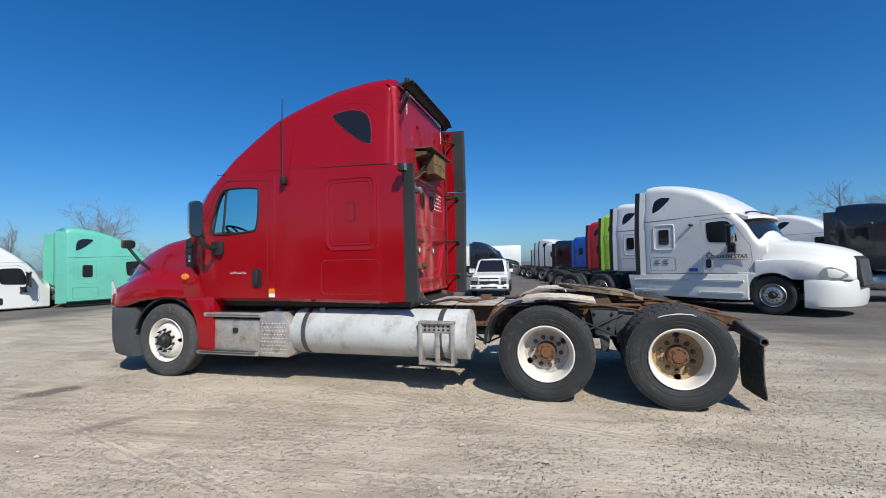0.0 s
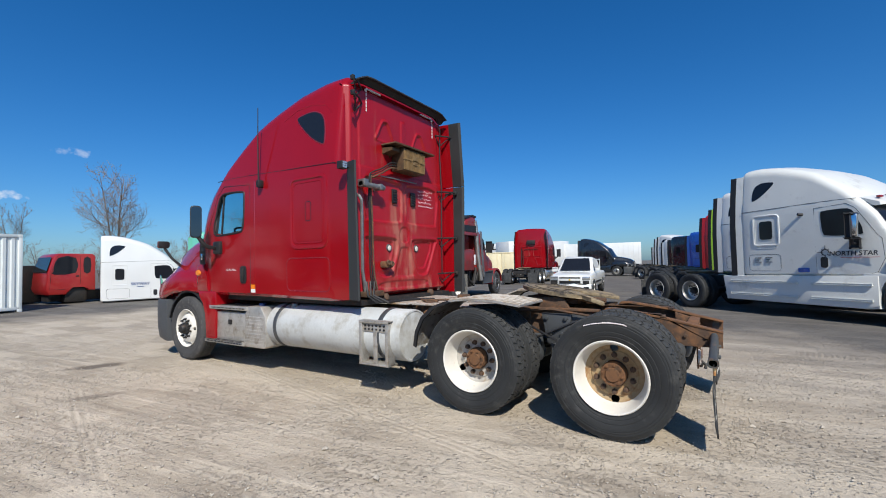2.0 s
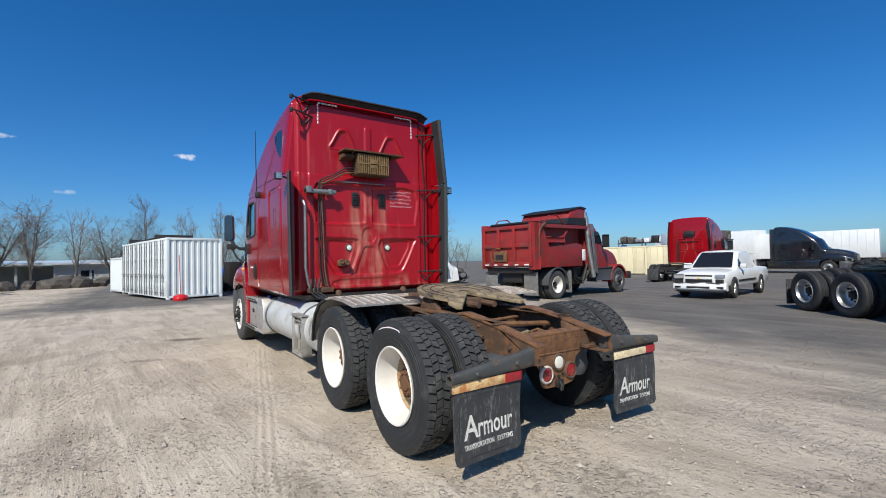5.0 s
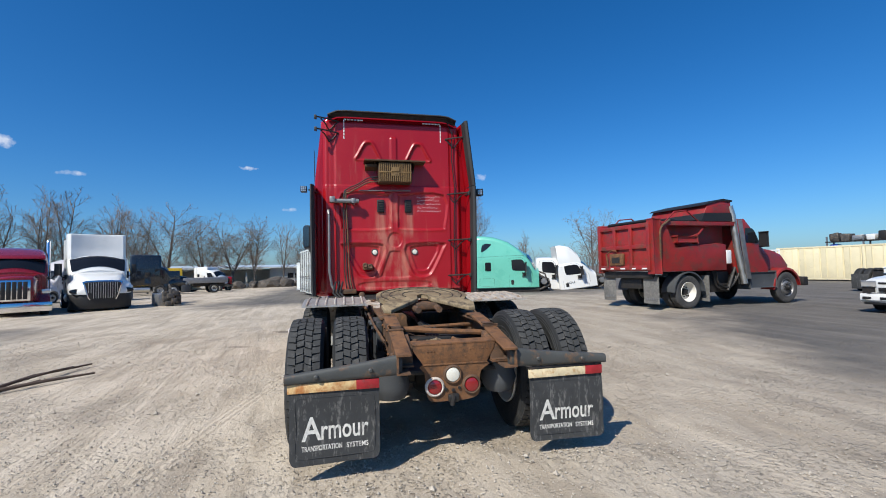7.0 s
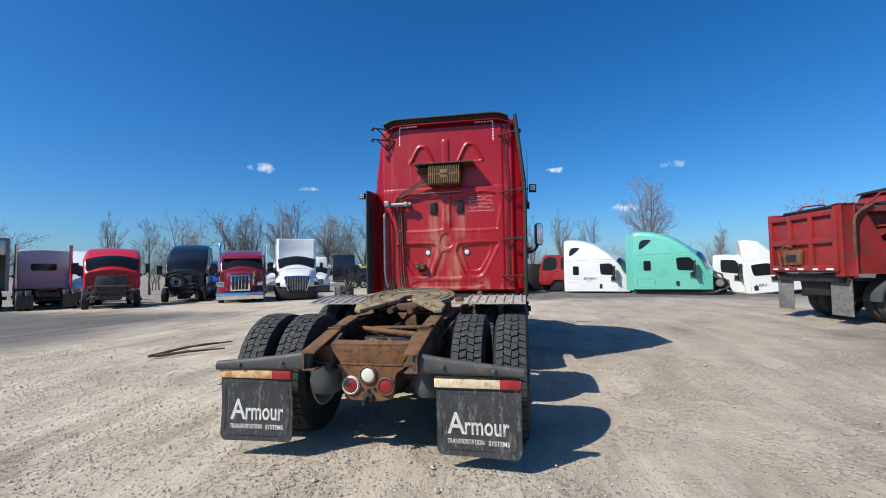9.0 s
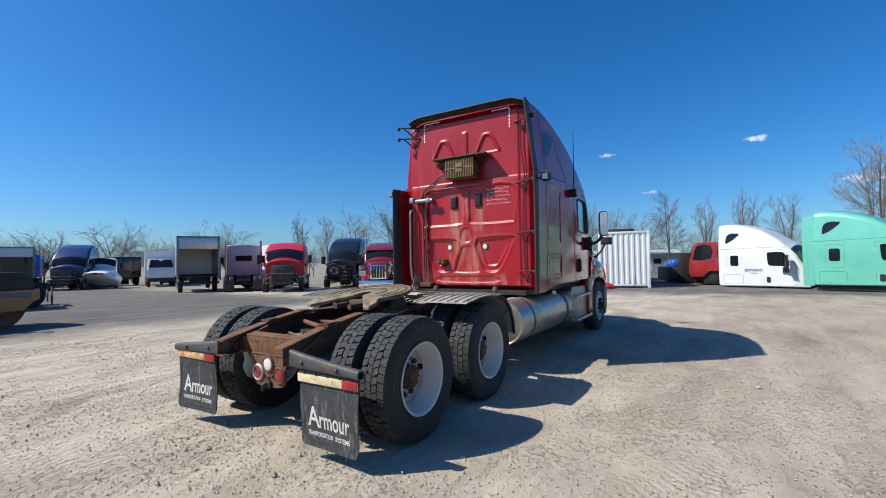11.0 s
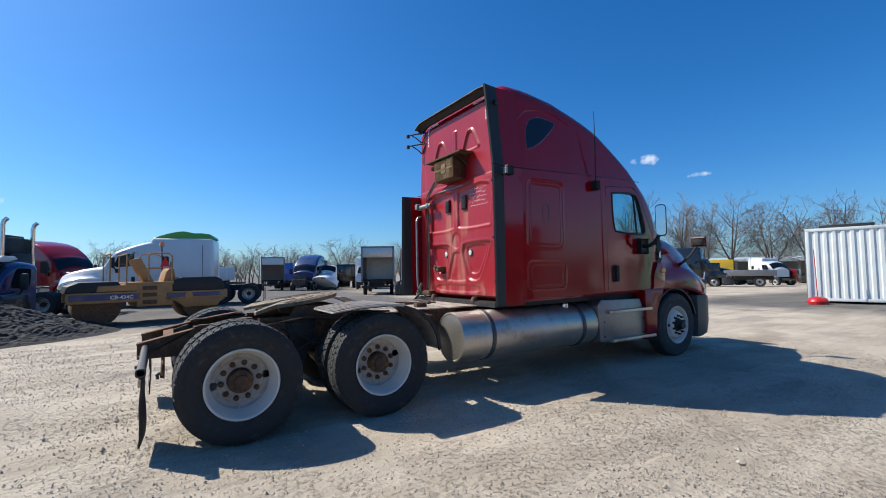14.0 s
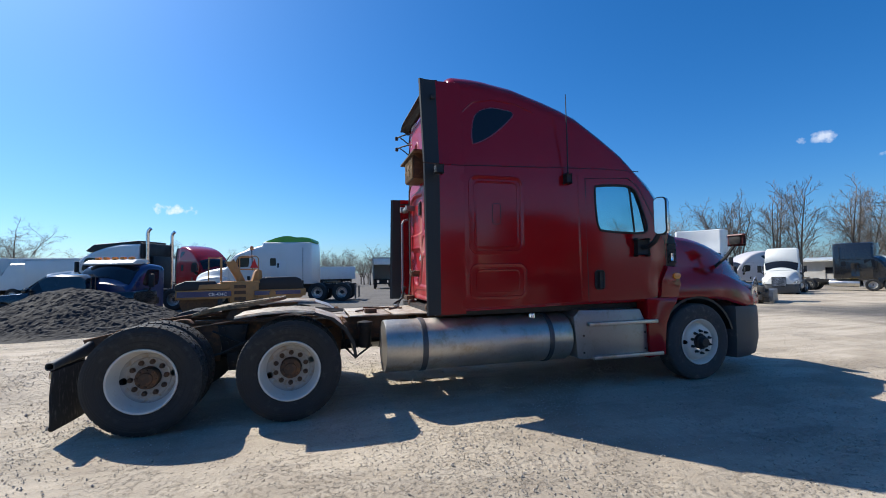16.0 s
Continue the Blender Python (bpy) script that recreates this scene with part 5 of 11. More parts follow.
# chassis
for s in (1, -1):
    bm = bmesh.new()
    rail(bm, -0.30, 7.4, s * 0.43, 0.68, 0.95, s)
    part("frame_rail", bm, RUST_DARK, truck, "long rusty frame rail")
    # sloping tail of the rail: an open channel with a worn ramp on its top flange
    bm = bmesh.new()
    prism(bm, [(-0.30, 0.68), (-0.785, 0.68), (-0.785, 0.822), (-0.31, 0.926), (0.10, 0.985), (0.20, 0.975), (0.20, 0.95), (-0.30, 0.95)], s * 0.428, s * 0.441)
    prism(bm, [(-0.30, 0.68), (-0.785, 0.68), (-0.785, 0.692), (-0.30, 0.692)], s * 0.345, s * 0.428)
    part("rail_tail", bm, RUST_DARK, truck, "rusty open end of the frame rail")
    bm = bmesh.new()
    prism(bm, [(-0.79, 0.808), (-0.79, 0.822), (-0.56, 0.873), (-0.33, 0.924), (-0.30, 0.936), (-0.05, 0.972), (0.12, 0.996), (0.19, 0.990), (0.215, 0.965), (0.20, 0.955), (0.17, 0.974), (0.10, 0.980), (-0.30, 0.918), (-0.56, 0.858)], s * 0.338, s * 0.447, "xz", 0.004)
    part("rail_ramp", bm, RUST, truck, "rust-brown sloped ramp at the rail's end")
    bm = bmesh.new()
    box(bm, -0.335, -0.30, s * 0.33, s * 0.452, 0.925, 0.941, 0.004)
    part("ramp_seam", bm, RUST_DARK, truck, "rusty weld seam")
    for x in (-0.66, -0.50):
        bm = bmesh.new()
        lathe(bm, [(0.017, s * 0.440), (0.017, s * 0.458), (0.0, s * 0.462)], "y", (x, 0, 0.77), 6)
        part("tail_bolt", bm, RUST_DARK, truck)
    bm = bmesh.new()
    box(bm, -0.64, -0.46, s * 0.30, s * 0.43, 0.70, 0.715, 0.003)
    part("tail_plate", bm, RUST_DARK, truck)
    for k in range(3):
        bm = bmesh.new()
        lathe(bm, [(0.02, s * 0.40), (0.02, s * 0.428)], "y", (-0.62 + 0.07 * k, 0, 0.72 + 0.035 * k), 6)
        part("tail_bolt", bm, RUST_DARK, truck)
    # bolts along the rail
    for i in range(46):
        bm = bmesh.new()
        x = -0.2 + i * 0.07 + 0.02 * math.sin(i * 1.7)
        lathe(bm, [(0.012, 0.0), (0.012, 0.012), (0.0, 0.016)], "y", (x, s * 0.438 if s > 0 else 0, 0.72 + 0.18 * ((i * 5) % 3) / 2), 6)
        if s < 0:
            for v in bm.verts:
                v.co.y = -0.438 - v.co.y
        part("rail_bolt", bm, RUST, truck)
    # tapered tube that carries the flap, its clamp strip, and the flap with its writing
    bm = bmesh.new()
    rings = []
    for y, zt, zb, d in ((0.40, 0.815, 0.675, 0.050), (0.47, 0.808, 0.672, 0.052), (0.62, 0.785, 0.668, 0.052), (0.90, 0.752, 0.664, 0.050), (1.10, 0.732, 0.660, 0.052), (1.185, 0.724, 0.656, 0.060)):
        zc, hh = (zt + zb) / 2, (zt - zb) / 2
        rings.append([(-0.722 + d * 0.62 * math.copysign(abs(math.cos(radians(q))) ** 0.6, math.cos(radians(q))), s * y, zc + hh * math.copysign(abs(math.sin(radians(q))) ** 0.75, math.sin(radians(q)))) for q in range(0, 360, 20)])
    inner = [[(-0.722 + (x + 0.722) * 0.72, y, 0.69 + (z - 0.69) * 0.72) for x, y, z in rings[-1]], [(-0.722 + (x + 0.722) * 0.7, y - s * 0.12, 0.69 + (z - 0.69) * 0.7) for x, y, z in rings[-1]]]
    loft(bm, rings + inner)
    for y, z in ((0.62, 0.725), (0.98, 0.705)):
        lathe(bm, [(0.016, -0.745), (0.016, -0.766), (0.010, -0.772), (0.0, -0.773)], "x", (0, s * y, z), 8)
    bracket = part("flap_bracket", bm, HANGER, truck, "dark tapered tube that carries the mud flap, with rust patches")
    y0, y1 = (0.560, 1.155) if s > 0 else (-1.160, -0.562)
    top, z0 = (0.662, 0.122) if s > 0 else (0.640, 0.100)
    bm = bmesh.new()
    box(bm, -0.732, -0.722, y0 + 0.002, y1 + 0.008, top - 0.004, top + 0.022, 0.002)
    for k in range(5):
        lathe(bm, [(0.009, -0.731), (0.009, -0.740), (0.0, -0.743)], "x", (0, y0 + 0.05 + 0.122 * k, top + 0.010), 6)
    part("clamp_bar", bm, GREASE, bracket, "thin bolted clamp bar")
    bm = bmesh.new()
    box(bm, -0.737, -0.722, y0 + 0.002, y1 + 0.012, top - 0.062, top, 0.002)
    part("reflective_strip", bm, CREAM_TAPE if s < 0 else RUSTY_TAPE, bracket, "aged cream reflective strip with rust stains")
    bm = bmesh.new()
    red_y = (y0 + 0.001, 0.716) if s > 0 else (y0 + 0.003, -1.015)
    box(bm, -0.741, -0.722, red_y[0], red_y[1], top - 0.0625, top + 0.0005, 0.002)
    part("red_strip", bm, RED_TAPE, bracket, "red end of the reflective strip")
    bm = bmesh.new()
    cols, rws = 50, 10
    sheet = []
    def flap_x(u, v):
        """The sagging flap's depth, u across and v down it."""
        return -0.722 - 0.004 * v * v + 0.014 * math.sin(u * 3.0 + s) * v - 0.006 * math.sin(v * 7.0 + s)

    for r in range(rws + 1):
        v = r / rws
        z = top + (z0 - top) * v
        row = []
        for c_ in range(cols + 1):
            u = c_ / cols
            x = flap_x(u, v)
            lift = 0.05 * (1 - math.sqrt(max(0.0, 1 - (max(0, abs(2 * u - 1) - 0.84) / 0.16) ** 2))) if r == rws else 0
            row.append((x, y0 + (y1 - y0) * u, z + lift))
        sheet.append(row)
    rings = [row + [(x + 0.010, y, z) for x, y, z in row[::-1]] for row in sheet]
    loft(bm, rings)
    flap = part("mud_flap", bm, FLAP, truck, "black rubber mud flap with white lettering")
    face = Matrix(((0, 0, -1, -0.739), (-1, 0, 0, 0), (0, 1, 0, 0), (0, 0, 0, 1)))
    left, low = (-1.077, 0.283) if s > 0 else (0.636, 0.254)
    for word, x_at, z_at, wide, tall, lift in (("A", 0.0, 0.0, 0.128, 0.155, 0.003), ("rmour", 0.127, 0.0, 0.312, 0.090, 0.003), ("TRANSPORTATION", 0.0, -0.068, 0.262, 0.034, 0.003), ("SYSTEMS", 0.292, -0.070, 0.146, 0.034, 0.003)):
        print_ob = fitted_lettering(word, left + x_at, low + z_at, wide, tall, FLAP_PRINT, flap, face @ pose(0, 0, lift))
        # the print follows the flap's sag
        m_in, m_out = print_ob.matrix_basis.copy(), print_ob.matrix_basis.inverted()
        for vert in print_ob.data.vertices:
            p = m_in @ vert.co
            p.x = flap_x((p.y - y0) / (y1 - y0), (p.z - top) / (z0 - top)) - 0.0012 + 0.3 * (p.x + 0.742)
            vert.co = m_out @ p
    bm = bmesh.new()
    edge = rounded(y0 + 0.035, y1 - 0.035, z0 + 0.045, top - 0.10, 0.03, 3)
    tube(bm, [(flap_x((y - y0) / (y1 - y0), (z - top) / (z0 - top)), y, z) for y, z in edge + edge[:1]], 0.0022, 4, False)
    part("flap_bead", bm, FLAP, flap)

# rear cross member with lamps
bm = bmesh.new()
prism(bm, [(0.305, 0.848), (-0.345, 0.846), (-0.335, 0.80), (-0.272, 0.695), (0.226, 0.70), (0.296, 0.80)], -0.585, -0.560, "yz", 0.004)
prism(bm, [(-0.588, 0.842), (-0.588, 0.852), (-0.50, 0.866), (-0.50, 0.852)], -0.345, 0.305, "xz", 0.003)
for y, z in ((0.19, 0.795), (0.165, 0.795), (0.14, 0.795), (-0.14, 0.80), (-0.165, 0.80), (-0.24, 0.80), (-0.27, 0.80), (0.10, 0.74), (-0.10, 0.745), (0.0, 0.725)):
    lathe(bm, [(0.006, -0.584), (0.006, -0.590), (0, -0.592)], "x", (0, y, z), 6)
cross = part("cross_member", bm, RUST, truck, "rust-brown rear cross member")
for s in (1, -1):
    bm = bmesh.new()
    prism(bm, [(-0.58, 0.70), (-0.58, 0.83), (-0.36, 0.90), (-0.36, 0.72)], s * 0.30, s * 0.43, "xz", 0.006)
    part("gusset", bm, RUST_DARK, cross)
bm = bmesh.new()
prism(bm, smooth_poly([(0.226, 0.703), (0.215, 0.64), (0.205, 0.56), (0.195, 0.46), (0.16, 0.425), (0.06, 0.420), (0.0, 0.420), (-0.06, 0.418), (-0.165, 0.432), (-0.21, 0.47), (-0.212, 0.56), (-0.222, 0.625), (-0.25, 0.65), (-0.272, 0.70)], 2), -0.583, -0.570, "yz")
prism(bm, [(0.226, 0.690), (-0.272, 0.686), (-0.272, 0.698), (0.226, 0.702)], -0.590, -0.575, "yz", 0.003)
lamp_plate = part("lamp_plate", bm, RUST, truck, "rusty plate that carries the tail lamps")
for y, z, mat, ring, lab in ((0.139, 0.531, RED_LENS, PALE_RING, "round red tail lamp in a pale ring"), (-0.146, 0.531, RED_LENS, RUST_DARK, "round red tail lamp in a rusty ring"), (0.0, 0.615, CLEAR_LENS, RUST_DARK, "round cream reversing lamp")):
    bm = bmesh.new()
    lathe(bm, [(0.0, -0.606), (0.03, -0.605), (0.050, -0.599), (0.056, -0.582)], "x", (0, y, z), 28)
    part("tail_lamp", bm, mat, lamp_plate, lab)
    bm = bmesh.new()
    lathe(bm, [(0.055, -0.582), (0.055, -0.598), (0.062, -0.602), (0.072, -0.594), (0.075, -0.580)], "x", (0, y, z), 28, True)
    part("lamp_ring", bm, ring, lamp_plate)
bm = bmesh.new()
box(bm, -0.612, -0.575, -0.045, 0.040, 0.412, 0.475, 0.014)
tube(bm, [(-0.60, 0, 0.46), (-0.635, 0.01, 0.44), (-0.63, 0.02, 0.40)], 0.016, 7)
part("trailer_socket", bm, GREASE, lamp_plate, "dark trailer socket under the lamps")
bm = bmesh.new()
for y, z in ((0.055, 0.510), (-0.050, 0.512), (0.0, 0.498)):
    lathe(bm, [(0.012, -0.583), (0.012, -0.594), (0.0, -0.597)], "x", (0, y, z), 8)
part("plate_bolt", bm, GREASE, lamp_plate)

# cross members, axles, springs, air bags
bm = bmesh.new()
for x in (0.0, 0.66, 1.32, 1.95, 2.7, 3.8, 4.9, 6.0):
    box(bm, x - 0.05, x + 0.05, -0.42, 0.42, 0.70, 0.82 if x < 1 else 0.90, 0.01)
    part("cross_beam", bm, GREASE if x < 1 else RUST_DARK, truck)
    bm = bmesh.new()
bm.free()
for x in (0.0, 1.32):
    bm = bmesh.new()
    tube(bm, [(x, -0.95, 0.5), (x, 0.95, 0.5)], 0.075, 14)
    lathe(bm, [(0.0, -0.2), (0.12, -0.17), (0.2, -0.06), (0.21, 0.06), (0.13, 0.18), (0.0, 0.2)], "y", (x + 0.03, 0.02, 0.5), 20)
    part("axle", bm, GREASE, truck, "greasy drive axle")
    for s in (1, -1):
        bm = bmesh.new()
        lathe(bm, [(0.0, 0.42), (0.11, 0.42), (0.13, 0.46), (0.145, 0.52), (0.13, 0.58), (0.14, 0.63), (0.13, 0.68), (0.10, 0.70), (0, 0.70)], "z", (x - 0.36, s * 0.44, 0.0), 20)
        part("air_bag", bm, GREY_PLASTIC, truck, "grey rubber suspension air bag")
        bm = bmesh.new()
        prism(bm, [(x - 0.45, 0.42), (x + 0.1, 0.40), (x + 0.42, 0.62), (x + 0.42, 0.70), (x + 0.05, 0.48), (x - 0.45, 0.48)], s * 0.40, s * 0.50, "xz", 0.008)
        part("suspension_arm", bm, RUST_DARK, truck)
        bm = bmesh.new()
        prism(bm, [(x + 0.36, 0.52), (x + 0.52, 0.52), (x + 0.56, 0.92), (x + 0.32, 0.92)], s * 0.44, s * 0.49, "xz", 0.01)
        part("hanger_bracket", bm, GREY_PLASTIC if x == 0 and s > 0 else RUST_DARK, truck)
        bm = bmesh.new()
        lathe(bm, [(0.0, -0.11), (0.08, -0.10), (0.085, 0.0), (0.08, 0.1), (0.0, 0.11)], "x", (x + 0.22, s * 0.62, 0.58), 16)
        part("brake_chamber", bm, GREASE, truck)
bm = bmesh.new()
tube(bm, [(6.49, -1.0, 0.46), (6.49, -0.6, 0.40), (6.49, 0.6, 0.40), (6.49, 1.0, 0.46)], 0.06, 10)
part("front_axle", bm, GREASE, truck)
bm = bmesh.new()
box(bm, 5.2, 7.0, -0.42, 0.42, 0.55, 1.25, 0.06)
box(bm, 3.4, 5.2, -0.25, 0.25, 0.55, 0.92, 0.05)
part("engine_block", bm, GREASE, truck)
bm = bmesh.new()
tube(bm, [(3.4, 0, 0.68), (1.6, 0, 0.58)], 0.06, 12)
tube(bm, [(1.1, 0, 0.55), (0.2, 0, 0.52)], 0.05, 12)
part("drive_shaft", bm, GREASE, truck)

# wheels
for s in (1, -1):
    wheel_at(truck, 6.49, s * 1.09, 0.495, s, "steer", WHITE_RIM, RUBBER_OLD, GREASE, 20, 0, "steer wheel with a pale rim and dusty tyre")
    for x, spin in ((0.0, 125 if s > 0 else 42), (1.305, 67 if s > 0 else 53)):
        # right-hand discs are grey to stand in for shade on white paint
        wheel_at(truck, x, s * 1.085, 0.505, s, "drive", WHITE_RIM, RUBBER, RUST if s > 0 else RUST_DARK, spin, 0, "dual drive wheel with a stained white rim", DISC_TAN if s > 0 and x == 0 else DISC_GREY)
        wheel_at(truck, x, s * 0.745, 0.505, -s, "drive", WHITE_RIM, RUBBER, RUST, spin + 33, 0, "inner dual drive wheel")
# chalk stroke on the rear tyre
bm = bmesh.new()
arc = [(0.456 * math.cos(radians(a)), 1.085 + 0.1385 * (0.985 if 80 < a < 96 else 0.992), 0.505 + (0.456 - 0.012 * math.sin(radians((a - 64) * 4))) * math.sin(radians(a))) for a in range(64, 108, 3)]
tube(bm, arc, 0.0045, 5)
tube(bm, [(0.463 * math.cos(radians(a)), 1.085 + 0.1375, 0.505 + 0.449 * math.sin(radians(a))) for a in range(84, 112, 4)], 0.0035, 5)
part("chalk_mark", bm, CHALK, truck, "white chalk stroke on the tyre's sidewall")

# dark fittings between the rails and inside the wheels
# added dark plate that stands in for shade and hides bright ground below
bm = bmesh.new()
box(bm, -0.48, 1.9, -0.40, 0.40, 0.60, 0.64, 0.01)
part("belly_plate", bm, GREASE, truck)
for s in (1, -1):
    bm = bmesh.new()
    prism(bm, [(0.56, 0.60), (0.76, 0.60), (0.82, 0.92), (0.50, 0.92)], s * 0.44, s * 0.52, "xz", 0.012)
    prism(bm, [(0.62, 0.42), (0.70, 0.42), (0.72, 0.62), (0.60, 0.62)], s * 0.46, s * 0.54, "xz", 0.012)
    for x, z in ((0.56, 0.88), (0.76, 0.88), (0.60, 0.72), (0.72, 0.72), (0.66, 0.5)):
        lathe(bm, [(0.022, s * 0.51), (0.022, s * 0.545), (0.0, s * 0.55)], "y", (x, 0, z), 6)
    part("spring_hanger", bm, GREY_PLASTIC if s > 0 else GREASE, truck, "cast grey spring hanger with bolts" if s > 0 else "dark spring hanger with bolts")
    for x in (0.18, 1.14, 1.5):
        bm = bmesh.new()
        lathe(bm, [(0.0, 0.36), (0.034, 0.36), (0.034, 0.62), (0.022, 0.63), (0.022, 0.88), (0.0, 0.88)], "z", (x, s * 0.56, 0), 12)
        part("shock_absorber", bm, GREASE, truck)
    for k, pts in enumerate(([(1.75, 0.5, 0.85), (1.3, 0.55, 0.72), (0.95, 0.56, 0.80), (0.55, 0.6, 0.62), (0.22, 0.62, 0.58)],
                             [(1.8, 0.47, 0.8), (1.1, 0.5, 0.93), (0.7, 0.55, 0.97), (0.2, 0.52, 0.90), (-0.2, 0.47, 0.82)],
                             [(1.6, 0.5, 0.6), (1.2, 0.6, 0.55), (0.8, 0.58, 0.7), (0.45, 0.5, 0.86)])):
        bm = bmesh.new()
        tube(bm, [(x, s * y, z) for x, y, z in pts], 0.012, 6)
        part("brake_hose", bm, HOSE if k != 1 else RUST_DARK, truck, "dirty brake hose")
    bm = bmesh.new()
    prism(bm, [(0.95, 0.86), (1.7, 0.86), (1.7, 0.98), (1.2, 1.01), (0.95, 0.96)], s * 0.47, s * 0.50, "xz", 0.006)
    part("fender_bracket", bm, RUST_DARK, truck)
for i, (x, y, r) in enumerate(((0.15, -0.12, 20), (0.05, 0.16, -35), (-0.2, 0.02, 70), (-0.28, -0.2, 5))):
    bm = bmesh.new()
    box(bm, -0.12, 0.12, -0.05, 0.05, 0.0, 0.07, 0.015)
    tube(bm, [(-0.1, 0.04, 0.05), (0.0, 0.12, 0.1), (0.16, 0.08, 0.04)], 0.014, 6)
    valve = part("relay_valve", bm, (GREASE, RUST_DARK, FIFTH, RUST)[i], truck, "rusty relay valve and fittings")
    valve.matrix_basis = pose(x, y, 0.74, 0, 0, r)
bm = bmesh.new()
tube(bm, [(-0.12, -0.42, 0.845), (-0.02, 0.0, 0.865), (0.06, 0.30, 0.885)], 0.024, 8)
tube(bm, [(0.30, -0.42, 0.87), (0.24, 0.36, 0.86)], 0.018, 8)
part("tie_rod", bm, RUST, truck)

# half fenders over the front drive axle, and their hangers
for s in (1, -1):
    bm = bmesh.new()
    prof = [(1.98, 0.60), (1.955, 0.75), (1.88, 0.90), (1.74, 1.02), (1.55, 1.085), (1.32, 1.105), (1.05, 1.095), (0.78, 1.06)]
    under = [(x - 0.012 * (1 if x > 1.6 else 0), z - 0.014) for x, z in prof]
    prism(bm, prof + under[::-1], s * 0.56, s * 1.205)
    fender = part("half_fender", bm, ALU_PLATE if s > 0 else DECK, truck, "bent half fender over the dual wheels")
    bm = bmesh.new()
    for i in range(7):
        y = 0.60 + i * 0.093
        rib = [Vector((x, s * y, z + 0.004)) for x, z in prof[4:]]
        tube(bm, rib, 0.010, 5)
    part("fender_rib", bm, DECK, fender)
    bm = bmesh.new()
    prism(bm, prof[:5] + [(x - 0.03, z - 0.02) for x, z in prof[:5]][::-1], s * 1.19, s * 1.215)
    part("fender_edge", bm, BLACK_PLASTIC, fender)
    bm = bmesh.new()
    tube(bm, [(1.86, s * 0.42, 0.92), (1.86, s * 1.15, 0.94)], 0.026, 8)
    for i in range(7):
        lathe(bm, [(0.036, 0.0), (0.036, 0.03)], "y", (1.86, s * (0.55 + 0.09 * i) - (0.03 if s < 0 else 0), 0.935), 8)
    part("fender_hanger", bm, RUST, truck, "coiled rusty fender hanger")

# fifth wheel
bm = bmesh.new()
plate = []
for a in range(0, 360, 8):
    r = 0.47
    x, y = r * math.cos(radians(a)), r * math.sin(radians(a)) * 1.0
    plate.append((x, y))
top = [(0.47 * math.cos(radians(a)), 0.47 * math.sin(radians(a))) for a in range(-128, 129, 8)]
tail = [(-0.40, 0.45), (-0.50, 0.43), (-0.51, 0.37), (-0.18, 0.065), (-0.02, 0.058), (0.03, 0.0), (-0.02, -0.058), (-0.18, -0.065), (-0.51, -0.37), (-0.50, -0.43), (-0.40, -0.45)]
prism(bm, [(x + 0.72, y) for x, y in top + tail], 1.085, 1.125, "xy", 0.008)
for v in bm.verts:
    v.co.z += (v.co.x - 0.72) * 0.13 + 0.02
    if v.co.x < 0.36:
        v.co.z -= (0.36 - v.co.x) * 0.22
fifth = part("fifth_wheel", bm, FIFTH, truck, "greasy worn fifth wheel coupling plate")
bm = bmesh.new()
for r in (0.2, 0.33, 0.42):
    tube(bm, [(0.72 + r * math.cos(radians(a)), r * math.sin(radians(a)), 1.146 + 0.13 * r * math.cos(radians(a))) for a in range(-120, 121, 10)], 0.005, 4)
part("grease_groove", bm, GREASE, fifth)
bm = bmesh.new()
for s in (1, -1):
    prism(bm, [(0.55, 0.95), (0.9, 0.95), (0.82, 1.09), (0.62, 1.09)], s * 0.36, s * 0.42, "xz", 0.01)
    box(bm, 0.25, 1.25, s * 0.36, s * 0.47, 0.95, 0.975, 0.004)
    tube(bm, [(0.3, s * 0.1, 1.02), (1.1, s * 0.16, 1.05)], 0.03, 8)
box(bm, 0.5, 0.95, -0.3, 0.3, 1.0, 1.075, 0.02)
part("coupling_base", bm, RUST_DARK, fifth)
bm = bmesh.new()
for i in range(4):
    z = 0.955 + 0.01 * i
    tube(bm, [(1.9, -0.1 + 0.06 * i, 1.0), (1.5, -0.05 + 0.05 * i, 0.98 + 0.02 * i), (1.15, 0.05 + 0.03 * i, 0.93), (0.2, 0.08 - 0.04 * i, 0.85), (-0.5, 0.02 * i, 0.72)], 0.013, 6)
    part("air_line", bm, HOSE, truck, "black hose along the frame")
    bm = bmesh.new()
bm.free()

# deck plates behind the cab
for x0, x1, y0, y1, dz in ((1.95, 2.45, -0.55, 0.60, 0.0), (2.47, 2.95, -0.62, 0.66, 0.006), (1.52, 1.93, -0.52, 0.52, -0.012)):
    bm = bmesh.new()
    box(bm, x0, x1, y0, y1, 0.955 + dz, 0.972 + dz, 0.004)
    deck = part("deck_plate", bm, DECK, truck, "tread-pattern deck plate with rust stains")
    bm = bmesh.new()
    k = 0
    for i in range(int((x1 - x0) / 0.045)):
        for j in range(int((y1 - y0) / 0.06)):
            cx, cy = x0 + 0.03 + 0.045 * i, y0 + 0.04 + 0.06 * j
            t = Matrix.Rotation(radians(45 if (i + j) % 2 else -45), 3, "Z")
            vs = [bm.verts.new(Vector((cx, cy, 0)) + t @ Vector(p) + Vector((0, 0, 0.971 + dz))) for p in ((-0.018, 0, 0), (0, -0.005, 0), (0.018, 0, 0), (0, 0.005, 0), (0, 0, 0.004))]
            for q in range(4):
                bm.faces.new((vs[q], vs[(q + 1) % 4], vs[4]))
    part("tread_pattern", bm, DECK, deck, smooth=0)
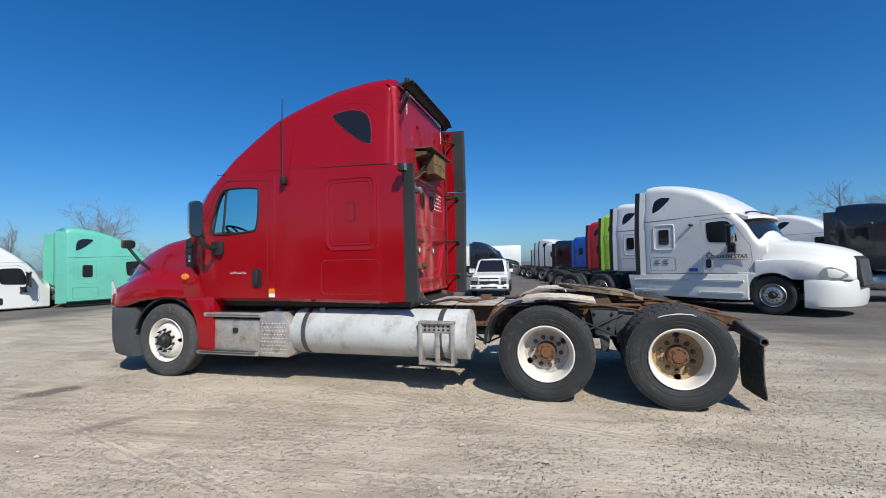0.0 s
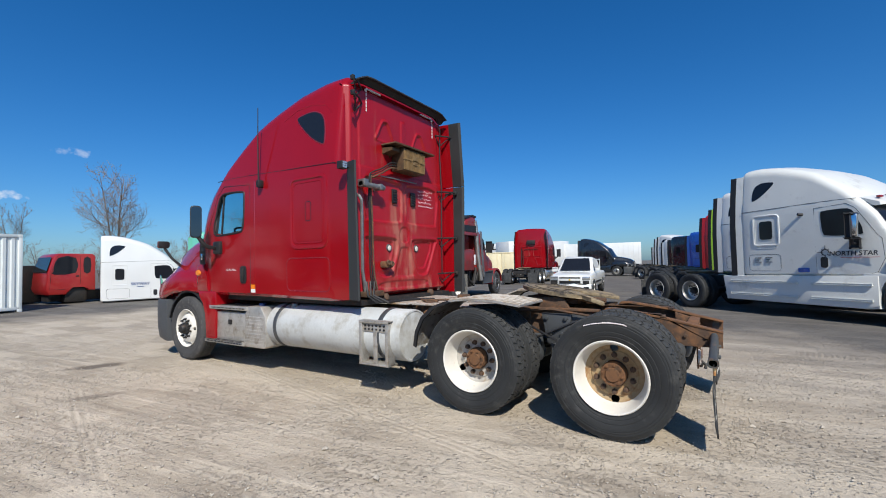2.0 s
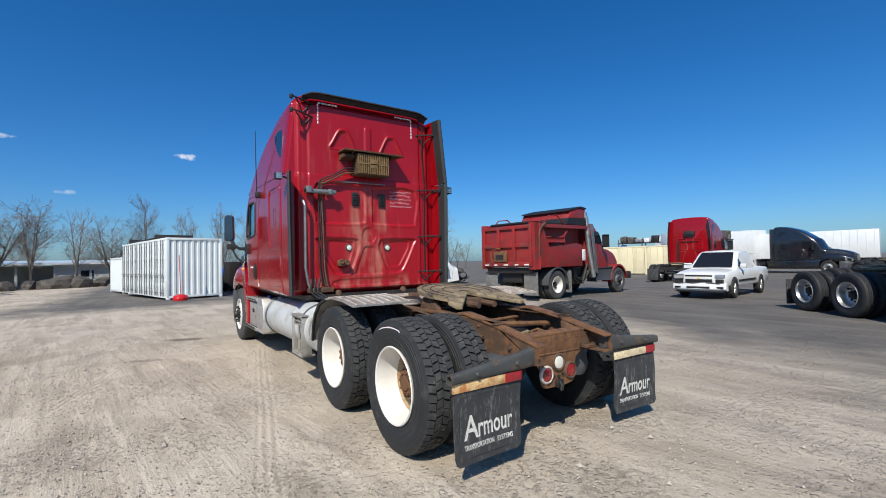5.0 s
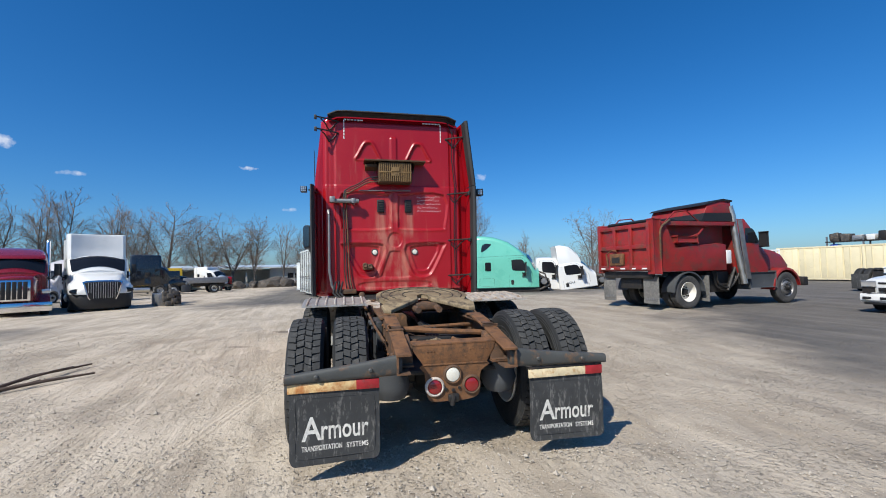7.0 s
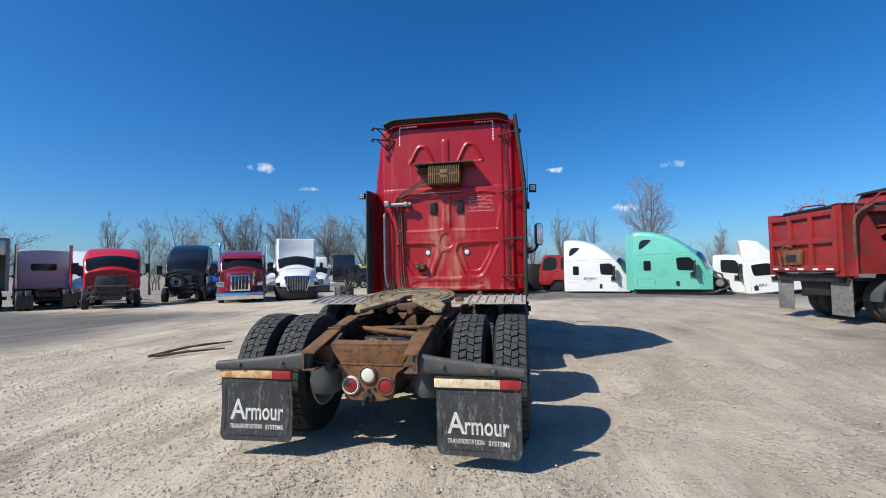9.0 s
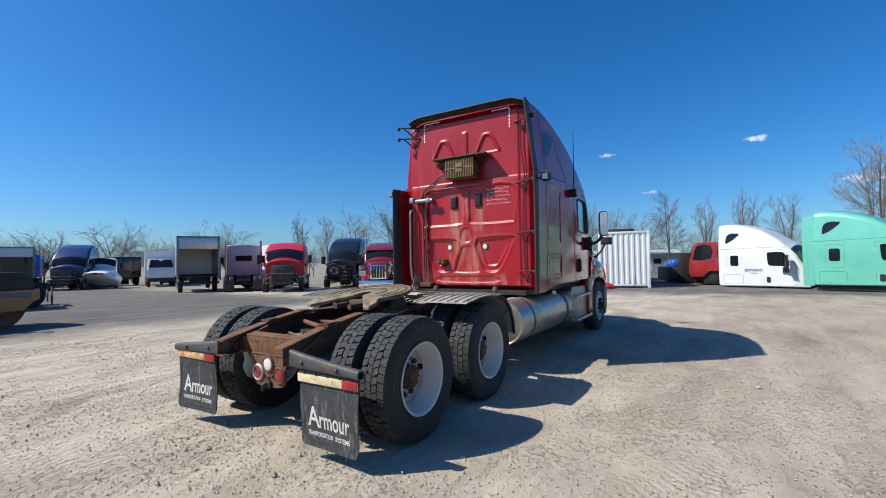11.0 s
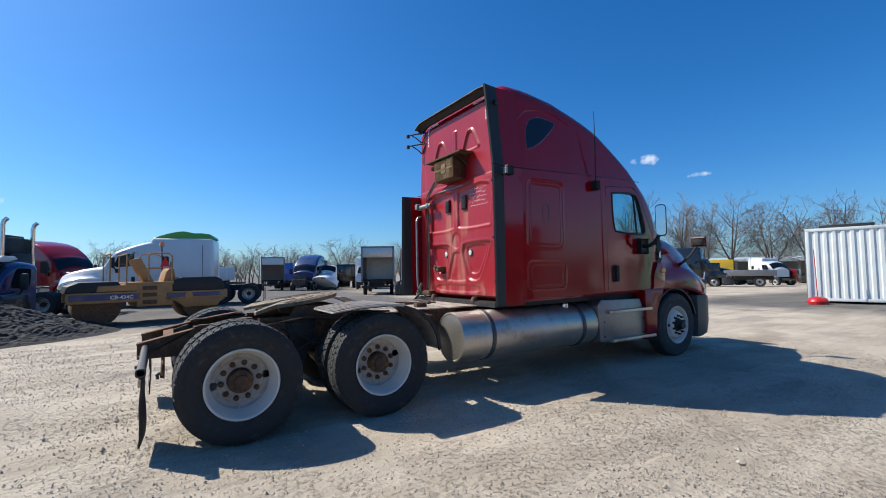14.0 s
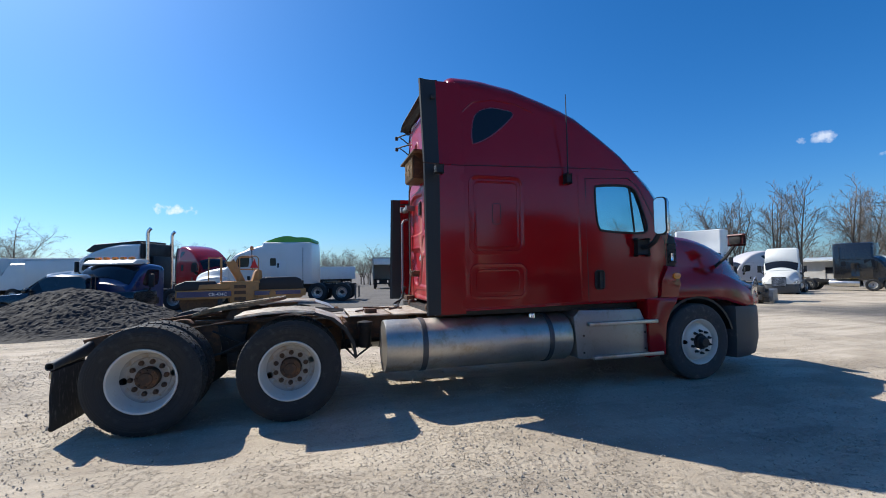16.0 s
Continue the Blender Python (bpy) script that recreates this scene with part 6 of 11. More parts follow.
bm = bmesh.new()
for p in ([(2.55, 0.25, 0.99), (2.2, 0.1, 0.985), (2.05, -0.2, 0.99)], [(2.7, 0.1, 0.99), (2.35, 0.42, 0.985), (2.2, 0.38, 0.99)]):
    tube(bm, p, 0.012, 6)
box(bm, 2.15, 2.3, -0.35, -0.25, 0.975, 1.03, 0.01)
part("loose_fitting", bm, RUST_DARK, truck)

# tanks
for s, x0, x1, mat, lab in ((1, 2.19, 4.50, TANK_WHITE, "white-painted cylindrical fuel tank"), (-1, 2.30, 4.60, ALU_TANK, "stained bare aluminium cylindrical fuel tank")):
    bm = bmesh.new()
    fuel_tank(bm, x0, x1, s * 0.90, 0.645, 0.295)
    tank = part("fuel_tank", bm, mat, truck, lab)
    for x in (2.73 if s < 0 else 2.50, 4.30):
        bm = bmesh.new()
        tank_strap(bm, x, s * 0.90, 0.645, 0.295)
        part("tank_strap", bm, STRAP, tank, "dark steel tank strap")
    bm = bmesh.new()
    lathe(bm, [(0.0, 0.03), (0.035, 0.03), (0.05, 0.02), (0.055, -0.02), (0.055, -0.05)], "z", (4.12, s * 1.0, 0.93), 18)
    part("filler_cap", bm, CHROME if s < 0 else DULL_STEEL, tank)
    bm = bmesh.new()
    for x in (2.73 if s < 0 else 2.55, 4.28):
        box(bm, x - 0.05, x + 0.05, s * 0.43, s * 0.75, 0.36, 0.44, 0.01)
        box(bm, x - 0.05, x + 0.05, s * 0.43, s * 0.50, 0.38, 0.92, 0.01)
    part("tank_bracket", bm, GREASE, truck)

# open step frame on the left tank
bm = bmesh.new()
box(bm, 2.313, 2.742, 1.06, 1.23, 0.80, 0.83, 0.005)
step = part("tank_step", bm, ALU_PLATE, truck, "open aluminium step frame on the tank")
for x in (2.335, 2.72):
    bm = bmesh.new()
    box(bm, x - 0.022, x + 0.022, 1.10, 1.225, 0.335, 0.825, 0.006)
    part("step_post", bm, ALU_PLATE, step)
bm = bmesh.new()
box(bm, 2.313, 2.742, 1.06, 1.23, 0.33, 0.352, 0.005)
part("step_tread", bm, ALU_PLATE, step)
bm = bmesh.new()
box(bm, 2.49, 2.545, 1.19, 1.205, 0.35, 0.80, 0.004)
part("step_bar", bm, ALU_PLATE, step)
bm = bmesh.new()
box(bm, 2.357, 2.698, 1.19, 1.2, 0.70, 0.80, 0.003)
part("toe_plate", bm, ALU_PLATE, step)
bm = bmesh.new()
for i in range(6):
    for j in range(2):
        lathe(bm, [(0.013, 0.0), (0.013, 0.012)], "y", (2.39 + 0.055 * i, 1.194, 0.73 + 0.04 * j), 8)
part("punched_hole", bm, GREASE, step, "row of punched holes")

# left side boxes and steps
bm = bmesh.new()
box(bm, 4.97, 5.72, 0.75, 1.17, 0.38, 0.80, 0.012)
battery = part("battery_box", bm, ALU_PLATE, truck, "studded aluminium battery box")
for i in range(13):
    for j in range(8):
        placed("stud", cached("box_stud", lambda b: lathe(b, [(0.006, 1.168), (0.006, 1.173), (0, 1.175)], "y", (0, 0, 0), 5)), ALU_PLATE, battery, pose(5.02 + 0.054 * i, 0, 0.42 + 0.048 * j))
bm = bmesh.new()
box(bm, 5.31, 5.39, 1.165, 1.19, 0.62, 0.69, 0.01)
part("box_latch", bm, GREASE, battery)
for z, x0, x1, y0 in ((0.86, 4.90, 5.84, 0.85), (0.355, 4.97, 5.97, 0.95)):
    bm = bmesh.new()
    box(bm, x0, x1, y0, 1.215, z - 0.025, z + 0.03, 0.008)
    tread = part("cab_step", bm, ALU_PLATE, truck, "ribbed aluminium cab step")
    bm = bmesh.new()
    for i in range(6):
        box(bm, x0 + 0.02, x1 - 0.02, y0 + 0.03 + i * 0.05, y0 + 0.045 + i * 0.05, z + 0.028, z + 0.036)
    for i in range(24):
        lathe(bm, [(0.012, 0.0), (0.012, 0.003)], "y", (x0 + 0.06 + i * (x1 - x0 - 0.1) / 24, 1.214, z), 6)
    part("step_ribs", bm, GREASE, tread)
bm = bmesh.new()
prism(bm, [(4.49, 0.36), (4.53, 0.33), (4.93, 0.33), (4.955, 0.36), (4.955, 0.80), (4.90, 0.90), (4.60, 0.90), (4.49, 0.76)], 0.70, 1.20, "xz", 0.015)
def_tank = part("fluid_tank", bm, ALU_PLATE, truck, "diamond-plate fluid tank cover")
bm = bmesh.new()
for i in range(8):
    for j in range(9):
        cx, cz = 4.55 + 0.05 * i + (0.025 if j % 2 else 0), 0.38 + 0.047 * j
        vs = [bm.verts.new(p) for p in ((cx - 0.018, 1.2, cz - 0.008), (cx, 1.2, cz - 0.014), (cx + 0.018, 1.2, cz + 0.008), (cx, 1.2, cz + 0.014), (cx, 1.206, cz))]
        for q in range(4):
            bm.faces.new((vs[q], vs[(q + 1) % 4], vs[4]))
part("tread_pattern", bm, ALU_PLATE, def_tank, smooth=0)
bm = bmesh.new()
lathe(bm, [(0.05, 0.88), (0.05, 0.93), (0.04, 0.94), (0, 0.94)], "z", (4.80, 1.02, 0), 16)
part("filler_cap", bm, SIGN_BLUE, def_tank)

# right side box and steps
bm = bmesh.new()
prism(bm, [(4.66, 0.40), (4.72, 0.37), (5.70, 0.37), (5.72, 0.40), (5.72, 0.72), (5.60, 0.96), (4.70, 0.98), (4.62, 0.90)], -1.16, -0.7, "xz", 0.02)
side_box = part("side_box", bm, ALU_DARK, truck, "smooth aluminium side box")
for x in (4.75, 5.66):
    for z in (0.45, 0.66):
        bm = bmesh.new()
        lathe(bm, [(0.0, -1.17), (0.013, -1.168), (0.013, -1.15)], "y", (x, 0, z), 8)
        part("rivet", bm, GREASE, side_box)
for z, x0, x1 in ((0.80, 4.80, 5.83), (0.385, 4.86, 5.90)):
    bm = bmesh.new()
    box(bm, x0, x1, -1.22, -1.05, z - 0.022, z + 0.022, 0.006)
    part("cab_step", bm, ALU_TANK, truck, "aluminium cab step")

# dark parts between the frame and the body
bm = bmesh.new()
box(bm, 2.9, 6.0, -1.0, 1.0, 0.965, 1.03)
part("cab_floor", bm, GREASE, truck)
bm = bmesh.new()
lathe(bm, [(0.0, 0.60), (0.06, 0.60), (0.075, 0.64), (0.075, 0.83), (0.09, 0.85), (0.09, 0.90), (0.0, 0.92)], "z", (2.12, -0.62, 0), 16)
part("fuel_filter", bm, GREASE, truck)
bm = bmesh.new()
lathe(bm, [(0.0, -0.3), (0.12, -0.29), (0.13, 0.0), (0.12, 0.29), (0.0, 0.3)], "x", (1.9, 0.0, 0.62), 16)
part("air_tank", bm, GREASE, truck)
bm = bmesh.new()
tube(bm, [(2.25, 0.55, 0.62), (2.05, 0.62, 0.50), (1.9, 0.55, 0.56), (1.86, 0.5, 0.8)], 0.014, 6)
tube(bm, [(2.2, 0.6, 0.55), (2.0, 0.75, 0.52), (1.95, 0.6, 0.7), (1.9, 0.45, 0.88)], 0.012, 6)
tube(bm, [(2.2, -0.6, 0.62), (2.0, -0.7, 0.50), (1.9, -0.6, 0.6), (1.86, -0.5, 0.8)], 0.014, 6)
part("side_hoses", bm, HOSE, truck)

# ---- back of the sleeper ----
BX = 3.015


def polygon_distance(poly, yy, zz):
    """Signed distance to a polygon, negative inside."""
    d = np.full(yy.shape, 1e9)
    inside = np.zeros(yy.shape, bool)
    for (ya, za), (yb, zb) in zip(poly, poly[1:] + poly[:1]):
        ey, ez = yb - ya, zb - za
        t = np.clip(((yy - ya) * ey + (zz - za) * ez) / (ey * ey + ez * ez), 0, 1)
        d = np.minimum(d, np.hypot(yy - ya - t * ey, zz - za - t * ez))
        crosses = (za > zz) != (zb > zz)
        inside ^= crosses & (yy < (yb - ya) * (zz - za) / (zb - za + 1e-12) + ya)
    return np.where(inside, -d, d)


def step(v, a0, a1):
    t = np.clip((v - a0) / (a1 - a0), 0, 1)
    return t * t * (3 - 2 * t)


def back_relief():
    """The pressed back wall: recessed panels, a star of ribs between them, and beads near the roof."""
    ys, zs = np.arange(-1.104, 1.105, 0.012), np.arange(1.07, 3.745, 0.012)
    yy, zz = np.meshgrid(ys, zs)
    h = np.zeros(yy.shape)
    for s in (1, -1):
        def side(poly):
            return smooth_poly([(s * y, z) for y, z in poly], 3)
        for poly, depth, soft in (([(0.80, 2.585), (0.12, 2.585), (0.065, 2.53), (0.06, 2.14), (0.12, 2.045), (0.74, 2.04), (0.80, 2.10)], 0.018, 0.030),
                                  ([(0.775, 1.82), (0.25, 1.815), (0.165, 1.76), (0.16, 1.66), (0.275, 1.365), (0.37, 1.30), (0.51, 1.305), (0.60, 1.39), (0.77, 1.73)], 0.024, 0.034),
                                  ([(0.69, 1.775), (0.30, 1.775), (0.245, 1.715), (0.325, 1.44), (0.38, 1.395), (0.49, 1.40), (0.55, 1.46)], 0.014, 0.022)):
            d = polygon_distance(side(poly), yy, zz)
            h -= depth * step(-d, -soft * 0.3, soft * 0.7)
            h += 0.005 * np.exp(-((d - soft * 0.5) / 0.018) ** 2)
        tri = [(0.60, 3.13), (0.555, 3.215), (0.46, 3.385), (0.385, 3.41), (0.315, 3.385), (0.225, 3.21), (0.195, 3.13), (0.26, 3.095), (0.54, 3.095)]
        d = polygon_distance(side(tri), yy, zz)
        h += 0.020 * np.exp(-((d + 0.012) / 0.019) ** 2) * step(zz, 3.09, 3.14)
        h -= 0.008 * step(-d, 0.02, 0.05)
        # flat strips along both edges
        h -= 0.016 * step(s * yy, 0.885, 0.91)
        h -= 0.004 * np.exp(-((s * yy - 0.99) / 0.008) ** 2)
    for poly, depth, soft in (([(0.10, 1.66), (0.055, 1.70), (-0.055, 1.70), (-0.10, 1.66), (-0.205, 1.36), (-0.21, 1.29), (0.21, 1.29), (0.205, 1.36)], 0.016, 0.024),
                              ([(0.06, 1.975), (-0.06, 1.975), (-0.115, 1.86), (-0.06, 1.765), (0.06, 1.765), (0.115, 1.86)], 0.015, 0.022),
                              ([(0.46, 1.225), (-0.46, 1.225), (-0.47, 1.14), (0.47, 1.14)], 0.012, 0.015)):
        d = polygon_distance(smooth_poly(poly, 3), yy, zz)
        h -= depth * step(-d, -soft * 0.3, soft * 0.7)
    d = polygon_distance(rounded(-0.052, 0.052, 3.08, 3.49, 0.03), yy, zz)
    h += 0.018 * step(-d, -0.012, 0.016)
    h -= 0.006 * np.exp(-((zz - 2.695) / 0.007) ** 2)
    h -= 0.012 * step(zz, 2.70, 2.73)
    h += 0.003 * np.sin(yy * 2.3 + 1.0) * np.sin(zz * 1.7)
    x = BX - 0.014 - h + 0.066 * step(np.abs(yy), 1.03, 1.105) + 0.066 * step(zz, 3.69, 3.742) + 0.05 * step(-zz, -1.095, -1.07)
    verts = np.stack([x, yy, zz], -1).reshape(-1, 3).tolist()
    nx = len(ys)
    faces = [(j * nx + i, j * nx + i + 1, (j + 1) * nx + i + 1, (j + 1) * nx + i) for j in range(len(zs) - 1) for i in range(nx - 1)]
    bm = bmesh.new()
    vs = [bm.verts.new(v) for v in verts]
    for f in faces:
        bm.faces.new([vs[i] for i in f[::-1]])
    return bm


back = part("back_panel", back_relief(), RED_BACK, truck, "faded red pressed-steel back wall of the sleeper", smooth=80)
for s in (1, -1):
    bm = bmesh.new()
    lathe(bm, [(0.0, BX + 0.004), (0.022, BX + 0.005), (0.036, BX + 0.010), (0.038, BX + 0.05)], "x", (0, s * 0.312, 1.686), 20)
    lamp = part("round_lamp", bm, CLEAR_LENS, back, "round clear back lamp")
    bm = bmesh.new()
    lathe(bm, [(0.037, BX + 0.05), (0.037, BX + 0.010), (0.045, BX + 0.006), (0.053, BX + 0.018), (0.054, BX + 0.05)], "x", (0, s * 0.312, 1.686), 20, True)
    part("lamp_ring", bm, GREY_PLASTIC, lamp)
    bm = bmesh.new()
    box(bm, BX - 0.02, BX, s * 0.215 - 0.055, s * 0.215 + 0.055, 2.30, 2.50, 0.008)
    vent = part("vent", bm, BLACK_PLASTIC, back, "black slotted vent")
    bm = bmesh.new()
    for i in range(5):
        box(bm, BX - 0.03, BX - 0.018, s * 0.215 - 0.045, s * 0.215 + 0.045, 2.32 + i * 0.035, 2.335 + i * 0.035)
    part("slat", bm, GREASE, vent)
    # tape corner marks
    y_in, y_out = s * 0.47, s * 0.772
    for k in range(6):
        q = y_in + (y_out - y_in) * k / 6
        q2 = y_in + (y_out - y_in) * (k + 0.72) / 6
        bm = bmesh.new()
        box(bm, BX - 0.006, BX + 0.02, min(q, q2), max(q, q2), 3.732, 3.747)
        part("tape_mark", bm, WHITE_MARK, back, "white reflective corner tape")
        bm = bmesh.new()
        box(bm, BX - 0.006, BX + 0.02, s * 0.76 - 0.008, s * 0.76 + 0.008, 3.44 + 0.05 * k, 3.478 + 0.05 * k)
        part("tape_mark", bm, WHITE_MARK, back, "white reflective corner tape")
# scribble
bm = bmesh.new()
rng = random.Random(3)
for row in range(5):
    y = -0.36
    z = 2.55 - row * 0.055
    while y > -0.74 + 0.05 * (row % 2):
        dy = rng.uniform(0.015, 0.04)
        tube(bm, [(BX + 0.002, y, z), (BX + 0.002, y - dy * 0.5, z + rng.uniform(-0.02, 0.025)), (BX + 0.002, y - dy, z + rng.uniform(-0.015, 0.015))], 0.0035, 4)
        y -= dy + rng.uniform(0.006, 0.02)
part("chalk_scribble", bm, CHALK, back, "illegible white marker scribble")
# evaporator box and its shelf
bm = bmesh.new()
box(bm, BX - 0.20, BX, -0.255, 0.255, 2.74, 3.05, 0.01)
ac = part("evaporator_box", bm, AC_RUST, truck, "dark rusty finned evaporator box")
bm = bmesh.new()
for i in range(17):
    y = -0.235 + i * 0.0293
    box(bm, BX - 0.214, BX - 0.198, y - 0.006, y + 0.006, 2.755, 3.035)
    part("fin", bm, AC_BAR, ac)
    bm = bmesh.new()
box(bm, BX - 0.218, BX - 0.2, -0.25, 0.25, 2.89, 2.905)
box(bm, BX - 0.218, BX - 0.2, -0.06, 0.06, 2.84, 2.97)
part("badge", bm, AC_BAR, ac)
bm = bmesh.new()
prism(bm, [(0.47, 3.06), (-0.47, 3.06), (-0.46, 3.08), (0.46, 3.08)], BX - 0.24, BX, "yz")
prism(bm, [(BX, 3.06), (BX - 0.22, 3.06), (BX, 2.92)], 0.30, 0.31)
prism(bm, [(BX, 3.06), (BX - 0.22, 3.06), (BX, 2.92)], -0.31, -0.30)
prism(bm, [(BX, 2.95), (BX - 0.16, 2.98), (BX - 0.16, 3.02), (BX, 3.03)], 0.27, 0.45)
part("shelf", bm, AC_RUST, ac, "rusty sheet-metal shelf")
for i, r in enumerate((0.010, 0.008, 0.011)):
    bm = bmesh.new()
    k = 0.035 * i
    tube(bm, smooth_path([(BX - 0.09, 0.24, 2.84 - k), (BX - 0.10, 0.40, 2.82 - k), (BX - 0.09, 0.56, 2.72 - k * 0.8), (BX - 0.06, 0.70, 2.66 - k), (BX - 0.05, 0.775 - k * 0.5, 2.55), (BX - 0.05, 0.775 - k * 0.8, 2.0), (BX - 0.05, 0.77 - k, 1.4), (BX - 0.08, 0.74 - k, 1.14)]), r, 7)
    part("ac_hose", bm, (GREASE, GREASE, RUST_DARK)[i], truck, "thin corroded hose down the sleeper wall")
bm = bmesh.new()
tube(bm, [(BX - 0.05, -0.25, 2.64), (BX - 0.05, 0.55, 2.63)], 0.009, 6)
part("top_rod", bm, DULL_STEEL, truck)
# air-line slider and bent pipe
bm = bmesh.new()
tube(bm, [(BX - 0.1, 0.55, 2.46), (BX - 0.1, 0.98, 2.46)], 0.035, 10)
box(bm, BX - 0.16, BX - 0.04, 0.90, 0.98, 2.43, 2.52, 0.01)
box(bm, BX - 0.14, BX - 0.0, 0.60, 0.66, 2.42, 2.50, 0.01)
part("hose_slider", bm, DULL_STEEL, truck, "dull steel air-line slider")
bm = bmesh.new()
tube(bm, [(BX - 0.12, 0.99, 2.25), (BX - 0.12, 0.99, 1.4), (BX - 0.13, 0.96, 1.2), (BX - 0.1, 0.92, 1.12)], 0.02, 8)
tube(bm, [(BX - 0.12, 0.99, 2.25), (BX - 0.09, 1.0, 2.31), (BX - 0.03, 1.0, 2.33)], 0.02, 8)
part("exhaust_rod", bm, DULL_STEEL, truck, "bent bare pipe")
for i in range(3):
    bm = bmesh.new()
    off = 0.05 * i
    tube(bm, [(BX - 0.10 - off * 0.4, 0.90 - off, 1.25), (BX - 0.16, 0.94 - off, 1.08), (BX - 0.22 - off, 0.85 - off, 0.995), (BX - 0.3, 0.5, 0.99), (BX - 0.35, 0.2 + off, 0.995), (BX - 0.5, 0.0, 0.985)], 0.014, 6)
    part("air_hose", bm, HOSE, truck, "black air hose sagging behind the cab")
bm = bmesh.new()
box(bm, BX - 0.14, BX - 0.01, 0.60, 0.95, 1.06, 1.13, 0.015)
part("hose_coupling", bm, RUST_DARK, truck, "rusty gladhand bracket")
bm = bmesh.new()
box(bm, BX - 0.09, BX + 0.03, 0.35, 0.50, 1.415, 1.505, 0.02)
for q in (0.39, 0.465):
    lathe(bm, [(0.034, BX - 0.085), (0.040, BX - 0.10), (0.030, BX - 0.115), (0.016, BX - 0.11), (0.0, BX - 0.105)], "x", (0, q, 1.465 + 0.02 * (q > 0.42)), 12)
part("hose_coupling", bm, RUST_DARK, truck, "rusty gladhand couplings")
for s in (1, -1):
    for y in (0.52,):
        bm = bmesh.new()
        lathe(bm, [(0.035, 0.96), (0.035, 1.0), (0.05, 1.01), (0.05, 1.05), (0.03, 1.08), (0.0, 1.08)], "z", (2.93, s * y, 0), 12)
        part("cab_mount", bm, RUST_DARK, truck)
# fairing brackets
for s, zs in ((-1, (3.50, 2.60, 1.86, 1.30)), (1, (3.52, 3.70))):
    for z in zs:
        bm = bmesh.new()
        y1 = s * (1.05 if z > 3 else 1.16)
        y2 = s * 1.17
        tube(bm, [(BX, s * 0.84, z), (BX - 0.1, s * 1.0, z + 0.005), (BX - 0.17, y2, z + 0.01)], 0.012, 6)
        tube(bm, [(BX, s * 0.98, z - 0.14), (BX - 0.08, s * 1.04, z - 0.05), (BX - 0.12, s * 1.1, z)], 0.010, 6)
        tube(bm, [(BX, s * 0.84, z), (BX, s * 0.98, z - 0.14)], 0.010, 6)
        box(bm, BX - 0.19, BX - 0.14, y2 - 0.02, y2 + 0.02, z - 0.03, z + 0.03, 0.008)
        part("fairing_bracket", bm, GREASE, truck, "black fairing bracket")
# side extenders: the right one whole, the left one without its upper half
for s, z0, z1 in ((1, 1.05, 2.68), (-1, 1.0, 2.70), (-1, 2.71, 3.72)):
    bm = bmesh.new()
    rows, trim = [], []
    for z in np.linspace(z0, z1, 6):
        yo = side_at(z) + 0.004
        x_end = 2.73 + 0.02 * (z - 1)
        if s < 0:
            x_end = 2.75 - 0.015 * (z - 1)
        x_in = 2.905
        trim.append([(3.20, s * (yo - 0.003), z), (x_in, s * (yo - 0.002), z), (x_in, s * (yo - 0.03), z), (3.20, s * (yo - 0.06), z)])
        rows.append([(x_in + 0.02, s * (yo - 0.006), z), (x_end, s * (yo + 0.03), z), (x_end - 0.012, s * (yo + 0.01), z), (x_end + 0.02, s * (yo - 0.02), z), (x_in + 0.02, s * (yo - 0.028), z)])
    loft(bm, rows)
    part("side_extender", bm, EXTENDER, truck, "weathered black rubber side extender")
    bm = bmesh.new()
    loft(bm, trim)
    part("sleeper_corner", bm, RED, truck, "red corner trim of the sleeper")
bm = bmesh.new()
lip = [(3.06, 3.80), (2.94, 3.845), (2.885, 3.845), (2.88, 3.828), (2.94, 3.828), (3.0, 3.78)]
loft(bm, [[(x, y, z - 0.07 * max(0.0, (abs(y) - 0.78) / 0.22) ** 2) for x, z in lip] for y in np.linspace(-1.0, 1.0, 17)])
part("roof_lip", bm, RUBBER, truck, "black rubber lip along the roof's rear edge")
bm = bmesh.new()
tube(bm, [(BX - 0.02, -0.83, 3.85), (BX - 0.03, -0.95, 3.6), (BX - 0.03, -0.93, 3.2), (BX - 0.02, -0.98, 2.7), (BX - 0.03, -0.95, 2.0), (BX - 0.02, -0.96, 1.3)], 0.009, 5)
part("cable", bm, HOSE, truck)

# ---- other vehicles ----
def windows_side(bm, poly, s, proud=0.006):
    side_plate(bm, poly, s, proud)
    return bm


SLEEPER_WINDOW = rounded(3.52, 3.84, 1.95, 2.42, 0.06)
QUARTER = smooth_poly([(3.87, 3.385), (3.74, 3.43), (3.56, 3.435), (3.40, 3.36), (3.335, 3.2), (3.325, 3.0), (3.37, 2.985), (3.52, 3.06), (3.70, 3.2)], 3)
GAP = [(4.81, 1.09), (4.80, 2.62), (5.44, 2.655), (5.60, 2.54), (5.80, 2.2), (5.95, 1.93), (6.02, 1.85), (6.05, 1.42), (5.93, 1.14), (5.82, 1.10)]


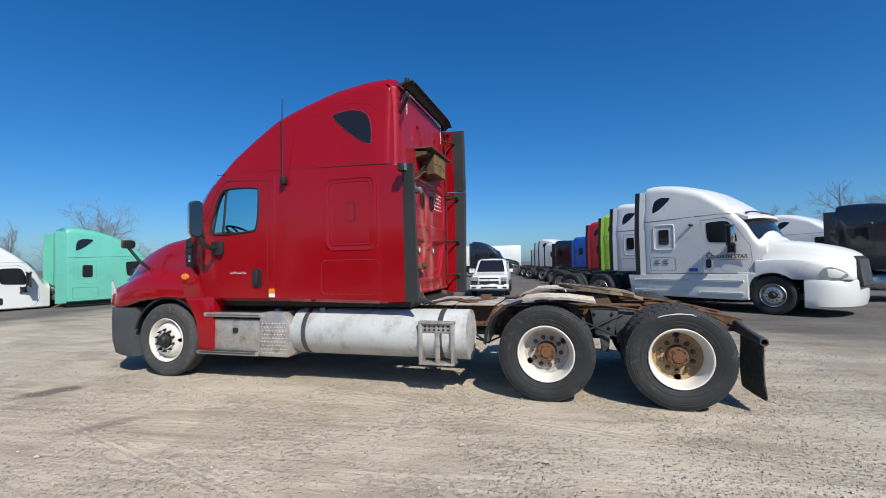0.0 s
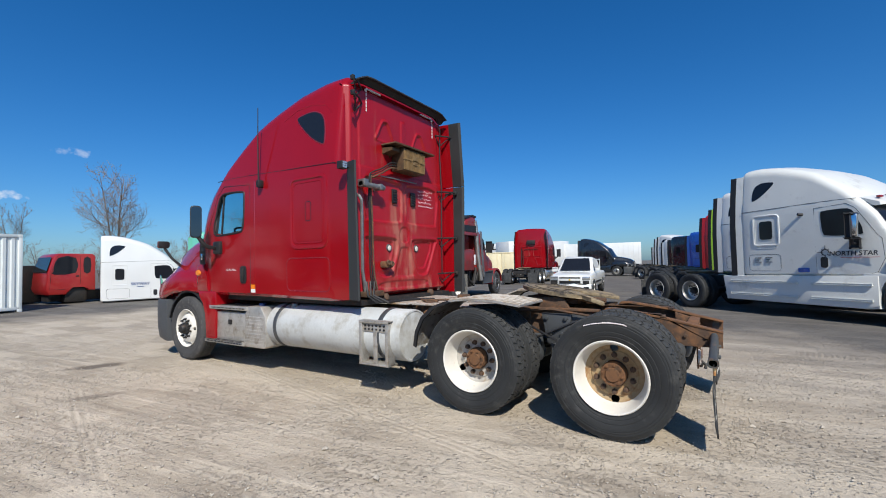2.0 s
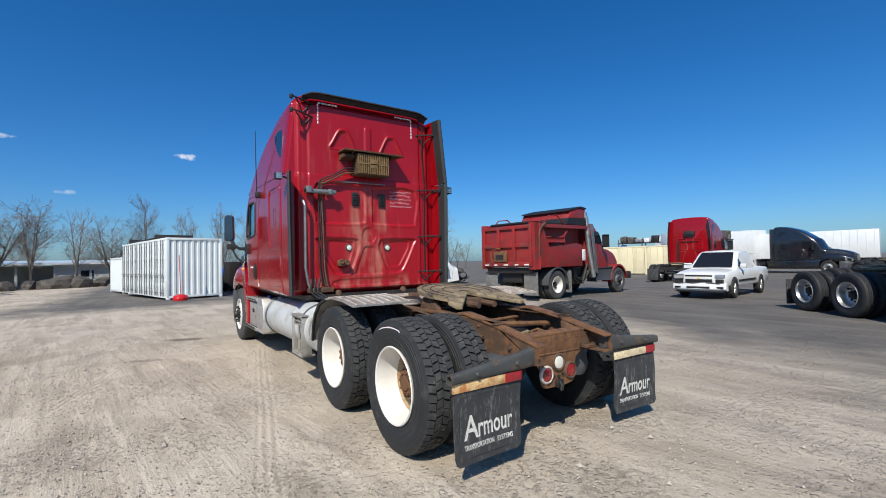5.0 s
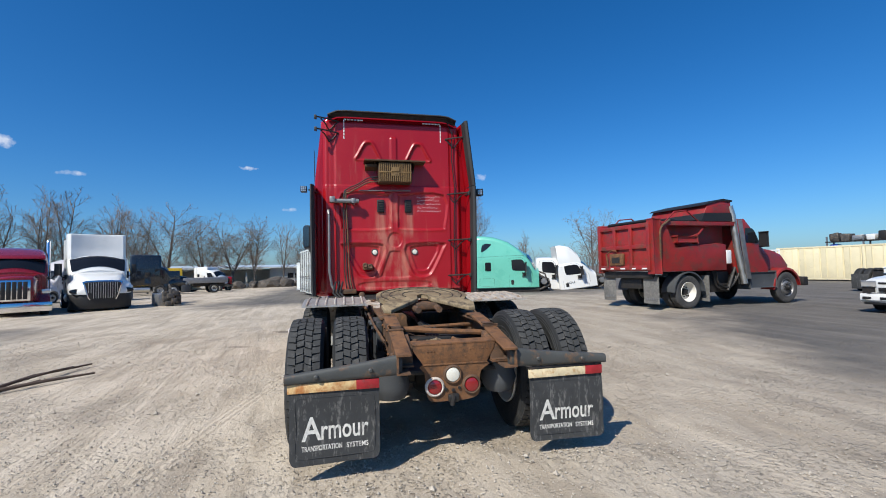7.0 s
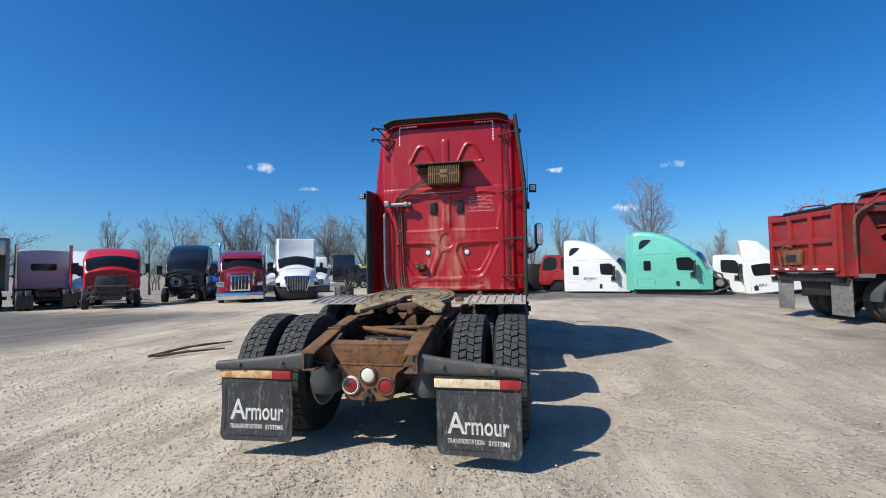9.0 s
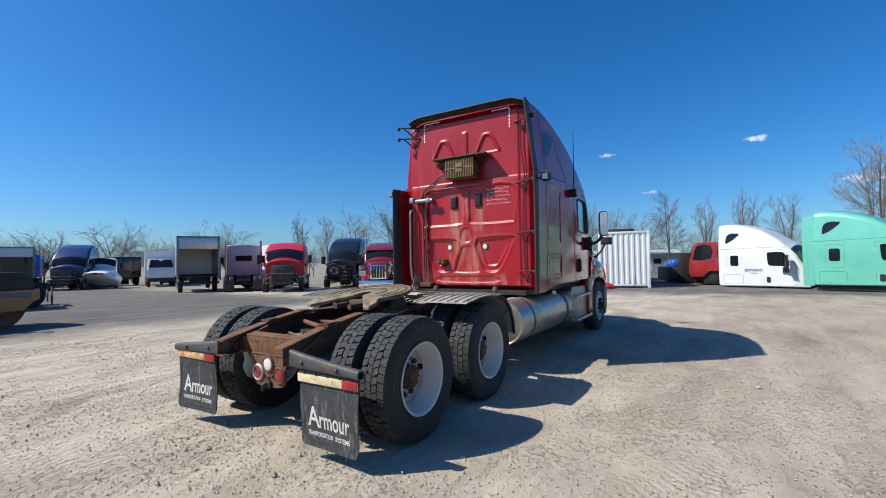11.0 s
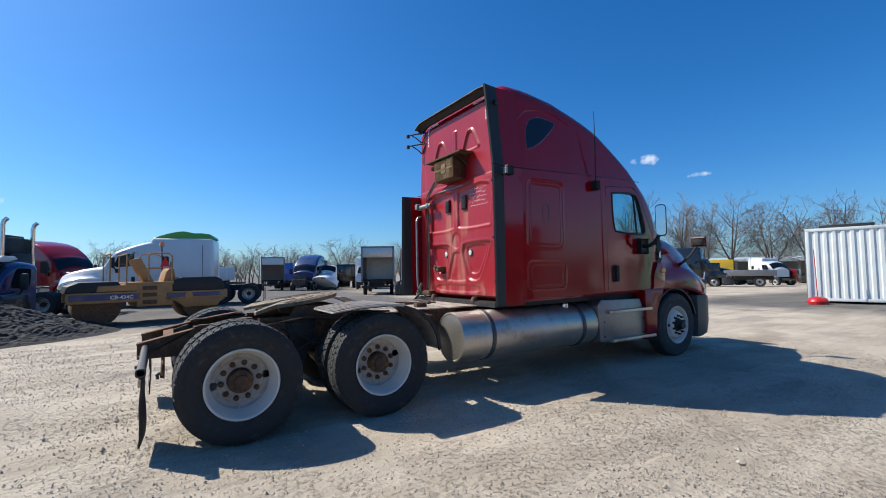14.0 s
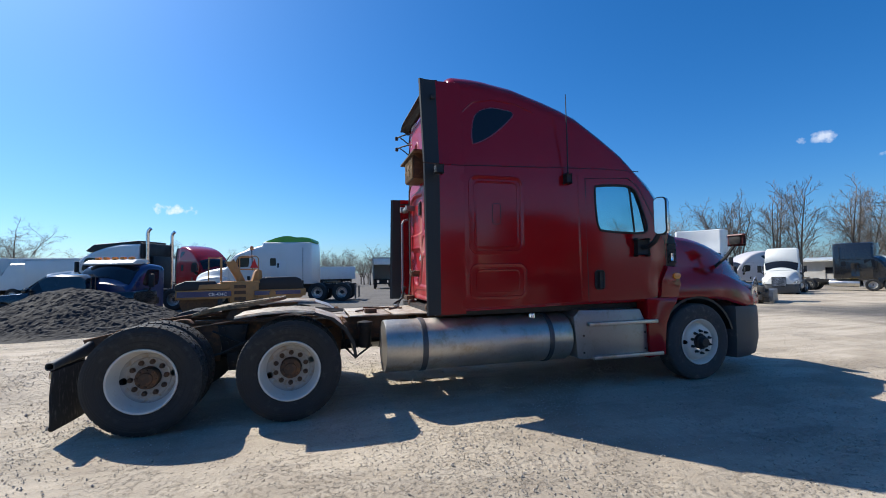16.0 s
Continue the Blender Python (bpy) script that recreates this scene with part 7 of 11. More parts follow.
def bumper_mesh(bm):
    plan = [(7.16, 1.19), (7.4, 1.19), (7.62, 1.13), (7.8, 1.0), (7.95, 0.78), (8.05, 0.45), (8.09, 0.0)]
    line = plan + [(x, -y) for x, y in plan[-2::-1]]
    rows = []
    for z, k in ((0.23, -0.16), (0.27, -0.06), (0.45, -0.01), (0.75, 0.0), (0.90, -0.01), (0.935, -0.05)):
        ring = [(max(7.16, x + k), y * (1 + k * 0.12), z) for x, y in line]
        ring += [(max(7.1, x - 0.16), y * 0.86, z) for x, y in line[::-1]]
        rows.append(ring)
    return loft(bm, rows)


FAR_HOOD = [(6.12, 0.98, 1.97, 1.20, 1.43), (6.6, 0.93, 1.92, 1.22, 1.47), (7.1, 0.86, 1.84, 1.22, 1.44), (7.5, 0.78, 1.74, 1.17, 1.36), (7.75, 0.70, 1.65, 1.07, 1.28), (7.92, 0.62, 1.55, 0.93, 1.20), (8.0, 0.56, 1.42, 0.82, 1.12)]


def swept_hood(bm):
    """A sloping hood with full fenders and an upright nose."""
    rows = []
    for x, wt, zt, wf, zf in FAR_HOOD:
        half = [(0, 0.93), (wf - 0.03, 0.93), (wf, 0.97), (wf + 0.005, zf - 0.12), (wf - 0.03, zf - 0.03), (wf - 0.10, zf + 0.01), (wt + 0.10, zf + (zt - zf) * 0.35), (wt + 0.03, zf + (zt - zf) * 0.75), (wt - 0.06, zt - 0.02), (wt - 0.22, zt + 0.01), (0, zt + 0.03)]
        rows.append([(x, y, z) for y, z in half] + [(x, -y, z) for y, z in half[-2:0:-1]])
    loft(bm, rows)
    arch = bmesh.new()
    lathe(arch, [(0.63, -2), (0.63, 2)], "y", (6.49, 0, 0.47), 40)
    bay = bmesh.new()
    box(bay, 6.0, 7.75, -0.98, 0.98, 0.5, 1.25)
    return cut(bm, [arch, bay])


def square_hood(bm):
    """A long upright hood with separate fenders."""
    rows = []
    for x, w, zt in ((6.1, 0.95, 1.98), (6.8, 0.85, 1.93), (7.6, 0.72, 1.86), (7.95, 0.62, 1.80), (8.0, 0.58, 1.76)):
        half = [(0, 0.8), (w * 0.95, 0.8), (w, 1.0), (w, zt - 0.12), (w - 0.08, zt), (0, zt + 0.04)]
        ring = [(x, y, z) for y, z in half] + [(x, -y, z) for y, z in half[-2:0:-1]]
        rows.append(ring)
    loft(bm, rows)
    for s in (1, -1):
        arc = [(AXLE + 0.66 * math.cos(radians(a)), 0.45 + 0.66 * math.sin(radians(a))) for a in range(-8, 189, 14)]
        inn = [(AXLE + 0.60 * math.cos(radians(a)), 0.45 + 0.60 * math.sin(radians(a))) for a in range(188, -9, -14)]
        prism(bm, arc + inn, s * 0.70, s * 1.2, "xz", 0.01)
    return bm


def skirt_mesh(bm, s):
    prism(bm, [(2.55, 0.36), (5.75, 0.34), (5.95, 0.42), (5.95, 1.06), (2.45, 1.0)], s * 1.10, s * 1.225, "xz", 0.02)
    return bm


def skirt_rib_mesh(bm, s, x0, x1, z):
    return box(bm, x0, x1, s * 1.22, s * 1.245, z - 0.02, z + 0.02, 0.01)


def mirror_mesh(bm, s):
    box(bm, 5.63, 5.73, s * 1.42, s * 1.63, 1.88, 2.38, 0.04)
    tube(bm, [(5.66, s * 1.49, 1.93), (5.60, s * 1.36, 1.76), (5.60, s * 1.2, 1.75)], 0.03, 6)
    box(bm, 5.5, 5.68, s * 1.17, s * 1.26, 1.66, 1.85, 0.025)
    return bm


def tractor(m, body, label, group="", roof="high", chassis=True, nose="swept", skirts=False, extender=BLACK_PLASTIC, rims=ALU, windows=True, mirrors=True, bumper=GREY_PLASTIC, category="truck", rear=True, tall_fairing=None, wheels_front=True, visor=False, boxy=False, tall_sleeper=None):
    """A parked road tractor or, without its chassis, a cab that stands on the ground."""
    t = thing("semi_truck" if chassis else "truck_cab", m, label, category, group)
    table = {"high": ROOF, "mid": ROOF_MID, "day": ROOF_DAY}[roof]
    back_x = 4.62 if roof == "day" else 3.02
    placed("cab", cached("cab_" + roof, lambda b: cab_shell(table, back_x)), body, t)
    placed("windshield", cached("windshield_" + roof, lambda b: windshield(b, table, 5.74, 6.18, 17)), TINT, t)
    for s in (1, -1):
        k = str(s)
        if windows:
            placed("door_window", cached("door_window" + k, windows_side, smooth_poly(DOOR_WINDOW, 2), s), TINT, t)
        placed("door_gap", cached("door_gap" + k, lambda b: side_bead(b, GAP, s, 0.006, sink=0.6, seg=5)), BLACK_PLASTIC, t)
        placed("door_handle", cached("handle" + k, lambda b: side_plate(b, rounded(4.90, 5.045, 1.225, 1.475, 0.05), s, 0.012)), BLACK_PLASTIC, t)
        if roof != "day":
            placed("sleeper_window", cached("sleeper_window" + k, windows_side, SLEEPER_WINDOW, s, 0.01), TINT, t)
            placed("panel_bead", cached("panel_bead" + k, lambda b: side_bead(b, rounded(3.40, 3.96, 1.72, 2.58, 0.09), s, 0.018, sink=0.5)), body, t)
            placed("lower_panel", cached("lower_panel" + k, lambda b: side_bead(b, rounded(3.22, 4.02, 1.14, 1.56, 0.08), s, 0.006, sink=0.4, seg=5)), BLACK_PLASTIC, t)
        if roof == "high":
            placed("quarter_window", cached("quarter" + k, windows_side, QUARTER, s), TINT, t)
            placed("roof_seam", cached("seam" + k, lambda b: side_bead(b, [(3.05, 2.705), (3.6, 2.72), (4.2, 2.735), (4.72, 2.75), (5.2, 2.76), (5.62, 2.75)], s, 0.006, False, 0.5, seg=5)), BLACK_PLASTIC, t)
        if extender:
            def ext(b):
                top = {"high": 3.7, "mid": 3.0, "day": 2.5}[roof]
                rows = []
                for z in np.linspace(1.0, top, 5):
                    yo = side_at(z) + 0.004
                    rows.append([(back_x + x0, s * (yo + y0), z), (back_x + x1, s * (yo + y1), z), (back_x + x1, s * (yo + y1 - 0.03), z), (back_x + x0, s * (yo + y0 - 0.03), z)])
                return loft(b, rows)
            x0, x1, y0, y1 = 0.03, -0.16, -0.012, 0.0
            placed("side_extender", cached("extender_" + roof + k, ext), body, t)
            x0, x1, y0, y1 = -0.15, -0.30, 0.006, 0.02
            placed("extender_rubber", cached("extender_rubber_" + roof + k, ext), extender, t)
        if mirrors:
            placed("door_mirror", cached("mirror" + k, mirror_mesh, s), BLACK_PLASTIC, t)
        if skirts:
            placed("side_skirt", cached("skirt" + k, skirt_mesh, s), body, t)
            for i, (x0, x1, z) in enumerate(((2.7, 4.4, 0.52), (2.7, 4.4, 0.86), (4.7, 5.85, 0.52), (4.7, 5.85, 0.86))):
                placed("skirt_rib", cached("skirt_rib%d" % i + k, skirt_rib_mesh, s, x0, x1, z), body, t)
        if nose == "swept":
            def skirt(b):
                f = [(5.70, 0.33), (5.96, 0.36), (5.93, 0.55), (5.95, 0.75), (6.02, 0.92), (6.12, 1.03), (6.22, 1.10), (5.68, 1.10)]
                return prism(b, f, s * 0.80, s * 1.205, "xz", 0.02)
            placed("fender_skirt", cached("fender_skirt" + k, skirt), body, t)

            def lamp(b):
                poly = smooth_poly([(7.50, 1.02), (7.52, 1.18), (7.66, 1.24), (7.82, 1.18), (7.93, 1.08), (7.92, 0.99), (7.7, 0.97)], 3)
                wide = [(r[0], r[3]) for r in FAR_HOOD]
                return loft(b, [[(x, s * (lerp_table(wide, x) - 0.03 + off), z) for x, z in poly] for off in (0.0, 0.045)])
            placed("headlight", cached("headlight" + k, lamp), LAMP_GLASS, t)
    if nose == "swept":
        placed("hood", cached("hood_swept", swept_hood), body, t)
        placed("bumper", cached("bumper", bumper_mesh), bumper, t)

        def grille(b):
            prism(b, [(7.90, 1.51), (8.0, 1.49), (8.05, 1.4), (8.12, 0.74), (7.95, 0.74)], -0.47, 0.47, "xz", 0.03)
            return b
        placed("grille", cached("grille_swept", grille), GREASE, t)

        def bars(b):
            for i in range(13):
                y = -0.42 + 0.07 * i
                tube(b, [(8.045, y, 1.42), (8.122, y, 0.78)], 0.014, 4)
            return b
        placed("grille_screen", cached("grille_bars", bars), ALU, t)
    elif nose == "square":
        placed("hood", cached("hood_square", square_hood), body, t)
        placed("bumper", cached("bumper_square", lambda b: box(b, 8.0, 8.12, -1.2, 1.2, 0.35, 0.75, 0.03)), CHROME, t)
        placed("grille", cached("grille_square", lambda b: box(b, 7.99, 8.06, -0.5, 0.5, 0.82, 1.72, 0.03)), CHROME, t)

        def bars(b):
            for i in range(5):
                box(b, 8.055, 8.075, -0.42 + 0.17 * i, -0.28 + 0.17 * i, 0.9, 1.64, 0.01)
            return b
        placed("grille_screen", cached("grille_square_bars", bars), GREASE, t)
        for s in (1, -1):
            placed("headlight", cached("headlight_square" + str(s), lambda b: box(b, 7.75, 7.95, s * 0.85, s * 1.15, 1.1, 1.3, 0.04)), LAMP_GLASS, t)
    elif nose == "shield":
        placed("hood", cached("hood_swept", swept_hood), body, t)
        placed("bumper", cached("bumper", bumper_mesh), bumper, t)

        def shield(b, grow=0.0):
            poly = smooth_poly([(-0.58 - grow, 1.50 + grow), (0.58 + grow, 1.50 + grow), (0.66 + grow, 1.36), (0.50 + grow, 0.78), (0.40, 0.70 - grow), (-0.40, 0.70 - grow), (-0.50 - grow, 0.78), (-0.66 - grow, 1.36)], 2)
            return prism(b, poly, 7.86, 8.10 - grow, "yz", 0.02)
        placed("grille_rim", cached("shield_rim", shield, 0.06), CHROME, t)
        placed("grille", cached("shield", shield, 0.0), GREASE, t)
        for i in range(13):
            y = -0.54 + 0.09 * i
            low = 0.74 if abs(y) < 0.45 else 1.0
            placed("grille_bar", cached("shield_bar%d" % i, lambda b: tube(b, [(8.105, y, 1.47), (8.105, y, low)], 0.013, 4)), ALU, t)
        for s in (1, -1):
            placed("headlight", cached("pod%d" % s, lambda b: prism(b, smooth_poly([(0.74 * s, 1.12), (0.92 * s, 1.20), (1.16 * s, 1.16), (1.20 * s, 1.04), (0.98 * s, 0.98), (0.78 * s, 1.0)], 3), 7.55, 7.90, "yz", 0.02)), TINT, t)
    elif nose == "bare":
        def bare(b):
            box(b, 6.2, 7.5, -0.42, 0.42, 0.6, 1.5, 0.05)
            box(b, 7.5, 7.62, -0.6, 0.6, 0.7, 1.75, 0.02)
            box(b, 6.2, 7.9, 0.36, 0.44, 0.6, 0.85)
            box(b, 6.2, 7.9, -0.44, -0.36, 0.6, 0.85)
            for z in (0.75, 1.0, 1.25):
                tube(b, [(7.6, -0.9, z - 0.1), (7.8, -0.75, z), (7.85, 0.0, z), (7.8, 0.75, z), (7.6, 0.9, z - 0.1)], 0.035, 7)
            tube(b, [(6.4, 0.7, 0.6), (6.6, 0.6, 1.4), (7.4, 0.5, 1.6)], 0.05, 7)
            tube(b, [(6.4, -0.7, 0.6), (6.7, -0.65, 1.3), (7.4, -0.55, 1.5)], 0.05, 7)
            return b
        placed("engine", cached("engine_bare", bare), SCRAP, t, None, "bare engine and radiator frame")
    if visor:
        placed("visor", cached("visor", lambda b: prism(b, [(5.50, 2.90), (5.98, 2.74), (6.02, 2.68), (5.98, 2.66), (5.55, 2.78)], -1.1, 1.1, "xz", 0.02)), body, t)
    if tall_sleeper:
        x0, x1, top = tall_sleeper

        def sleeper(b):
            rows = []
            for z, inset in ((1.0, 0.03), (1.05, 0.0), (1.9, 0.0), (top - 0.16, 0.03), (top - 0.05, 0.07), (top, 0.16)):
                rows.append([(x, y, z) for x, y in rounded(x0 + inset * 0.6, x1 - inset, -1.23 + inset, 1.23 - inset, 0.16)])
            return loft(b, rows)
        placed("sleeper", cached("sleeper_%.2f_%.2f_%.2f" % tall_sleeper, sleeper), body, t)
        for s in (1, -1):
            placed("sleeper_door", cached("sleeper_door_%.2f%d" % (x0, s), lambda b: box(b, x1 - 1.35, x1 - 0.85, s * 1.225, s * 1.245, 1.2, 2.25, 0.01)), body, t)
            placed("sleeper_pane", cached("sleeper_pane_%.2f%d" % (x0, s), lambda b: box(b, x1 - 1.0, x1 - 0.9, s * 1.24, s * 1.252, 1.9, 2.15, 0.01)), TINT, t)
            placed("sleeper_step", cached("sleeper_seam_%.2f%d" % (x0, s), lambda b: box(b, x0 + 0.45, x0 + 0.47, s * 1.225, s * 1.24, 1.05, top - 0.3)), BLACK_PLASTIC, t)
    if tall_fairing:
        def fairing(b):
            rows = []
            for x, zt in ((4.7, 3.85), (4.9, 3.87), (5.3, 3.7), (5.65, 3.2), (5.75, 2.85)):
                half = [(0, 2.5), (1.12, 2.5), (1.14, 2.7), (1.1, zt - 0.12), (1.0, zt), (0, zt + 0.03)]
                rows.append([(x, y, z) for y, z in half] + [(x, -y, z) for y, z in half[-2:0:-1]])
            return loft(b, rows)

        def box_fairing(b):
            # full-width box whose front face is hollowed between two upright cheeks
            sec = [(1.20, 5.16), (1.19, 5.42), (1.14, 5.56), (1.05, 5.62), (0.85, 5.58), (0.5, 5.53), (0.0, 5.50)]
            rows = []
            for z, lean in ((2.45, 0.10), (2.70, 0.16), (2.95, 0.05), (3.3, 0.0), (3.75, 0.0), (3.88, -0.03), (3.91, -0.10)):
                half = [(y, x + lean * (1.0 - 0.4 * y)) for y, x in sec]
                rows.append([(4.35, 1.2, z)] + [(x, y, z) for y, x in half] + [(x, -y, z) for y, x in half[-2::-1]] + [(4.35, -1.2, z)])
            return loft(b, rows)
        if boxy:
            placed("roof_fairing", cached("box_fairing", box_fairing), tall_fairing, t)
            for s in (1, -1):
                placed("side_wall", cached("box_cheek%d" % s, lambda b: box(b, 4.3, 4.75, s * 1.14, s * 1.24, 0.95, 3.6, 0.03)), tall_fairing, t)
        else:
            placed("roof_fairing", cached("tall_fairing", fairing), tall_fairing, t)
    if chassis:
        for s in (1, -1):
            placed("frame_rail", cached("far_rail" + str(s), lambda b: rail(b, -0.6, 7.6, s * 0.43, 0.68, 0.95, s)), GREASE, t)
            placed("fuel_tank", cached("far_tank" + str(s), lambda b: fuel_tank(b, 2.7, 4.6, s * 0.9, 0.64, 0.29)), ALU, t)
            placed("cab_step", cached("far_step" + str(s), lambda b: box(b, 4.8, 5.7, s * 0.75, s * 1.15, 0.38, 0.9, 0.02)), ALU_PLATE, t)
            if wheels_front:
                wheel_at(t, 6.49, s * 1.05, 0.505, s, "far_steer", rims, RUBBER)
            if rear:
                for x in (0.0, 1.32):
                    wheel_at(t, x, s * 1.08, 0.51, s, "far", rims, RUBBER, GREASE)
                    wheel_at(t, x, s * 0.74, 0.51, -s, "inner", rims, RUBBER)
                placed("mud_flap", cached("far_flap" + str(s), lambda b: box(b, -0.72, -0.70, s * 0.56, s * 1.16, 0.12, 0.78, 0.005)), FLAP, t)
        placed("fifth_wheel", cached("far_fifth", lambda b: lathe(b, [(0.0, 1.0), (0.4, 1.0), (0.46, 1.06), (0.46, 1.10), (0, 1.11)], "z", (0.7, 0, 0), 24)), FIFTH, t)

        def guts(b):
            box(b, 2.0, 6.4, -0.35, 0.35, 0.5, 0.95, 0.03)
            for x in (0.0, 1.32):
                tube(b, [(x, -0.9, 0.51), (x, 0.9, 0.51)], 0.08, 10)
            box(b, -0.62, -0.55, -0.43, 0.43, 0.68, 0.9)
            return b
        placed("drivetrain", cached("far_guts", guts), GREASE, t)
    return t


def back_gear(t, mat=GREASE):
    """Fittings on the back wall of a sleeper."""
    def gear(b):
        box(b, 2.86, 3.01, -0.3, 0.3, 2.75, 3.05, 0.02)
        tube(b, [(2.95, 0.7, 2.5), (2.95, 0.72, 1.2), (2.8, 0.6, 1.05)], 0.03, 6)
        tube(b, [(2.95, 0.6, 2.4), (2.93, 0.6, 1.3)], 0.025, 6)
        tube(b, [(2.97, -0.5, 2.4), (2.97, 0.5, 2.4)], 0.02, 6)
        return b
    placed("back_gear", cached("back_gear", gear), mat, t)

    def ribs(b):
        for s in (1, -1):
            for line in ([(0.72, 1.77), (0.25, 1.77), (0.45, 1.2), (0.75, 1.3)], [(0.7, 2.58), (0.2, 2.55), (0.15, 1.9), (0.7, 1.88)]):
                p = [Vector((3.012, s * y, z)) for y, z in line]
                tube(b, p + p[:2], 0.025, 5, False)
        return b
    placed("stamped_ribs", cached("far_ribs", ribs), RED_BACK, t)


def corrugated(bm, length, height, pitch=0.28, depth=0.036):
    """A corrugated sheet in the xz plane, from x = 0 to length."""
    n = int(round(length / pitch))
    p = length / n
    line = []
    for i in range(n):
        x = i * p
        line += [(x, 0), (x + p * 0.30, 0), (x + p * 0.45, depth), (x + p * 0.80, depth), (x + p * 0.95, 0)]
    line.append((length, 0))
    lo = [bm.verts.new((x, y, 0)) for x, y in line]
    hi = [bm.verts.new((x, y, height)) for x, y in line]
    for i in range(len(line) - 1):
        bm.faces.new((lo[i], lo[i + 1], hi[i + 1], hi[i]))
    return bm


def container(m, length, width, height, mat, label, doors=(), group="", unit=2.44):
    """A box container; x along its length, doors listed as (side, offset, width)."""
    t = thing("shipping_container", m, label, "container", group)
    for name, x, turn, span in (("side_wall", 0, 0, length), ("side_wall", length, 180, length)):
        bm = bmesh.new()
        corrugated(bm, span - 0.1, height - 0.3)
        w = part(name, bm, mat, t, smooth=0)
        w.matrix_basis = pose(0.05 if turn == 0 else length - 0.05, 0.02 if turn == 0 else width - 0.02, 0.2, 0, 0, turn)
    for x, turn in ((0, -90), (length, 90)):
        bm = bmesh.new()
        corrugated(bm, width - 0.1, height - 0.3)
        w = part("end_wall", bm, mat, t, smooth=0)
        w.matrix_basis = pose(0.02 if turn < 0 else length - 0.02, width - 0.05 if turn < 0 else 0.05, 0.2, 0, 0, turn)
    bm = bmesh.new()
    box(bm, 0.01, length - 0.01, 0.01, width - 0.01, height - 0.06, height - 0.03)
    part("roof", bm, mat, t)
    bm = bmesh.new()
    box(bm, 0.01, length - 0.01, 0.01, width - 0.01, 0.12, 0.2)
    part("floor", bm, SCRAP, t)
    for x in (0, length):
        for y in (0, width):
            sx, sy = (1 if x == 0 else -1), (1 if y == 0 else -1)
            bm = bmesh.new()
            box(bm, min(x, x + sx * 0.12), max(x, x + sx * 0.12), min(y, y + sy * 0.12), max(y, y + sy * 0.12), 0.0, height, 0.006)
            part("corner_post", bm, mat, t)
            for z in (0.0, height - 0.115):
                bm = bmesh.new()
                box(bm, min(x - sx * 0.004, x + sx * 0.17), max(x - sx * 0.004, x + sx * 0.17), min(y - sy * 0.004, y + sy * 0.16), max(y - sy * 0.004, y + sy * 0.16), z - 0.004, z + 0.12, 0.008)
                part("corner_casting", bm, mat, t)
    for y in (0, width):
        for z in (0.08, height - 0.12):
            bm = bmesh.new()
            box(bm, 0.1, length - 0.1, y - 0.0 if y == 0 else y - 0.06, y + 0.06 if y == 0 else y, z, z + 0.12, 0.004)
            part("side_beam", bm, mat, t)
    for x in (0, length):
        for z in (0.08, height - 0.12):
            bm = bmesh.new()
            box(bm, x if x == 0 else x - 0.06, x + 0.06 if x == 0 else x, 0.1, width - 0.1, z, z + 0.12, 0.004)
            part("end_beam", bm, mat, t)
    for side, off, span in doors:
        bm = bmesh.new()
        box(bm, off, off + span, -0.03, 0.02, 0.2, height - 0.14, 0.01)
        for z in (0.55, 1.15, 1.75, 2.3):
            if z < height - 0.4:
                box(bm, off + 0.12, off + span - 0.12, -0.045, -0.03, z, z + 0.3, 0.01)
        d = part("door", bm, mat, t, "flat container door leaf")
        bm = bmesh.new()
        for k in (0.3, 0.7):
            tube(bm, [(off + span * k, -0.075, 0.16), (off + span * k, -0.075, height - 0.1)], 0.022, 7)
            for z in (0.3, 1.1, 1.9, height - 0.35):
                box(bm, off + span * k - 0.05, off + span * k + 0.05, -0.09, -0.03, z, z + 0.06)
            box(bm, off + span * k, off + span * k + 0.35, -0.10, -0.07, 1.18, 1.22)
        part("lock_rod", bm, DULL_STEEL, d, "galvanised lock rods")
        if side == "end":
            for o in (d,):
                o.matrix_basis = pose(0, width, 0, 0, 0, -90)
    return t


def box_wheel(t, x, y, r, w, s, rim=ALU, name="wheel"):
    """A smaller wheel for cars and machines."""
    e = new("wheel")
    e.parent = t
    e.matrix_basis = pose(x, y, r, 0, 0, 0 if s > 0 else 180)
    placed("tyre", cached(f"tyre_{r}_{w}", lambda b: tyre_mesh(b, r, w, 36, ribs=4)), RUBBER, e)

    def disc(b):
        k = r * 0.62
        return lathe(b, [(k, w * 0.36), (k * 1.02, w * 0.42), (k * 0.94, w * 0.40), (k * 0.85, w * 0.25), (k * 0.4, w * 0.30), (k * 0.25, w * 0.38), (0, w * 0.39)], "y", (0, 0, 0), 28)
    placed("rim", cached(f"rim_{r}_{w}", disc), rim, e)

    def spokes(b):
        k = r * 0.62
        for i in range(6):
            a = 2 * math.pi * i / 6
            tube(b, [(k * 0.2 * math.cos(a), w * 0.36, k * 0.2 * math.sin(a)), (k * 0.88 * math.cos(a), w * 0.34, k * 0.88 * math.sin(a))], k * 0.11, 6)
        return b
    placed("spokes", cached(f"spokes_{r}_{w}", spokes), rim, e)
    return e

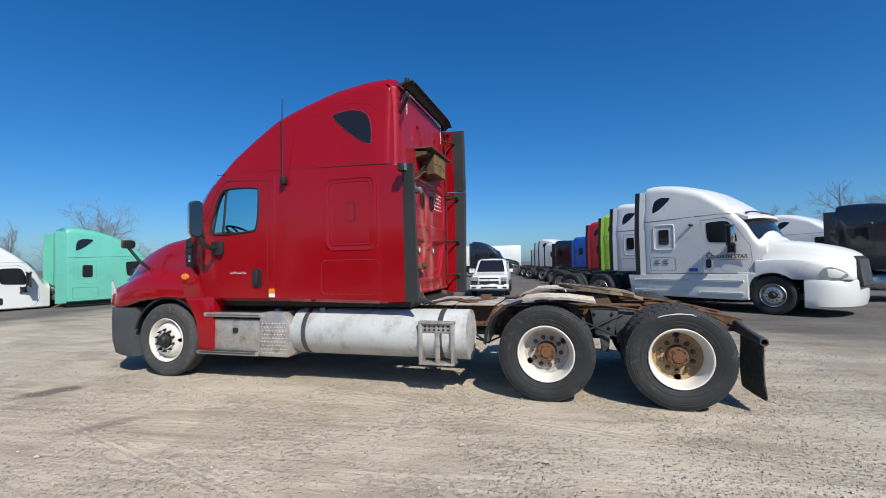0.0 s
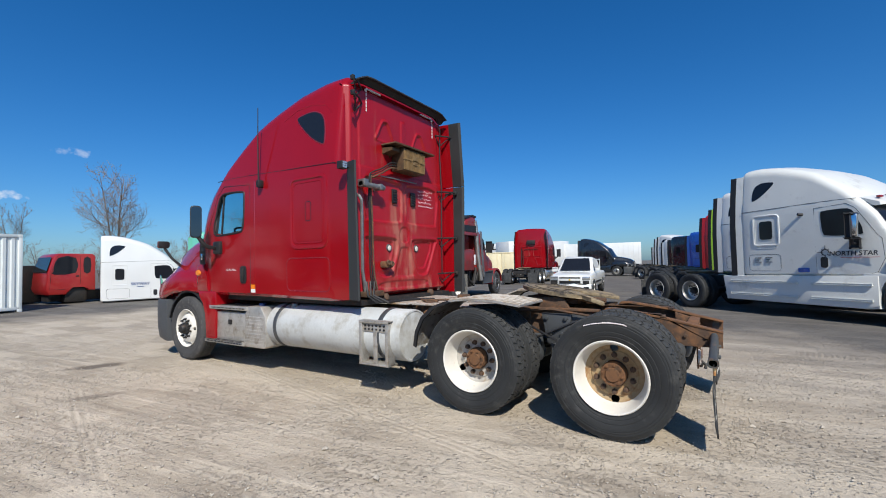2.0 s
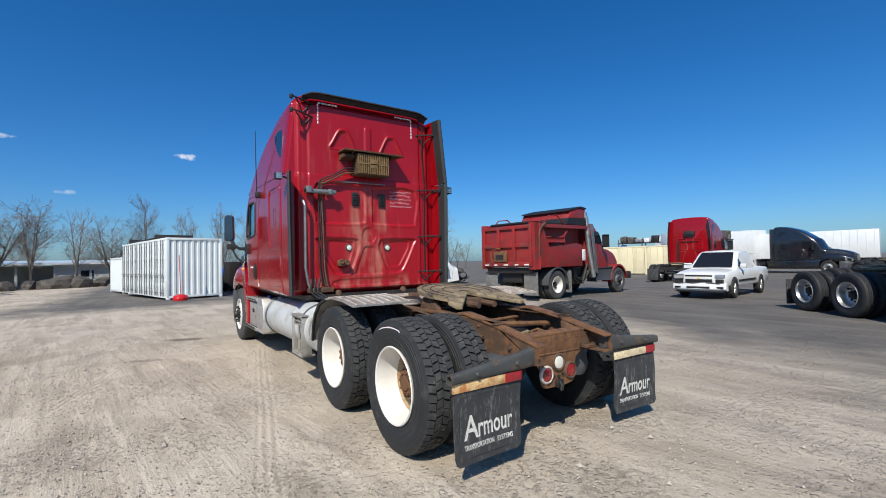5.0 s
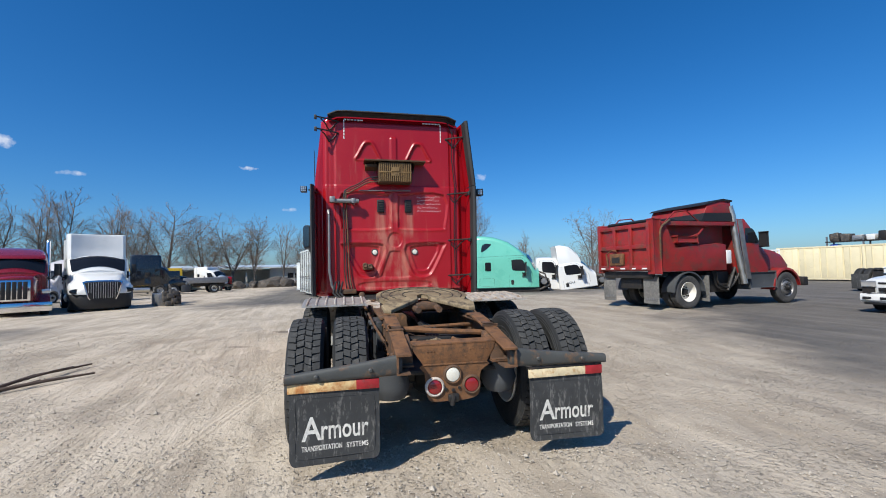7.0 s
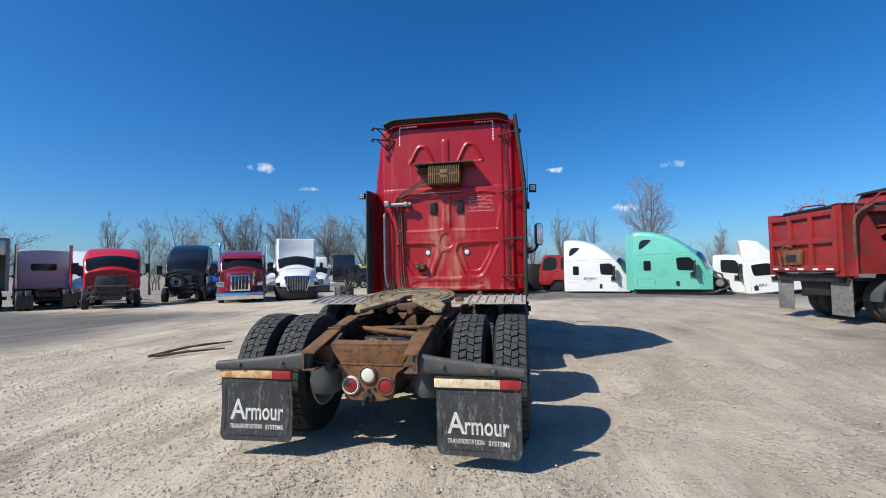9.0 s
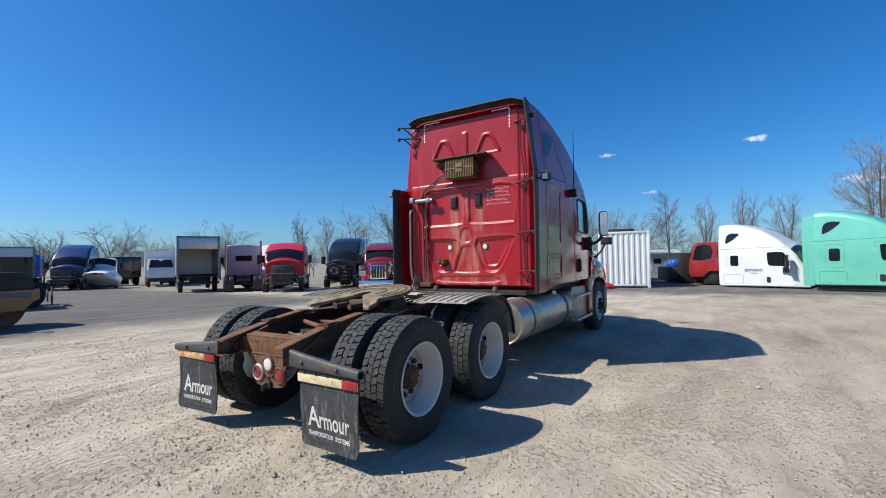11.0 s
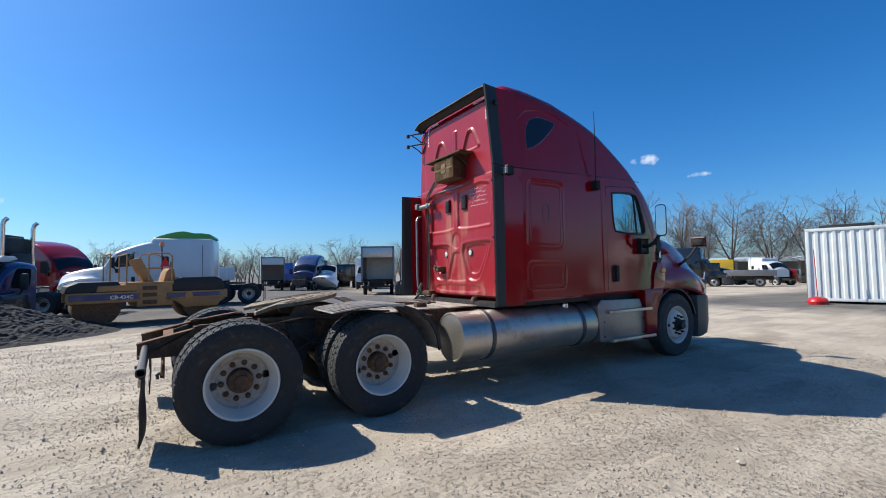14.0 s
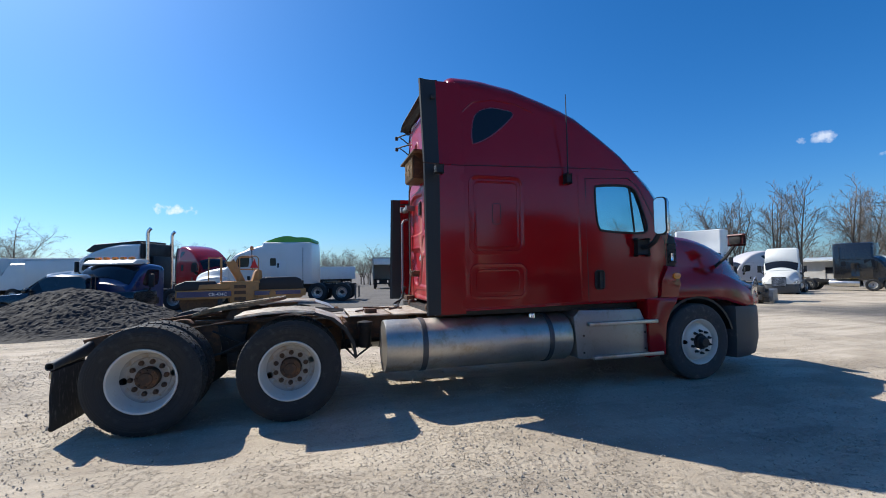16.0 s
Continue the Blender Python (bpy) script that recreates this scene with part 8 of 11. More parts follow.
# ---- particular vehicles and machines ----
def pickup(m, body, label):
    """A crew-cab pickup; its front bumper at x = 0, x ahead."""
    t = thing("pickup_truck", m, label, "pickup truck")
    rows = []
    for x, zb, zt, w in ((-5.25, 0.50, 1.02, 0.86), (-5.2, 0.45, 1.06, 0.88), (-3.6, 0.42, 1.06, 0.89), (-1.75, 0.42, 1.06, 0.89), (-1.2, 0.42, 1.04, 0.885), (-0.5, 0.45, 0.98, 0.87), (-0.12, 0.48, 0.92, 0.83), (-0.04, 0.52, 0.86, 0.80)):
        half = [(0, zb), (w - 0.04, zb), (w, zb + 0.06), (w + 0.015, (zb + zt) / 2), (w - 0.01, zt - 0.08), (w - 0.06, zt - 0.01), (w * 0.5, zt + 0.02), (0, zt + 0.03)]
        rows.append([(x, y, z) for y, z in half] + [(x, -y, z) for y, z in half[-2:0:-1]])
    bm = bmesh.new()
    loft(bm, rows)
    cs = []
    for x in (-0.9, -4.15):
        c = bmesh.new()
        lathe(c, [(0.42, -2), (0.42, 2)], "y", (x, 0, 0.36), 32)
        cs.append(c)
    bed = bmesh.new()
    box(bed, -5.15, -3.65, -0.78, 0.78, 0.62, 1.3)
    cs.append(bed)
    part("body", cut(bm, cs), body, t)
    rows = []
    for x, zt, w in ((-3.62, 1.08, 0.84), (-3.52, 1.58, 0.72), (-3.35, 1.70, 0.67), (-2.6, 1.74, 0.67), (-2.15, 1.70, 0.67), (-1.84, 1.46, 0.71), (-1.42, 1.08, 0.80)):
        half = [(0, 1.0), (0.84, 1.0), (w + 0.02, max(1.02, zt - 0.06)), (w - 0.08, zt), (0, zt + 0.025)]
        rows.append([(x, y, z) for y, z in half] + [(x, -y, z) for y, z in half[-2:0:-1]])
    bm = bmesh.new()
    loft(bm, rows)
    part("cabin", bm, body, t)
    bm = bmesh.new()
    vs = [bm.verts.new(p) for p in ((-1.42, -0.68, 1.11), (-1.42, 0.68, 1.11), (-1.84, 0.60, 1.47), (-2.09, 0.55, 1.66), (-2.09, -0.55, 1.66), (-1.84, -0.60, 1.47))]
    bm.faces.new(vs)
    bmesh.ops.translate(bm, verts=bm.verts, vec=(0.03, 0, 0.02))
    part("windshield", bm, TINT, t)
    for s in (1, -1):
        for x0, x1 in ((-2.52, -1.86), (-3.38, -2.62)):
            bm = bmesh.new()
            poly = [(x0, 1.12), (x1 + (0.2 if x1 > -2 else 0), 1.12), (x1 - (0.08 if x1 > -2 else 0), 1.45), (x1 - (0.28 if x1 > -2 else 0), 1.6), (x0, 1.6)]
            lo = [bm.verts.new((x, s * (0.845 - 0.27 * (z - 1.0)), z)) for x, z in poly]
            hi = [bm.verts.new((x, s * (0.80 - 0.27 * (z - 1.0)), z)) for x, z in poly]
            bm.faces.new(lo)
            bm.faces.new(hi[::-1])
            n = len(poly)
            for i in range(n):
                bm.faces.new((lo[i], lo[(i + 1) % n], hi[(i + 1) % n], hi[i]))
            part("side_window", bm, TINT, t)
        bm = bmesh.new()
        box(bm, -1.75, -1.62, s * 0.86, s * 1.06, 1.08, 1.24, 0.03)
        part("door_mirror", bm, body, t)
        bm = bmesh.new()
        box(bm, -0.16, -0.015, s * 0.52, s * 0.82, 0.74, 0.88, 0.02)
        part("headlight", bm, LAMP_GLASS, t)
        bm = bmesh.new()
        box(bm, -0.16, -0.012, s * 0.54, s * 0.80, 0.56, 0.71, 0.02)
        part("fog_lamp", bm, GREASE, t)
        bm = bmesh.new()
        box(bm, -3.4, -1.3, s * 0.87, s * 0.92, 0.58, 0.66, 0.01)
        part("door_trim", bm, GREASE, t)
        for x in (-0.9, -4.15):
            box_wheel(t, x, s * 0.80, 0.355, 0.24, s, ALU)
    for z0, z1 in ((0.80, 0.865), (0.60, 0.715)):
        bm = bmesh.new()
        box(bm, -0.14, -0.01, -0.46, 0.46, z0, z1, 0.015)
        part("grille", bm, GREASE, t, "dark grille slot")
    bm = bmesh.new()
    box(bm, -0.16, 0.002, -0.50, 0.50, 0.58, 0.89, 0.03)
    part("grille_surround", bm, body, t)
    for z0, z1 in ((0.80, 0.865), (0.60, 0.715)):
        bm = bmesh.new()
        box(bm, -0.1, 0.008, -0.45, 0.45, z0, z1, 0.012)
        part("grille_mesh", bm, BLACK_PLASTIC, t)
    bm = bmesh.new()
    lathe(bm, [(0.0, 0.022), (0.03, 0.02), (0.036, 0.01)], "x", (0, 0, 0.755), 8)
    part("badge", bm, YELLOW, t)
    rows = []
    for y in np.linspace(-0.88, 0.88, 13):
        bow = 0.10 * (abs(y) / 0.88) ** 2
        dent = 0.02 * math.sin(9 * y) * (1 if y < 0.3 else 0.3)
        rows.append([(x - bow, y, z + dent * (z > 0.5)) for x, z in ((-0.12, 0.55), (0.06, 0.56), (0.10, 0.50), (0.10, 0.36), (0.04, 0.30), (-0.12, 0.30))])
    bm = bmesh.new()
    loft(bm, rows)
    part("bumper", bm, body, t, "dented white front bumper")
    bm = bmesh.new()
    box(bm, -0.10, 0.055, -0.70, 0.70, 0.555, 0.572, 0.004)
    part("bumper_gap", bm, GREASE, t)
    for y0, y1, x in ((-0.38, 0.38, 0.108), (-0.80, -0.54, 0.055), (0.54, 0.80, 0.055)):
        bm = bmesh.new()
        box(bm, x - 0.06, x, y0, y1, 0.385, 0.455, 0.012)
        part("bumper_vent", bm, BLACK_PLASTIC, t)
    bm = bmesh.new()
    box(bm, -0.2, 0.03, -0.78, 0.78, 0.24, 0.31, 0.02)
    part("air_dam", bm, BLACK_PLASTIC, t)
    for x in (-3.75, -3.9):
        bm = bmesh.new()
        tube(bm, [(x, -0.80, 1.06), (x, -0.80, 1.62), (x, 0.80, 1.62), (x, 0.80, 1.06)], 0.02, 6)
        part("bed_rack", bm, body, t)
    return t


def dump_truck(m, label):
    """A single-axle dump truck; rear edge at x = 0, x ahead."""
    t = thing("dump_truck", m, label, "dump truck")
    bm = bmesh.new()
    box(bm, 0.02, 0.12, -1.15, 1.15, 1.18, 2.62, 0.02)
    gate = part("tailgate", bm, DUMP_RED, t, "worn red ribbed tailgate")
    for i in range(4):
        bm = bmesh.new()
        y = -1.12 + i * 0.72
        box(bm, -0.06, 0.06, y - 0.02, y + 0.10, 1.2, 2.6, 0.015)
        part("gate_rib", bm, DUMP_RED, gate)
    for z in (1.22, 1.86, 2.5):
        bm = bmesh.new()
        box(bm, -0.05, 0.06, -1.12, 1.12, z, z + 0.13, 0.015)
        part("gate_rib", bm, DUMP_RED, gate)
    bm = bmesh.new()
    box(bm, -0.09, 0.0, -0.05, 0.55, 1.36, 1.74, 0.015)
    part("gate_chute", bm, RUST, gate, "rusty coal chute in the gate")
    bm = bmesh.new()
    box(bm, -0.10, -0.08, 0.08, 0.44, 1.44, 1.62)
    part("chute_opening", bm, GREASE, gate)
    for s in (1, -1):
        bm = bmesh.new()
        prism(bm, [(0.1, 1.15), (2.95, 1.15), (2.95, 1.95), (2.6, 2.0), (0.9, 1.85), (0.55, 2.55), (3.35, 2.55), (3.4, 2.68), (0.1, 2.66)], s * 1.10, s * 1.18, "xz", 0.012)
        part("body_side", bm, DUMP_RED, t, "battered red dump body side")
        bm = bmesh.new()
        prism(bm, [(0.2, 1.25), (3.3, 1.25), (3.3, 2.6), (0.2, 2.6)], s * 0.75, s * 0.80, "xz")
        part("inner_side", bm, DUMP_RED, t)
        bm = bmesh.new()
        box(bm, 0.0, 0.28, s * 1.02, s * 1.24, 1.1, 2.72, 0.02)
        part("corner_post", bm, DUMP_RED, t)
        bm = bmesh.new()
        box(bm, 0.95, 1.75, s * 1.02, s * 1.20, 2.02, 2.20, 0.04)
        tube(bm, [(0.8, s * 1.12, 1.98), (1.9, s * 1.12, 2.28), (2.1, s * 1.1, 2.45)], 0.035, 7)
        part("tarp_arm", bm, DUMP_RED, t)
        bm = bmesh.new()
        tube(bm, [(0.5, s * 1.16, 2.6), (0.9, s * 1.18, 2.95), (1.4, s * 1.16, 3.0), (2.2, s * 1.12, 2.5)], 0.022, 6)
        part("tarp_hoop", bm, DUMP_RED, t)
        bm = bmesh.new()
        arc = [(1.38 + 0.62 * math.cos(radians(a)), 0.52 + 0.62 * math.sin(radians(a))) for a in range(0, 181, 15)]
        arc2 = [(1.38 + 0.58 * math.cos(radians(a)), 0.52 + 0.58 * math.sin(radians(a))) for a in range(180, -1, -15)]
        prism(bm, arc + arc2, s * 0.72, s * 1.2)
        part("fender", bm, GREY_PLASTIC, t)
        for x in (0.18, 2.15):
            bm = bmesh.new()
            box(bm, x - 0.01, x + 0.01, s * 0.62, s * 1.2, 0.20, 1.0, 0.005)
            flap = part("mud_flap", bm, DUSTY_FLAP, t, "dusty grey mud flap")
            bm = bmesh.new()
            for k in range(5):
                box(bm, x - 0.016, x - 0.010, s * 0.91 - 0.21 + 0.085 * k, s * 0.91 - 0.15 + 0.085 * k, 0.30, 0.37)
            part("flap_print", bm, DULL_STEEL, flap, "illegible pale print")
        bm = bmesh.new()
        tube(bm, [(3.72, s * -0.0 - 1.16 if s < 0 else 1.0, 0.7), (3.55, s * 1.1, 1.8), (3.42, s * 1.08, 2.9), (3.35, s * 1.05, 3.2)], 0.10, 10)
        if s < 0:
            part("exhaust_pipe", bm, ALU, t, "bare exhaust stack with a heat shield")
        else:
            bm.free()
        bm = bmesh.new()
        box(bm, 3.9, 5.1, s * 0.80, s * 1.18, 0.55, 1.05, 0.04)
        part("step_box", bm, GREY_PLASTIC, t)
        wheel_at(t, 1.38, s * 1.02, 0.515, s, "far", WHITE_RIM, RUBBER_OLD, GREASE)
        wheel_at(t, 1.38, s * 0.70, 0.515, -s, "inner", WHITE_RIM, RUBBER_OLD)
        wheel_at(t, 5.65, s * 1.05, 0.515, s, "far_steer", DULL_STEEL, RUBBER_OLD)
    bm = bmesh.new()
    prism(bm, [(2.2, 2.95), (2.35, 3.25), (3.0, 3.38), (3.35, 3.36), (3.35, 2.7), (2.1, 2.7)], -1.1, 1.1, "xz", 0.02)
    part("cab_shield", bm, DUMP_RED, t)
    bm = bmesh.new()
    prism(bm, [(2.05, 2.70), (2.2, 2.95), (3.38, 2.98), (3.38, 2.70)], -1.13, 1.13)
    prism(bm, [(2.2, 3.2), (2.3, 3.27), (3.0, 3.42), (3.4, 3.38), (3.38, 3.33), (2.9, 3.36)], -1.13, 1.13)
    part("rolled_tarp", bm, BLACK_PLASTIC, t, "black rolled tarpaulin")
    bm = bmesh.new()
    tube(bm, [(0.3, -1.0, 2.72), (0.3, 1.0, 2.72)], 0.05, 8)
    box(bm, 0.3, 2.2, -1.1, 1.1, 2.66, 2.73, 0.02)
    part("tarp_rail", bm, BLACK_PLASTIC, t)
    rows = []
    for x, zt, w in ((3.55, 2.7, 1.0), (3.7, 2.82, 1.02), (4.2, 2.82, 1.02), (4.45, 2.62, 1.0), (4.9, 1.95, 0.98), (5.1, 1.85, 0.96)):
        half = [(0, 1.05), (w, 1.05), (w + 0.02, 1.6), (w, zt - 0.25), (w - 0.15, zt), (0, zt + 0.04)]
        rows.append([(x, y, z) for y, z in half] + [(x, -y, z) for y, z in half[-2:0:-1]])
    bm = bmesh.new()
    loft(bm, rows)
    part("cab", bm, DUMP_RED, t)
    rows = []
    for x, zt, w in ((5.0, 1.88, 0.85), (5.6, 1.80, 0.82), (6.2, 1.65, 0.74), (6.5, 1.45, 0.66), (6.58, 1.2, 0.6)):
        half = [(0, 0.9), (w, 0.9), (w, zt - 0.2), (w - 0.1, zt - 0.02), (0, zt + 0.03)]
        rows.append([(x, y, z) for y, z in half] + [(x, -y, z) for y, z in half[-2:0:-1]])
    bm = bmesh.new()
    loft(bm, rows)
    part("hood", bm, DUMP_RED, t)
    for s in (1, -1):
        bm = bmesh.new()
        arc = [(5.65 + 0.66 * math.cos(radians(a)), 0.52 + 0.66 * math.sin(radians(a))) for a in range(5, 186, 15)]
        arc2 = [(5.65 + 0.6 * math.cos(radians(a)), 0.52 + 0.6 * math.sin(radians(a))) for a in range(185, 4, -15)]
        prism(bm, arc + arc2, s * 0.75, s * 1.2, "xz", 0.015)
        part("front_fender", bm, DUMP_RED, t)
        bm = bmesh.new()
        prism(bm, [(4.02, 2.02), (4.66, 2.02), (4.44, 2.42), (4.32, 2.5), (4.02, 2.5)], s * 0.99, s * 1.035, "xz")
        part("door_window", bm, TINT, t)
        bm = bmesh.new()
        box(bm, 4.55, 4.65, s * 1.12, s * 1.32, 1.9, 2.35, 0.03)
        part("door_mirror", bm, BLACK_PLASTIC, t)
    bm = bmesh.new()
    box(bm, 6.5, 6.75, -1.15, 1.15, 0.55, 0.85, 0.03)
    part("bumper", bm, GREASE, t)
    bm = bmesh.new()
    box(bm, 0.25, 6.4, -0.45, 0.45, 0.62, 0.95, 0.02)
    box(bm, 0.1, 0.22, -1.05, 1.05, 0.95, 1.15, 0.02)
    tube(bm, [(1.38, -0.95, 0.52), (1.38, 0.95, 0.52)], 0.09, 10)
    box(bm, 2.4, 3.4, -0.9, 0.9, 0.45, 1.1, 0.05)
    tube(bm, [(3.1, -1.05, 0.5), (3.5, -1.0, 1.2), (3.7, -1.0, 0.7)], 0.06, 7)
    part("chassis", bm, GREASE, t)
    # reflective dashes along the sill, the chute handle, the heat shield and loose hoses
    for k in range(5):
        bm = bmesh.new()
        box(bm, -0.058, -0.05, -1.02 + 0.46 * k, -0.82 + 0.46 * k, 1.235, 1.275)
        part("sill_reflector", bm, WHITE_MARK, t, "white reflective dash")
    bm = bmesh.new()
    tube(bm, [(-0.1, 0.62, 1.34), (-0.13, 0.66, 1.72), (-0.12, 0.40, 1.86), (-0.1, 0.2, 1.82)], 0.022, 6)
    part("chute_lever", bm, RUST, t)
    bm = bmesh.new()
    prism(bm, [(3.38, 2.75), (3.56, 2.75), (3.86, 0.85), (3.68, 0.85)], -1.30, -1.26, "xz", 0.01)
    part("heat_shield", bm, DULL_STEEL, t, "flat grey exhaust heat shield")
    for k, (y, r) in enumerate(((-0.98, 0.035), (-1.04, 0.028), (-0.9, 0.04))):
        bm = bmesh.new()
        tube(bm, smooth_path([(2.55 + 0.1 * k, y, 1.2), (2.75, y, 0.62 + 0.1 * k), (3.2, y - 0.03, 0.55 + 0.06 * k), (3.6, y, 0.95), (3.75, y, 1.3)], 3), r, 6)
        part("hose", bm, GREASE, t)
    bm = bmesh.new()
    tube(bm, smooth_path([(0.28, -1.22, 1.5), (0.24, -1.27, 2.0), (0.3, -1.25, 2.45), (0.7, -1.2, 2.7)], 3), 0.03, 6)
    part("tarp_cable", bm, RUST_DARK, t)
    bm = bmesh.new()
    box(bm, 3.0, 3.2, -1.17, -0.95, 1.35, 1.78, 0.02)
    part("side_tank", bm, WHITE, t)
    return t


def roller(m, label):
    """A tandem drum road roller, 4.3 m long, x towards its engine."""
    t = thing("road_roller", m, label, "road roller")
    for x in (-1.45, 1.45):
        bm = bmesh.new()
        lathe(bm, [(0.0, -0.72), (0.50, -0.72), (0.59, -0.75), (0.61, -0.72), (0.61, 0.72), (0.59, 0.75), (0.50, 0.72), (0.0, 0.72)], "y", (x, 0, 0.61), 48)
        part("drum", bm, RUST, t, "rusty steel roller drum")
    for s in (1, -1):
        bm = bmesh.new()
        prism(bm, [(-2.2, 0.72), (-2.2, 1.05), (-0.35, 1.05), (-0.35, 0.72)], s * 0.78, s * 0.84, "xz", 0.015)
        prism(bm, [(0.35, 0.72), (0.35, 1.0), (2.25, 1.0), (2.25, 0.72)], s * 0.78, s * 0.84, "xz", 0.015)
        prism(bm, [(0.55, 0.72), (0.95, 0.45), (1.95, 0.45), (2.2, 0.72)], s * 0.77, s * 0.82, "xz", 0.015)
        part("side_frame", bm, CAT_YELLOW, t)
        bm = bmesh.new()
        box(bm, -2.15, -0.4, s * 0.835, s * 0.848, 0.80, 1.0)
        box(bm, 0.4, 2.1, s * 0.835, s * 0.848, 0.80, 0.95)
        part("side_band", bm, NAVY, t, "dark blue side band")
        lathe_bm = bmesh.new()
        lathe(lathe_bm, [(0.0, s * 0.84), (0.12, s * 0.84), (0.12, s * 0.86), (0, s * 0.87)], "y", (1.05, 0, 0.85), 18)
        part("hub_cover", lathe_bm, CAT_YELLOW, t)
    bm = bmesh.new()
    prism(bm, [(-2.25, 1.05), (-2.2, 1.25), (-1.9, 1.38), (-0.95, 1.38), (-0.7, 1.05)], -0.78, 0.78, "xz", 0.04)
    part("front_tank", bm, BLACK_PLASTIC, t, "black front water tank")
    bm = bmesh.new()
    prism(bm, [(-1.5, 1.06), (-1.45, 1.25), (-0.45, 1.28), (-0.40, 1.06)], -0.80, 0.80, "xz", 0.04)
    part("tank_cover", bm, CAT_YELLOW, t)
    bm = bmesh.new()
    prism(bm, [(0.55, 1.0), (0.60, 1.38), (0.85, 1.48), (1.95, 1.48), (2.15, 1.38), (2.25, 1.0)], -0.76, 0.76, "xz", 0.04)
    part("engine_hood", bm, BLACK_PLASTIC, t, "black engine hood")
    for y in (-0.45, 0.0, 0.45):
        bm = bmesh.new()
        box(bm, 2.2, 2.27, y - 0.15, y + 0.15, 1.05, 1.32, 0.01)
        part("tail_grille", bm, GREASE, t)
    bm = bmesh.new()
    box(bm, 2.2, 2.32, -0.8, 0.8, 0.72, 1.02, 0.02)
    for i in range(5):
        box(bm, 2.3, 2.34, -0.7 + i * 0.3, -0.55 + i * 0.3, 0.8, 0.95)
    part("rear_bumper", bm, CAT_YELLOW, t)
    bm = bmesh.new()
    box(bm, -0.45, 0.55, -0.84, 0.84, 0.55, 1.28, 0.02)
    box(bm, -0.75, 0.6, -0.80, 0.80, 1.26, 1.34, 0.01)
    part("platform", bm, CAT_YELLOW, t)
    for i, z in enumerate((0.62, 0.86, 1.08)):
        bm = bmesh.new()
        box(bm, -0.30, 0.10, -0.86, -0.83, z, z + 0.13)
        part("step_slot", bm, RUST_DARK, t)
    bm = bmesh.new()
    prism(bm, [(-0.15, 1.3), (0.15, 1.3), (-0.25, 2.15), (-0.55, 2.10), (-0.5, 1.95)], -0.22, 0.22, "xz", 0.03)
    part("console", bm, CAT_YELLOW, t)
    bm = bmesh.new()
    tube(bm, [(-0.50 + 0.1 * math.sin(a), 0.19 * math.cos(a), 2.2 + 0.16 * math.sin(a)) for a in np.linspace(0, 2 * math.pi, 20)], 0.018, 6, False)
    part("steering_wheel", bm, BLACK_PLASTIC, t)
    bm = bmesh.new()
    prism(bm, [(0.35, 1.3), (0.75, 1.3), (0.70, 1.75), (0.55, 1.8), (0.45, 1.65)], -0.4, 0.4, "xz", 0.03)
    part("seat_box", bm, CAT_YELLOW, t)
    for s in (1, -1):
        bm = bmesh.new()
        tube(bm, [(0.55, s * 0.74, 1.3), (0.55, s * 0.74, 2.2), (0.45, s * 0.74, 2.3), (-0.05, s * 0.74, 2.3), (-0.12, s * 0.74, 2.2), (-0.12, s * 0.74, 1.3)], 0.022, 6)
        tube(bm, [(0.55, s * 0.74, 1.8), (-0.12, s * 0.74, 1.8)], 0.018, 6)
        part("safety_rail", bm, CAT_YELLOW, t)
        bm = bmesh.new()
        tube(bm, [(-0.72, s * 0.74, 1.3), (-0.72, s * 0.74, 2.25), (-1.15, s * 0.74, 2.25), (-1.15, s * 0.74, 1.35)], 0.022, 6)
        part("safety_rail", bm, CAT_YELLOW, t)
    bm = bmesh.new()
    tube(bm, [(-0.72, -0.74, 2.25), (-0.72, 0.74, 2.25)], 0.022, 6)
    tube(bm, [(-1.15, -0.74, 2.25), (-1.15, 0.74, 2.25)], 0.022, 6)
    part("cross_rail", bm, CAT_YELLOW, t)
    bm = bmesh.new()
    tube(bm, [(0.38, -0.2, 1.75), (0.35, -0.2, 2.55)], 0.02, 6)
    post = part("beacon_post", bm, GREASE, t)
    bm = bmesh.new()
    lathe(bm, [(0.0, 2.72), (0.05, 2.71), (0.075, 2.66), (0.08, 2.55), (0.0, 2.55)], "z", (0.35, -0.2, 0), 14)
    part("beacon", bm, AMBER, post, "amber warning beacon")
    bm = bmesh.new()
    prism(bm, [(0.28, 1.85), (0.58, 1.85), (0.43, 2.2)], -0.33, -0.32, "xz")
    part("warning_sign", bm, BRIGHT_RED, t, "red-orange warning triangle")
    face = Matrix(((1, 0, 0, 0), (0, 0, -1, -0.85), (0, 1, 0, 0), (0, 0, 0, 1)))
    lettering("CB-434C", 0.16, WHITE_MARK, t, face @ pose(-0.85, 0.83, 0.0), thick=0.003)
    return t


